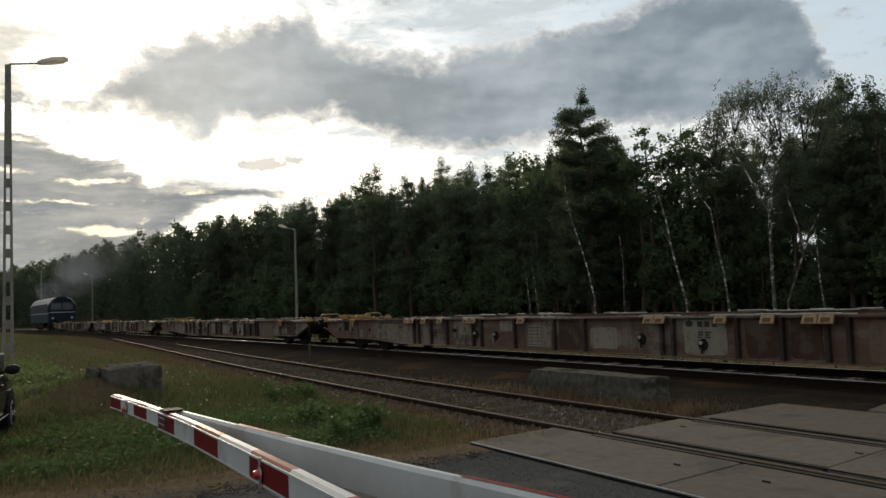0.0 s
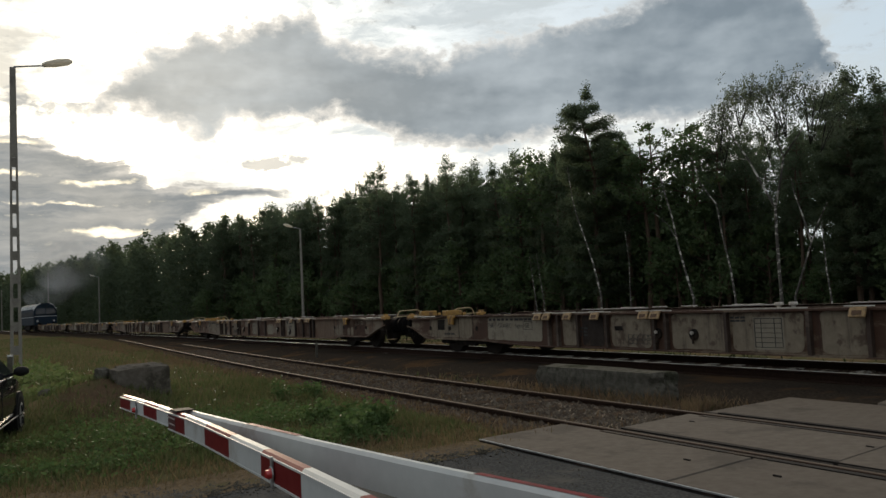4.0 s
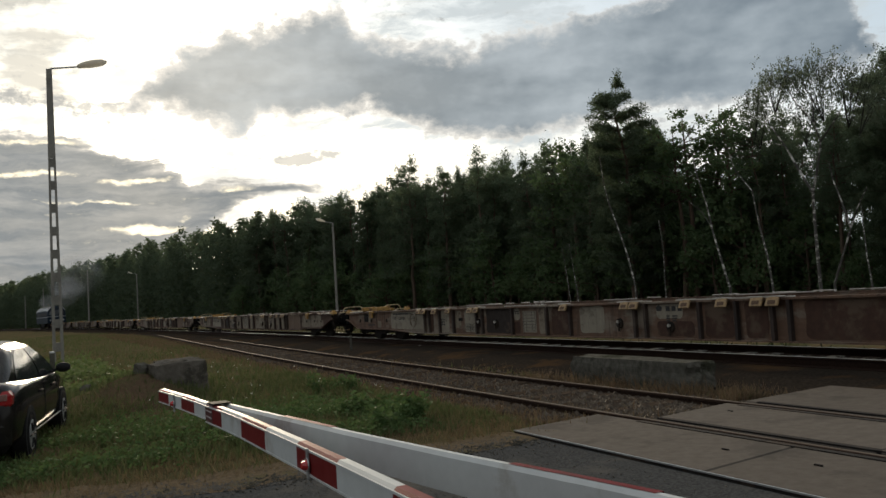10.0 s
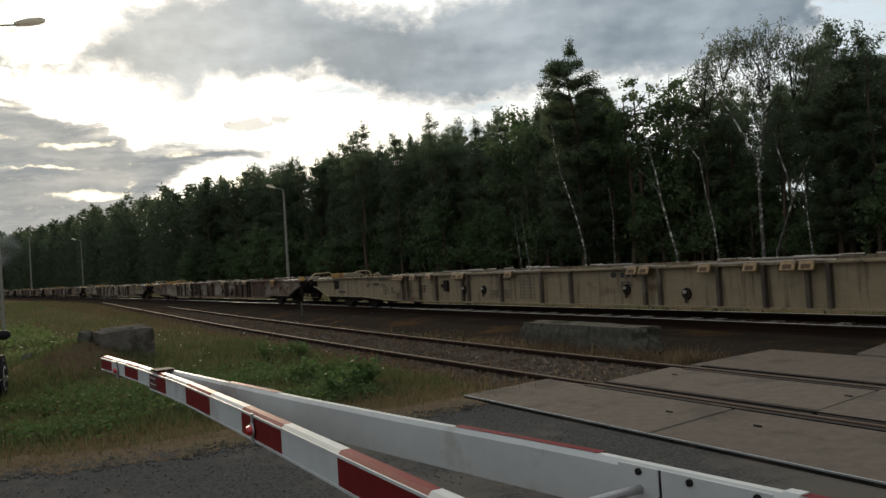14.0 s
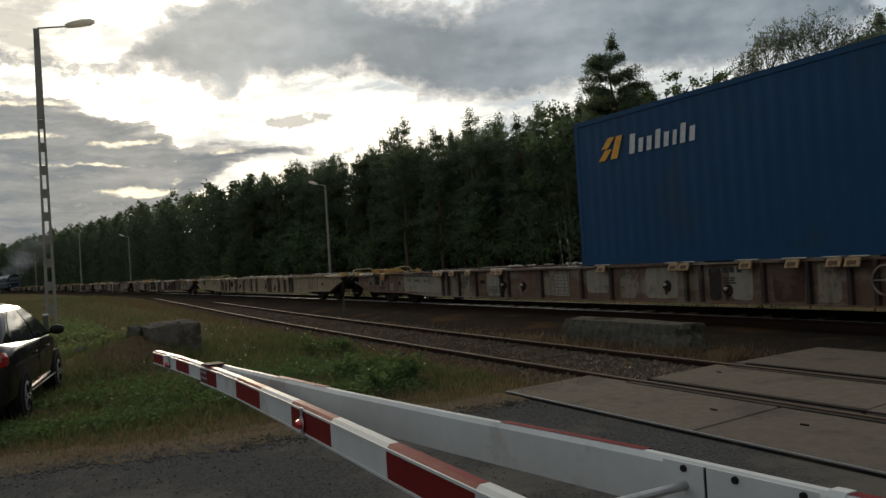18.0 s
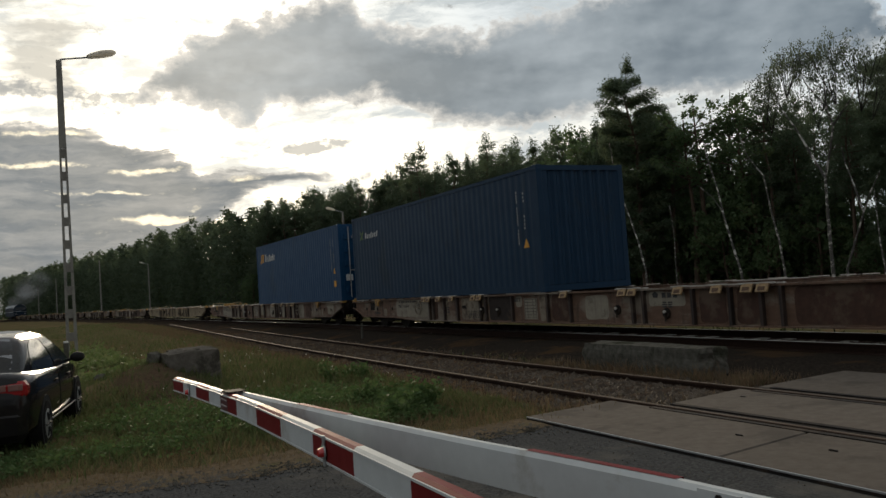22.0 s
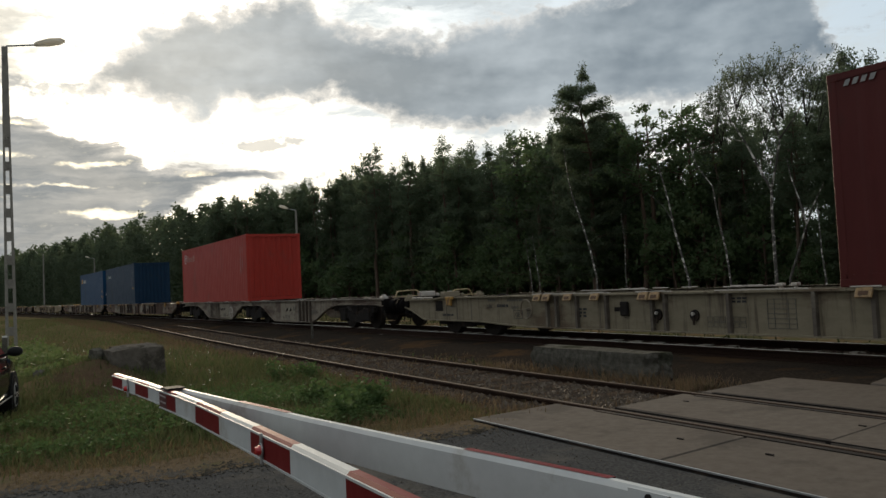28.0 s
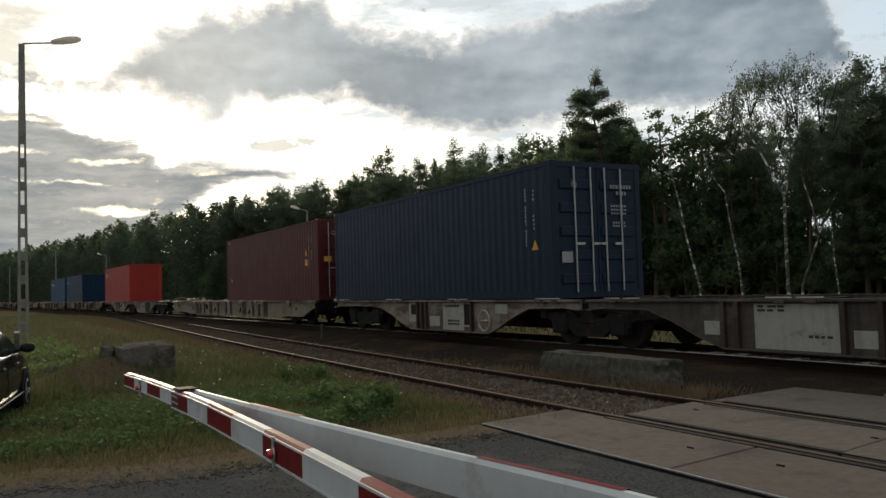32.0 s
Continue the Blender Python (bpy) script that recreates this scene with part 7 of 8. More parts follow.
def build_blocks():
    long_block = tagged(new("concrete_block", rock_mesh("concrete_block", (0.55, 2.7, 0.6), 3.0, OLD_CONCRETE, 0.06, 15, 0.9)), "long weathered mossy concrete block beside the track", "concrete block")
    long_block.matrix_basis = pose(8.5, 10.12, 0.02, 0, 1.5, 0.5)
    big = tagged(new("boulder", rock_mesh("boulder", (0.95, 0.7, 0.86), 8.0, BOULDER_STONE, 0.1, 11, 0.84)), "large grey broken concrete boulder in the grass", "boulder")
    big.matrix_basis = pose(2.36, 15.4, 0.17, 0, -1, 12)
    flat = tagged(new("rubble_slab", rock_mesh("rubble_slab", (0.72, 0.5, 0.2), 5.0, BOULDER_STONE, 0.12, 7, 0.8)), "flat piece of concrete rubble on the boulder", "rubble")
    flat.matrix_basis = pose(2.4, 15.45, 0.53, 3, -2, 14)
    for x, y, s, seed in ((1.8, 15.5, 0.26, 12.0), (0.95, 16.6, 0.24, 15.0)):
        r = tagged(new("rubble_stone", rock_mesh("rubble_stone", (s, s * 0.8, s * 0.9), seed, OLD_CONCRETE, 0.2, 5, 0.5)), "small broken stone in the grass", "stone")
        r.matrix_basis = pose(x, y, ground_z(x, y) + s * 0.25, 0, 0, seed * 40)
    for x, y, h, w, z in ((0.55, 23.0, 0.85, 0.06, None), (8.9, 8.08, 0.28, 0.011, None), (9.0, 24.2, 0.75, 0.03, None)):
        st = thing("marker_post", "short pale concrete marker post beside the track", "marker post", at=pose(x, y, ground_z(x, y) - 0.1), group="marker posts")
        part("shaft", Shape().box(-w, w, -w, w, 0, h, bevel=0.006), OLD_CONCRETE, st)
        if w > 0.05:
            part("painted_head", Shape().box(-w - 0.003, w + 0.003, -w - 0.003, w + 0.003, h - 0.05, h + 0.004, bevel=0.012), WHITE, st, "white painted head")


build_blocks()


# ---- lamp posts ----
HOUSING = material("lamp_housing", (0.78, 0.75, 0.68), 0.5, (0.7, 0.67, 0.6), scale=8, bump=0.05, translucent=0.6)


def lamp_post(x, y, top, side, reach, slots=True, head=True, lean=0.0):
    post = thing("street_lamp" if head else "concrete_pole", "concrete lamp post with slots and a single lamp head" if head else "thin grey concrete pole beside the railway",
                 "street lamp" if head else "pole", at=pose(x, y, ground_z(x, y) - 0.3, 0, lean, 0), group="lamp posts" if head else "poles")
    h = top + 0.3
    wide = lambda z: 0.17 - 0.085 * z / h
    s = Shape()
    if slots:
        foot, solid = 0.0, h * 0.71
        for sgn in (-1, 1):
            a, b = wide(foot), wide(solid)
            s.add([(sgn * (a - 0.095), -0.1, foot), (sgn * a, -0.1, foot), (sgn * a, 0.1, foot), (sgn * (a - 0.095), 0.1, foot),
                   (sgn * (b - 0.06), -0.075, solid), (sgn * b, -0.075, solid), (sgn * b, 0.075, solid), (sgn * (b - 0.06), 0.075, solid)],
                  [(3, 2, 1, 0), (4, 5, 6, 7), (0, 1, 5, 4), (1, 2, 6, 5), (2, 3, 7, 6), (3, 0, 4, 7)])
        a, b = wide(solid), wide(h)
        s.add([(-a, -0.075, solid), (a, -0.075, solid), (a, 0.075, solid), (-a, 0.075, solid), (-b, -0.06, h), (b, -0.06, h), (b, 0.06, h), (-b, 0.06, h)],
              [(3, 2, 1, 0), (4, 5, 6, 7), (0, 1, 5, 4), (1, 2, 6, 5), (2, 3, 7, 6), (3, 0, 4, 7)])
        part("shaft", s, POST_CONCRETE, post)
        z = 0.1
        while z < solid:
            w = wide(z) - 0.05
            part("web", Shape().box(-w, w, -0.05, 0.05, z, z + 0.28), POST_CONCRETE, post)
            z += 0.74
    else:
        s.tube((0, 0, 0), (0, 0, h), 0.13, 0.085, n=10)
        part("shaft", s, POST_CONCRETE, post)
    if head:
        arm = Shape().pipe([(0, 0, h - 0.15), (side * 0.05, 0, h + 0.03), (side * reach * 0.5, 0, h + 0.14), (side * reach * 0.62, 0, h + 0.16)], 0.028)
        part("arm", arm, STEEL, post, "curved steel arm")
        hd = Shape()
        hd.smooth = True
        x0, x1 = reach * 0.52, reach * 1.08
        rings = ((0.0, 0.06, 0.06), (0.1, 0.13, 0.1), (0.45, 0.18, 0.15), (0.85, 0.17, 0.13), (1.0, 0.08, 0.05))
        n = 12
        for f, ry, rz in rings:
            for k in range(n):
                t = 2 * math.pi * k / n
                hd.v.append((side * (x0 + (x1 - x0) * f), ry * math.cos(t), h + 0.16 + f * 0.2 + rz * math.sin(t) * (1.0 if math.sin(t) > 0 else 0.7)))
        hd.f = [(j * n + k, j * n + (k + 1) % n, (j + 1) * n + (k + 1) % n, (j + 1) * n + k) for j in range(len(rings) - 1) for k in range(n)]
        hd.f += [tuple(range(n)), tuple(range(4 * n, 5 * n))]
        part("lamp_head", hd, HOUSING, post, "pale grey lamp head")
    return post


lamp_post(0.87, 28.84, 9.66, 1, 1.62)
lamp_post(23.7, 66.6, 8.4, -1, 1.35, slots=False)
lamp_post(16.7, 145.9, 8.6, -1, 1.3, slots=False)
for px, py, top in ((9.05, 145.0, 9.6), (3.4, 199.0, 9.1), (-0.2, 229.0, 8.4)):
    lamp_post(px, py, top, 1, 1.0, slots=False, head=False)


# ---- parked car ----
CAR_PAINT = material("dark_car_paint", (0.012, 0.011, 0.011), 0.1, (0.01, 0.009, 0.009), (0.02, 0.018, 0.015), scale=2, stain_scale=0.9, bump=0.0, spec=0.2)
CAR_GLASS = material("car_glass", (0.02, 0.024, 0.026), 0.05, (0.024, 0.028, 0.03), scale=1, bump=0, spec=1.0)
CAR_GLASS.node_tree.nodes["Principled BSDF"].inputs["IOR"].default_value = 1.9
TAIL = material("tail_lamp_red", (0.26, 0.012, 0.012), 0.25, (0.3, 0.012, 0.012), scale=14, bump=0.1, spec=0.4)
CLEAR = material("clear_lamp", (0.24, 0.12, 0.1), 0.3, (0.18, 0.09, 0.08), scale=14, bump=0.1, spec=0.4)
TYRE = material("tyre_rubber", (0.014, 0.014, 0.014), 0.95, (0.01, 0.01, 0.01), (0.025, 0.022, 0.018), scale=14, stain_scale=3, bump=0.3, spec=0.05)
TRIM = material("black_plastic", (0.02, 0.02, 0.02), 0.7, (0.015, 0.015, 0.015), scale=14, bump=0.1, spec=0.1)


def build_car():
    car = thing("parked_car", "dark saloon car parked on the grass beside the road", "car")
    # stations from tail to nose: place, half width, foot, shoulder, top
    st = [(-2.12, 0.70, 0.36, 0.66, 0.70), (-2.08, 0.78, 0.30, 0.80, 0.93), (-1.9, 0.82, 0.26, 0.86, 0.985), (-1.5, 0.838, 0.24, 0.88, 0.985), (-0.9, 0.842, 0.22, 0.89, 0.95),
          (0.0, 0.842, 0.22, 0.875, 0.93), (0.8, 0.838, 0.22, 0.85, 0.92), (1.2, 0.83, 0.24, 0.80, 0.90), (1.7, 0.80, 0.25, 0.70, 0.80), (2.0, 0.72, 0.28, 0.60, 0.68), (2.1, 0.60, 0.34, 0.52, 0.56)]
    s = Shape()
    s.smooth = True
    for y, w, lo, sh, top in st:
        half = [(0, lo), (w * 0.88, lo), (w * 0.985, lo + 0.1), (w, (lo + sh) / 2), (w * 0.985, sh), (w * 0.9, sh + (top - sh) * 0.7), (w * 0.72, top), (0, top + 0.012)]
        s.v += [(x, y, z) for x, z in half] + [(-x, y, z) for x, z in half[-2:0:-1]]
    n = 14
    s.f = [(j * n + k, j * n + (k + 1) % n, (j + 1) * n + (k + 1) % n, (j + 1) * n + k) for j in range(len(st) - 1) for k in range(n)]
    s.f += [tuple(range(n - 1, -1, -1)), tuple(range((len(st) - 1) * n, len(st) * n))]
    body = part("body", s, CAR_PAINT, car)
    # cabin: sides lean inwards on one plane, the roof is crowned
    prof_y = [-1.66, -1.34, -1.02, -0.62, -0.1, 0.25, 0.62, 1.04]
    prof_z = [0.935, 1.15, 1.325, 1.368, 1.385, 1.355, 1.16, 0.90]
    edge_z = lambda y: float(np.interp(y, prof_y, prof_z))
    lean = lambda z: 0.785 - 0.17 * (z - 0.88) - 0.68 * max(0.0, z - 0.88) ** 2
    taper = lambda y: 1 - 0.06 * max(0.0, -0.1 - y) ** 2
    c = Shape()
    c.smooth = True
    for y in np.linspace(prof_y[0], prof_y[-1], 25):
        z = edge_z(y)
        side = [0.86 + max(0.0, z - 0.03 - 0.86) * k / 5 for k in range(6)]
        half = [(lean(h), h) for h in side] + [(lean(z) - 0.03, z + 0.005), (lean(z) - 0.12, z + 0.03), (0.25, z + 0.045), (0, z + 0.048)]
        c.v += [(x * taper(y), y, z) for x, z in half] + [(-x * taper(y), y, z) for x, z in half[-2::-1]]
    n = 19
    c.f = [(j * n + k, j * n + k + 1, (j + 1) * n + k + 1, (j + 1) * n + k) for j in range(24) for k in range(n - 1)]
    part("roof", c, CAR_PAINT, car, "dark roof and pillars")

    def glass_strip(y0, y1, inset, name, label):
        """A pane that follows the crown of the roof line."""
        p = Shape()
        p.smooth = True
        for y in np.linspace(y0, y1, 6):
            z = edge_z(y)
            w = (lean(z) - inset) * taper(y)
            p.v += [(x, y, z + 0.030 + 0.024 * (1 - abs(x) / w)) for x in (-w, -w / 2, 0, w / 2, w)]
        p.f = [(j * 5 + k, j * 5 + k + 1, j * 5 + k + 6, j * 5 + k + 5) for j in range(5) for k in range(4)]
        return part(name, p, CAR_GLASS, car, label)
    glass_strip(-1.6, -1.04, 0.12, "rear_window", "dark rear window")
    glass_strip(0.3, 1.0, 0.11, "windscreen", "dark windscreen")

    def pane(y0, y1, head, sgn):
        """A side window that bows with the flank of the cabin, under a head line."""
        p = Shape()
        p.smooth = True
        for y in np.linspace(y0, y1, 9):
            top = float(np.interp(y, [h[0] for h in head], [h[1] for h in head]))
            p.v += [(sgn * (lean(z) * taper(y) + 0.006), y, z) for z in (0.9 + (top - 0.9) * k / 6 for k in range(7))]
        p.f = [(a * 7 + b, a * 7 + b + 1, a * 7 + b + 8, a * 7 + b + 7) for a in range(8) for b in range(6)]
        return part("side_window", p, CAR_GLASS, car, "dark side window that mirrors the sky")
    for sgn in (-1, 1):
        x = lambda v: sgn * v
        pane(-1.27, -0.26, [(-1.27, 1.0), (-1.12, 1.14), (-0.94, 1.245), (-0.66, 1.31), (-0.26, 1.325)], sgn)
        pane(-0.2, 0.92, [(-0.2, 1.328), (0.24, 1.295), (0.6, 1.1), (0.92, 0.905)], sgn)
        part("belt_strip", Shape().box(min(x(0.775), x(0.792)), max(x(0.775), x(0.792)), -1.28, 0.92, 0.874, 0.888), STEEL, car, "bright window strip")
        for y in (-1.25, 1.27):
            arch = Shape().tube((x(0.70), y, 0.31), (x(0.843), y, 0.31), 0.335, n=28)
            part("wheel_arch", arch, TRIM, car)
            tyre = Shape().tube((x(0.66), y, 0.295), (x(0.838), y, 0.295), 0.295, n=28).tube((x(0.838), y, 0.295), (x(0.85), y, 0.295), 0.285, 0.26, n=28)
            w = part("wheel", tyre, TYRE, car)
            rim = Shape().tube((x(0.848), y, 0.295), (x(0.855), y, 0.295), 0.185, 0.17, n=24)
            part("rim", rim, STEEL, w, "pale steel wheel rim")
            spokes = Shape()
            for k in range(6):
                t = math.pi * k / 3
                spokes.tube((x(0.857), y + 0.05 * math.cos(t), 0.295 + 0.05 * math.sin(t)), (x(0.857), y + 0.16 * math.cos(t), 0.295 + 0.16 * math.sin(t)), 0.014, n=4)
            part("rim_slot", spokes, TRIM, w)
        tl = Shape().box(min(x(0.42), x(0.80)), max(x(0.42), x(0.80)), -2.105, -1.88, 0.7, 0.895, bevel=0.05)
        lamp = part("tail_lamp", tl, TAIL, car, "red tail lamp")
        for c0, c1 in ((0.45, 0.6), (0.62, 0.765)):
            part("clear_strip", Shape().box(min(x(c0), x(c1)), max(x(c0), x(c1)), -2.115, -2.102, 0.795, 0.865, bevel=0.006), CLEAR, lamp, "pale reversing lens")
        m = Shape().tube((x(0.78), 0.72, 0.92), (x(0.90), 0.72, 0.95), 0.022, n=6)
        o = len(m.v)
        for j in range(1, 8):
            t = math.pi * j / 8
            for k in range(12):
                u = 2 * math.pi * k / 12
                m.v.append((x(0.93) - 0.1 * math.cos(t), 0.71 + 0.06 * math.sin(t) * math.cos(u), 0.965 + 0.072 * math.sin(t) * math.sin(u)))
        m.f += [(o + j * 12 + k, o + j * 12 + (k + 1) % 12, o + j * 12 + 12 + (k + 1) % 12, o + j * 12 + 12 + k) for j in range(6) for k in range(12)]
        m.f += [tuple(o + k for k in range(12)), tuple(o + 72 + k for k in range(12))]
        m.smooth = True
        part("wing_mirror", m, TRIM, car, "black wing mirror")
        for y in (-0.42, 0.55):
            part("door_handle", Shape().box(min(x(0.835), x(0.858)), max(x(0.835), x(0.858)), y - 0.19, y - 0.03, 0.745, 0.775, bevel=0.008), TRIM, car)
        for y in (-0.24, 0.86):
            part("door_gap", Shape().box(min(x(0.838), x(0.845)), max(x(0.838), x(0.845)), y, y + 0.008, 0.34, 0.87), TRIM, car)
        part("side_strip", Shape().box(min(x(0.84), x(0.855)), max(x(0.84), x(0.855)), -0.95, 0.95, 0.306, 0.319), STEEL, car, "bright sill strip")
    part("bumper", Shape().box(-0.79, 0.79, -2.135, -1.95, 0.22, 0.60, bevel=0.09), CAR_PAINT, car)
    part("bumper", Shape().box(-0.7, 0.7, 1.98, 2.16, 0.32, 0.52, bevel=0.05), CAR_PAINT, car)
    part("number_plate", Shape().box(-0.26, 0.26, -2.2, -2.188, 0.6, 0.71), PALE_BAR, car, "blank pale plate")
    heading = pose(0, 0, 0, 0, 0, -9.5)
    rear = Vector((0.0, 10.42, 0))
    centre = rear - heading.to_3x3() @ Vector((0.80, -1.25, 0))
    car.matrix_basis = pose(centre.x, centre.y, -0.07, 0, 0, -9.5)
    car.scale = (0.97, 1.0, 0.93)


build_car()


# ---- grass, weeds and stones ----
def blade_material(name, a, b, c, translucent=0.3):
    m = material(name, a, 0.7, b, scale=0.8, bump=0, translucent=translucent, spec=0.08)
    tree = m.node_tree
    geo = tree.nodes.new("ShaderNodeNewGeometry")
    ramp = tree.nodes.new("ShaderNodeValToRGB")
    ramp.color_ramp.elements[0].color, ramp.color_ramp.elements[1].color = (*a, 1), (*c, 1)
    mid = ramp.color_ramp.elements.new(0.55)
    mid.color = (*b, 1)
    tree.links.new(geo.outputs["Random Per Island"], ramp.inputs[0])
    for n in tree.nodes:
        if n.type in ("BSDF_PRINCIPLED", "BSDF_TRANSLUCENT"):
            tree.links.new(ramp.outputs[0], n.inputs[0])
    return m


GRASS = blade_material("green_grass", (0.07, 0.098, 0.034), (0.1, 0.12, 0.048), (0.145, 0.132, 0.068))
DRY = blade_material("dry_grass", (0.15, 0.112, 0.062), (0.19, 0.142, 0.08), (0.12, 0.102, 0.052))
RUSSET = blade_material("russet_grass", (0.13, 0.088, 0.055), (0.17, 0.122, 0.077), (0.11, 0.095, 0.052))
WEED = blade_material("weed_leaves", (0.06, 0.105, 0.036), (0.08, 0.13, 0.046), (0.11, 0.15, 0.064), 0.35)


# darker copy of the green grass, with the shade behind the train in its colour
SHADE_GRASS = blade_material("shade_darkened_grass", (0.026, 0.04, 0.015), (0.035, 0.046, 0.019), (0.045, 0.046, 0.024))
PALE_WEED = blade_material("pale_weed_leaves", (0.10, 0.15, 0.05), (0.13, 0.17, 0.065), (0.16, 0.18, 0.08), 0.35)


def blades(name, label, points, rng, height, width, mat):
    n = len(points)
    h = height * rng.uniform(0.45, 1.3, (n, 1))
    a = rng.uniform(0, 2 * math.pi, n)
    side = np.stack([np.cos(a), np.sin(a), np.zeros(n)], 1) * width * 0.5
    lean = rng.normal(0, 0.35, (n, 3))
    lean[:, 2] = 1.0
    mid = points + lean * h * 0.55
    top = points + lean * h + rng.normal(0, 0.12, (n, 3)) * h
    v = np.stack([points - side, points + side, mid + side * 0.7, top, mid - side * 0.7], 1).reshape(-1, 3)
    me = bpy.data.meshes.new(name)
    me.from_pydata(v.tolist(), [], [(5 * i, 5 * i + 1, 5 * i + 2, 5 * i + 3, 5 * i + 4) for i in range(n)])
    me.materials.append(mat)
    tagged(new(name, me), label, "grass", kind="stuff")


def scatter(rng, n, x0, x1, y0, y1, keep):
    pts = []
    while len(pts) < n:
        x, y = rng.uniform(x0, x1), y0 + (y1 - y0) * rng.uniform() ** 1.5
        if keep(x, y) > rng.uniform():
            pts.append((x, y, ground_z(x, y) - 0.01))
    return np.array(pts)


def patch(x, y, k):
    return 0.5 + 0.9 * noise.noise((x * k, y * k, 7.0))


def build_grass():
    rng = np.random.default_rng(5)
    clear = lambda x, y: y > road_edge(min(x, 4.4)) + 0.35 and not (abs(x - 2.4) < 0.5 and abs(y - 15.6) < 0.5)
    off = lambda x, y: min(abs(x - near_x(y)), abs(x - main_x(y)))
    track_side = lambda x, y: 1.0 if clear(x, y) and off(x, y) > 1.35 else 0.0
    bare = lambda x, y: math.exp(-((x - 1.6) / 0.7) ** 2 - ((y - 14.4) / 1.5) ** 2)
    blades("lush_grass", "lush green grass on the verge", scatter(rng, 60000, -6, 5.3, 7.5, 18, lambda x, y: track_side(x, y) * max(0, patch(x, y, 0.7)) * (1 - 0.55 * bare(x, y)) * min(1, max(0.02, (y - 8.1) / 1.0))), rng, 0.12, 0.011, GRASS)
    blades("meadow_grass", "tall meadow grass going to seed", scatter(rng, 34000, -16, 8.5, 13, 90, lambda x, y: track_side(x, y) * max(0, patch(x, y, 0.35))), rng, 0.17, 0.024, GRASS)
    blades("dry_grass", "dry straw-coloured grass", scatter(rng, 17000, -8, 10, 7.3, 40, lambda x, y: (track_side(x, y) if x < 5.3 else float(y > 7.5 and abs(x - main_x(y)) > 2.6) * (0.2 if y < 9 else 0.6)) * max(0, patch(x + 9, y, 0.5))), rng, 0.11, 0.014, DRY)
    blades("trackside_grass", "dry brown grass between the tracks", scatter(rng, 20000, 5.2, 20, 7.3, 80, lambda x, y: float(main_x(y) - x > 2.3 and not 0.66 < abs(x - near_x(y)) < 0.86) * (0.3 if abs(x - near_x(y)) < 0.86 else 1.0) * max(0, patch(x, y, 0.6))), rng, 0.15, 0.02, RUSSET)
    blades("verge_grass", "sparse dry grass on the earth verge", scatter(rng, 26000, -9, 5.0, 7.0, 9.6, lambda x, y: float(y > road_edge(min(x, 4.4)) + 0.02) * max(0, patch(x + 4, y, 1.1)) * (0.35 + 0.65 * min(1, max(0, y - 7.4)))), rng, 0.055, 0.009, DRY)
    blades("tall_dry_grass", "tufts of tall dry grass round the concrete block", scatter(rng, 2600, 7.75, 8.35, 7.5, 12.6, lambda x, y: max(0.1, patch(x + 2, y, 1.4))), rng, 0.24, 0.012, RUSSET)
    blades("far_side_grass", "green grass beyond the main track, darkened for shade", scatter(rng, 12000, 13.6, 26, 3, 70, lambda x, y: float(x - main_x(y) > 2.4) * max(0.1, patch(x, y, 0.4))), rng, 0.2, 0.03, SHADE_GRASS)
    pts = scatter(rng, 5200, -3.5, 2.0, 16.5, 34, lambda x, y: track_side(x, y) * max(0, 1.6 * noise.noise((x * 0.5, y * 0.28, 3.0)) + 0.25))
    pts[:, 2] += rng.uniform(0.03, 0.22, len(pts))
    tagged(new("meadow_weeds", leaf_mesh("meadow_weeds", pts, rng, 0.11, 3, PALE_WEED, narrow=0.6)), "patches of pale green meadow weeds", "weeds", kind="stuff")
    # low broad-leaved weeds
    pts = scatter(rng, 12000, -5, 4.2, 7.8, 12.8, lambda x, y: track_side(x, y) * min(1, max(0, 2.4 * patch(x + 3, y + 2, 0.8) - 0.5)) * (1 - 0.8 * bare(x, y + 0.8)) * min(1, max(0, (y - 8.2) / 0.7)))
    pts[:, 2] += rng.uniform(0.02, 0.13, len(pts))
    tagged(new("low_weeds", leaf_mesh("low_weeds", pts, rng, 0.05, 3, WEED, narrow=0.5)), "low broad-leaved green weeds in the grass", "weeds", kind="stuff")
    rnd = random.Random(6)
    for k in range(9):
        x, y = (rnd.uniform(3.5, 4.4), rnd.uniform(8.8, 11.0)) if k < 7 else (rnd.uniform(4.3, 5.2), rnd.uniform(11, 14))
        weed = thing("weed_clump", "leafy green weed clump beside the siding", "weed", at=pose(x, y, ground_z(x, y)), group="weed clumps")
        r = np.random.default_rng(100 + k)
        h = rnd.uniform(0.2, 0.36)
        stems = Shape()
        cs = []
        for j in range(7):
            tip = (r.normal(0, 0.16), r.normal(0, 0.16), h * r.uniform(0.6, 1.1))
            stems.tube((0, 0, -0.03), tip, 0.006, 0.003, n=4, caps=False)
            cs.append(np.array(tip) * r.uniform(0.25, 1, (9, 1)))
        tagged(part("stalk", stems, WEED, weed), kind="stuff")
        part("foliage", leaf_mesh("foliage", np.concatenate(cs), r, 0.075, 4, WEED, narrow=0.5), None, weed, "pointed green leaves")
    fl = scatter(rng, 46, 1.5, 5.6, 12, 26, lambda x, y: track_side(x, y))
    fl[:, 2] += rng.uniform(0.12, 0.4, len(fl))
    white = material("white_petals", (0.7, 0.7, 0.62), 0.7, scale=9, bump=0, translucent=0.3)
    tagged(new("white_flowers", leaf_mesh("white_flowers", fl, rng, 0.022, 3, white, narrow=0.9)), "scattered small white wild flowers", "flowers", kind="stuff")


build_grass()


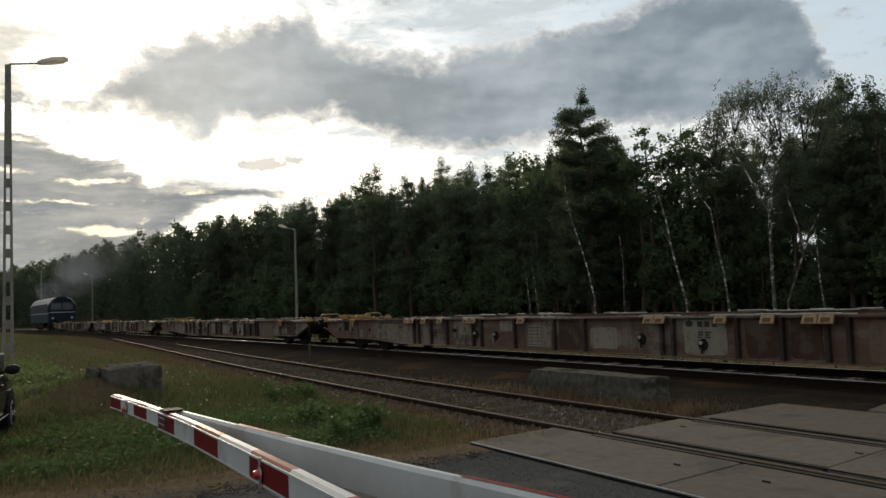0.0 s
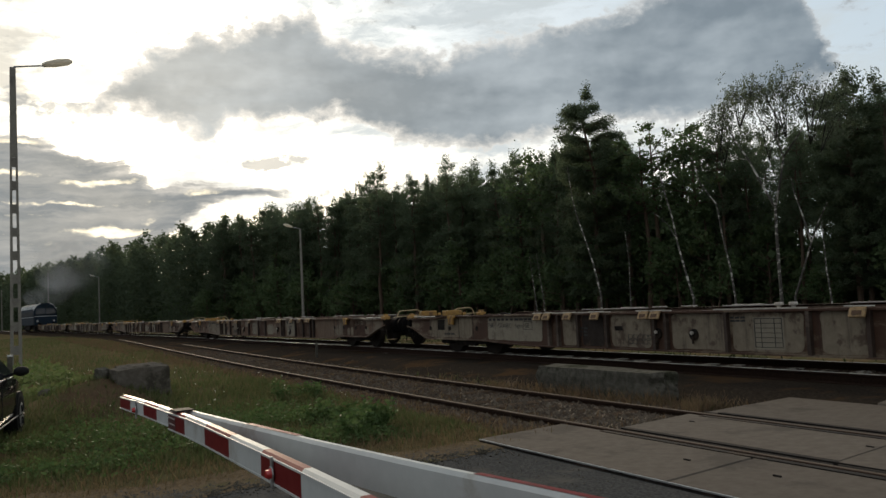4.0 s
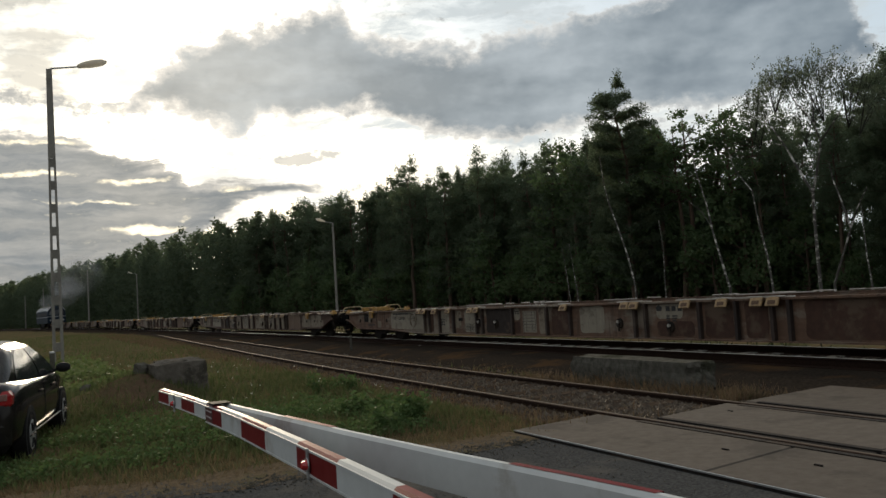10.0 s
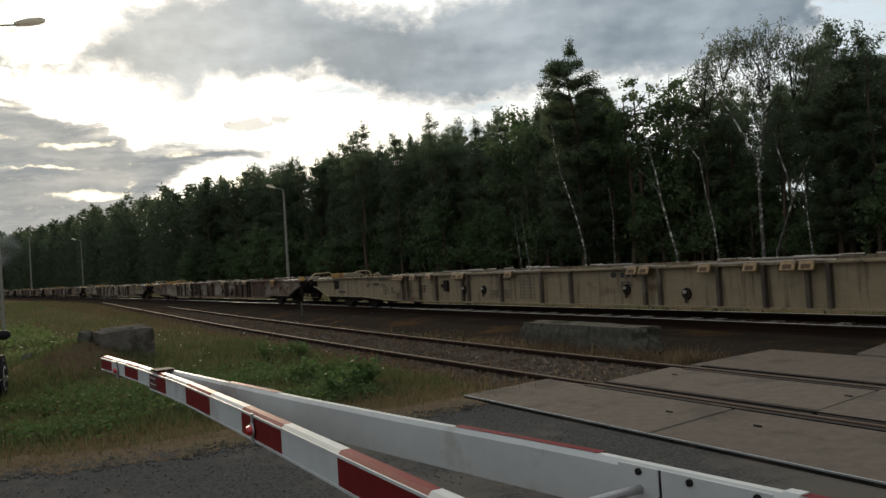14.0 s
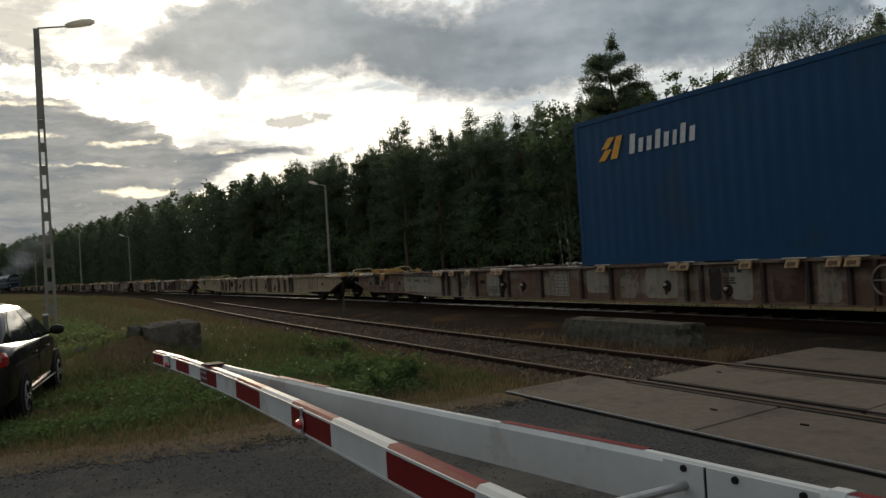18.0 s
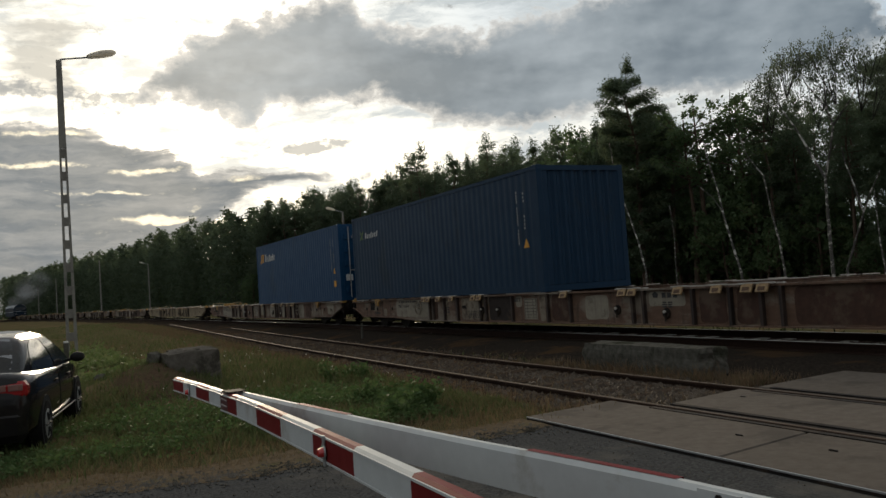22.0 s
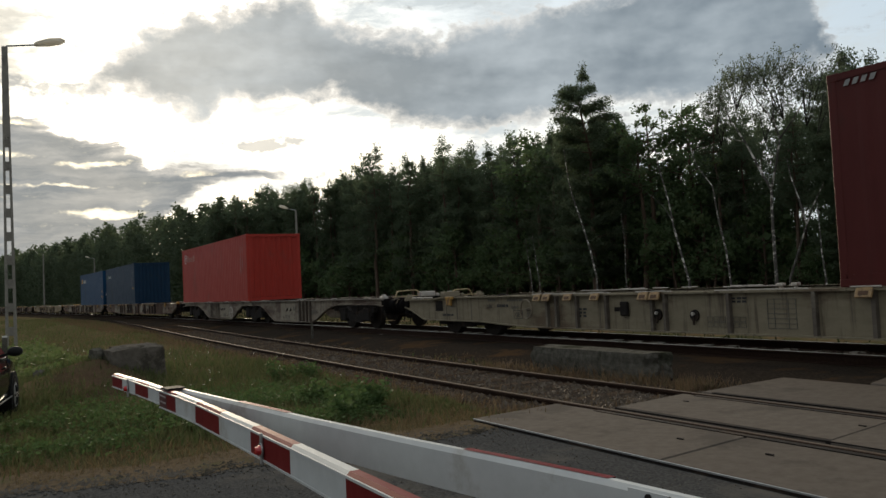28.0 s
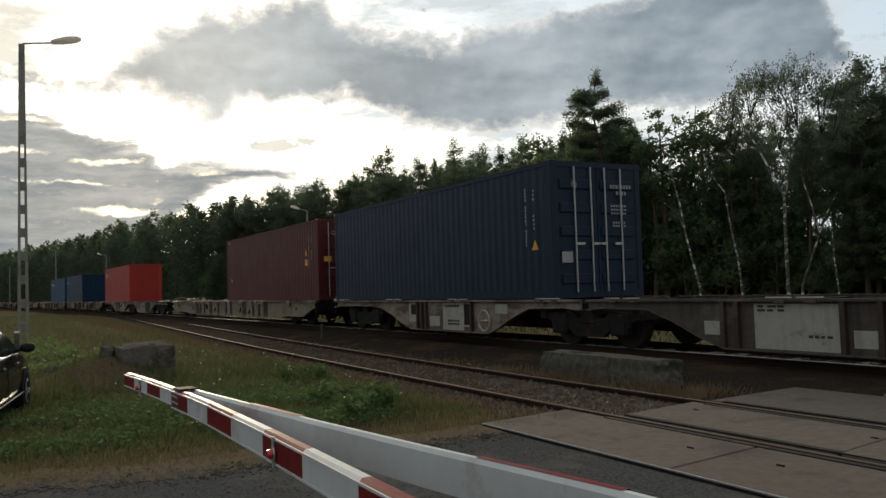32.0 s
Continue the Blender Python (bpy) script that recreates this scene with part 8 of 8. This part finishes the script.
LOOSE_STONE = blade_material("loose_stone", (0.045, 0.034, 0.025), (0.075, 0.058, 0.043), (0.115, 0.096, 0.076), 0.0)


def build_stones():
    rng = np.random.default_rng(8)
    base = np.array([(1, 0, 0), (-1, 0, 0), (0, 1, 0), (0, -1, 0), (0, 0, 1), (0, 0, -1)], float)
    faces = [(0, 2, 4), (2, 1, 4), (1, 3, 4), (3, 0, 4), (2, 0, 5), (1, 2, 5), (3, 1, 5), (0, 3, 5)]
    n = 15000
    y = 7.1 + 30 * rng.uniform(0, 1, n) ** 2.6
    which = rng.uniform(0, 1, n) < 0.85
    x = np.where(which, np.array([near_x(v) for v in y]) + rng.normal(0, 0.85, n), np.array([main_x(v) for v in y]) + rng.uniform(-0.7, 0.7, n))
    z = np.where(which, -0.085, RAIL_Z - 0.14)
    z = z - np.where(~which, np.maximum(0, np.abs(x - 11.37) - 1.75) * 0.235, np.maximum(0, np.abs(x - np.array([near_x(v) for v in y])) - 1.3) * 0.1)
    size = rng.uniform(0.016, 0.05, (n, 1, 1)) * np.where(rng.uniform(0, 1, (n, 1, 1)) < 0.06, 1.6, 1.0)
    v = base[None] * size * rng.uniform(0.6, 1.3, (n, 6, 1)) * np.array([1, 1, 0.7]) + np.stack([x, y, z], 1)[:, None]
    me = bpy.data.meshes.new("ballast_stones")
    me.from_pydata(v.reshape(-1, 3).tolist(), [], [tuple(6 * i + k for k in f) for i in range(n) for f in faces])
    me.materials.append(LOOSE_STONE)
    tagged(new("ballast_stones", me), "loose brown-grey ballast stones along the tracks", "stones", kind="stuff")


build_stones()


def build_grit():
    rng = np.random.default_rng(18)
    base = np.array([(1, 0, 0), (-1, 0, 0), (0, 1, 0), (0, -1, 0), (0, 0, 1), (0, 0, -1)], float)
    faces = [(0, 2, 4), (2, 1, 4), (1, 3, 4), (3, 0, 4), (2, 0, 5), (1, 2, 5), (3, 1, 5), (0, 3, 5)]
    n = 9000
    x = rng.uniform(-7, 4.5, n)
    edge = np.array([road_edge(min(v, 4.4)) for v in x])
    near = rng.uniform(0, 1, n) < 0.6
    y = np.where(near, edge + rng.normal(-0.02, 0.16, n), edge - rng.uniform(0, 1, n) ** 1.5 * 3.2)
    size = np.where(near, rng.uniform(0.006, 0.022, n), rng.uniform(0.004, 0.011, n))[:, None, None]
    v = base[None] * size * rng.uniform(0.6, 1.3, (n, 6, 1)) * np.array([1, 1, 0.7]) + np.stack([x, y, np.full(n, -0.024)], 1)[:, None]
    me = bpy.data.meshes.new("road_grit")
    me.from_pydata(v.reshape(-1, 3).tolist(), [], [tuple(6 * i + k for k in f) for i in range(n) for f in faces])
    me.materials.append(BOULDER_STONE)
    tagged(new("road_grit", me), "loose grit along the ragged asphalt edge", "grit", kind="stuff")


build_grit()



# ---- exhaust over the locomotive ----
def build_smoke():
    m = bpy.data.materials.new("thin_exhaust_smoke")
    m.use_nodes = True
    tree = m.node_tree
    bsdf = tree.nodes["Principled BSDF"]
    bsdf.inputs["Base Color"].default_value, bsdf.inputs["Roughness"].default_value = (0.55, 0.55, 0.56, 1), 1.0
    n = noise_node(tree, tree.nodes.new("ShaderNodeTexCoord").outputs["Object"], 0.8, 5.0, 0.6)
    # a puff thins out away from the middle line along which it drifts
    split = tree.nodes.new("ShaderNodeSeparateXYZ")
    tree.links.new(n.inputs["Vector"].links[0].from_socket, split.inputs[0])
    r2 = math_node(tree, "ADD", math_node(tree, "POWER", split.outputs[0], 2.0), math_node(tree, "POWER", split.outputs[2], 2.0))
    thin = smooth_range(tree, r2, 0.85, 0.0)
    dense = smooth_range(tree, n.outputs[0], 0.25, 0.75, 0.04, 0.3)
    tree.links.new(math_node(tree, "MULTIPLY", thin, dense), bsdf.inputs["Alpha"])
    smoke = thing("smoke_plume", "thin grey exhaust smoke drifting over the locomotive", "smoke")
    rnd = random.Random(3)
    bm = bmesh.new()
    bmesh.ops.create_icosphere(bm, subdivisions=3, radius=1)
    for v in bm.verts:
        v.co *= 1 + 0.35 * noise.noise(v.co * 1.4) + 0.12 * noise.noise(v.co * 4)
    me = bpy.data.meshes.new("smoke_puff")
    bm.to_mesh(me)
    bm.free()
    me.materials.append(m)
    me.polygons.foreach_set("use_smooth", [True] * len(me.polygons))
    for k in range(3):
        p = part("smoke_puff", me, None, smoke)
        f = k / 2
        r = 1.5 + 2.6 * f
        p.matrix_basis = pose(rnd.uniform(-1, 1) + 2.5 * f, -1 - 14 * f + rnd.uniform(-1, 1), 5.0 + 3.2 * f ** 0.7 + rnd.uniform(-0.5, 0.5), 0, rnd.uniform(0, 360), 0) @ Matrix.Diagonal((r * 1.3, r * 1.6, r * 1.1, 1))
    TRAIN.append((smoke, 115.0, 5.0, 0.0))


build_smoke()


# ---- the train runs off along the main line ----
def motions():
    times = [k * 1.0 for k in range(33)]
    for ob, u, reach, offset in TRAIN:
        rows = []
        for t in times:
            m = on_track(u + travelled(t), reach)
            if offset is not None:
                m = m @ Matrix.Translation((0, offset, 0.945 if offset else 0.0))
            rows.append((t, m))
        walk(ob, rows)
    # the wheels roll: in short even steps
    turns = [(k / 15, -math.degrees(travelled(k / 15) / 0.46)) for k in range(481)]
    for w in WHEELS:
        x, y, z = w.location
        walk(w, [(t, pose(x, y, z, a, 0, 0)) for t, a in turns])


motions()
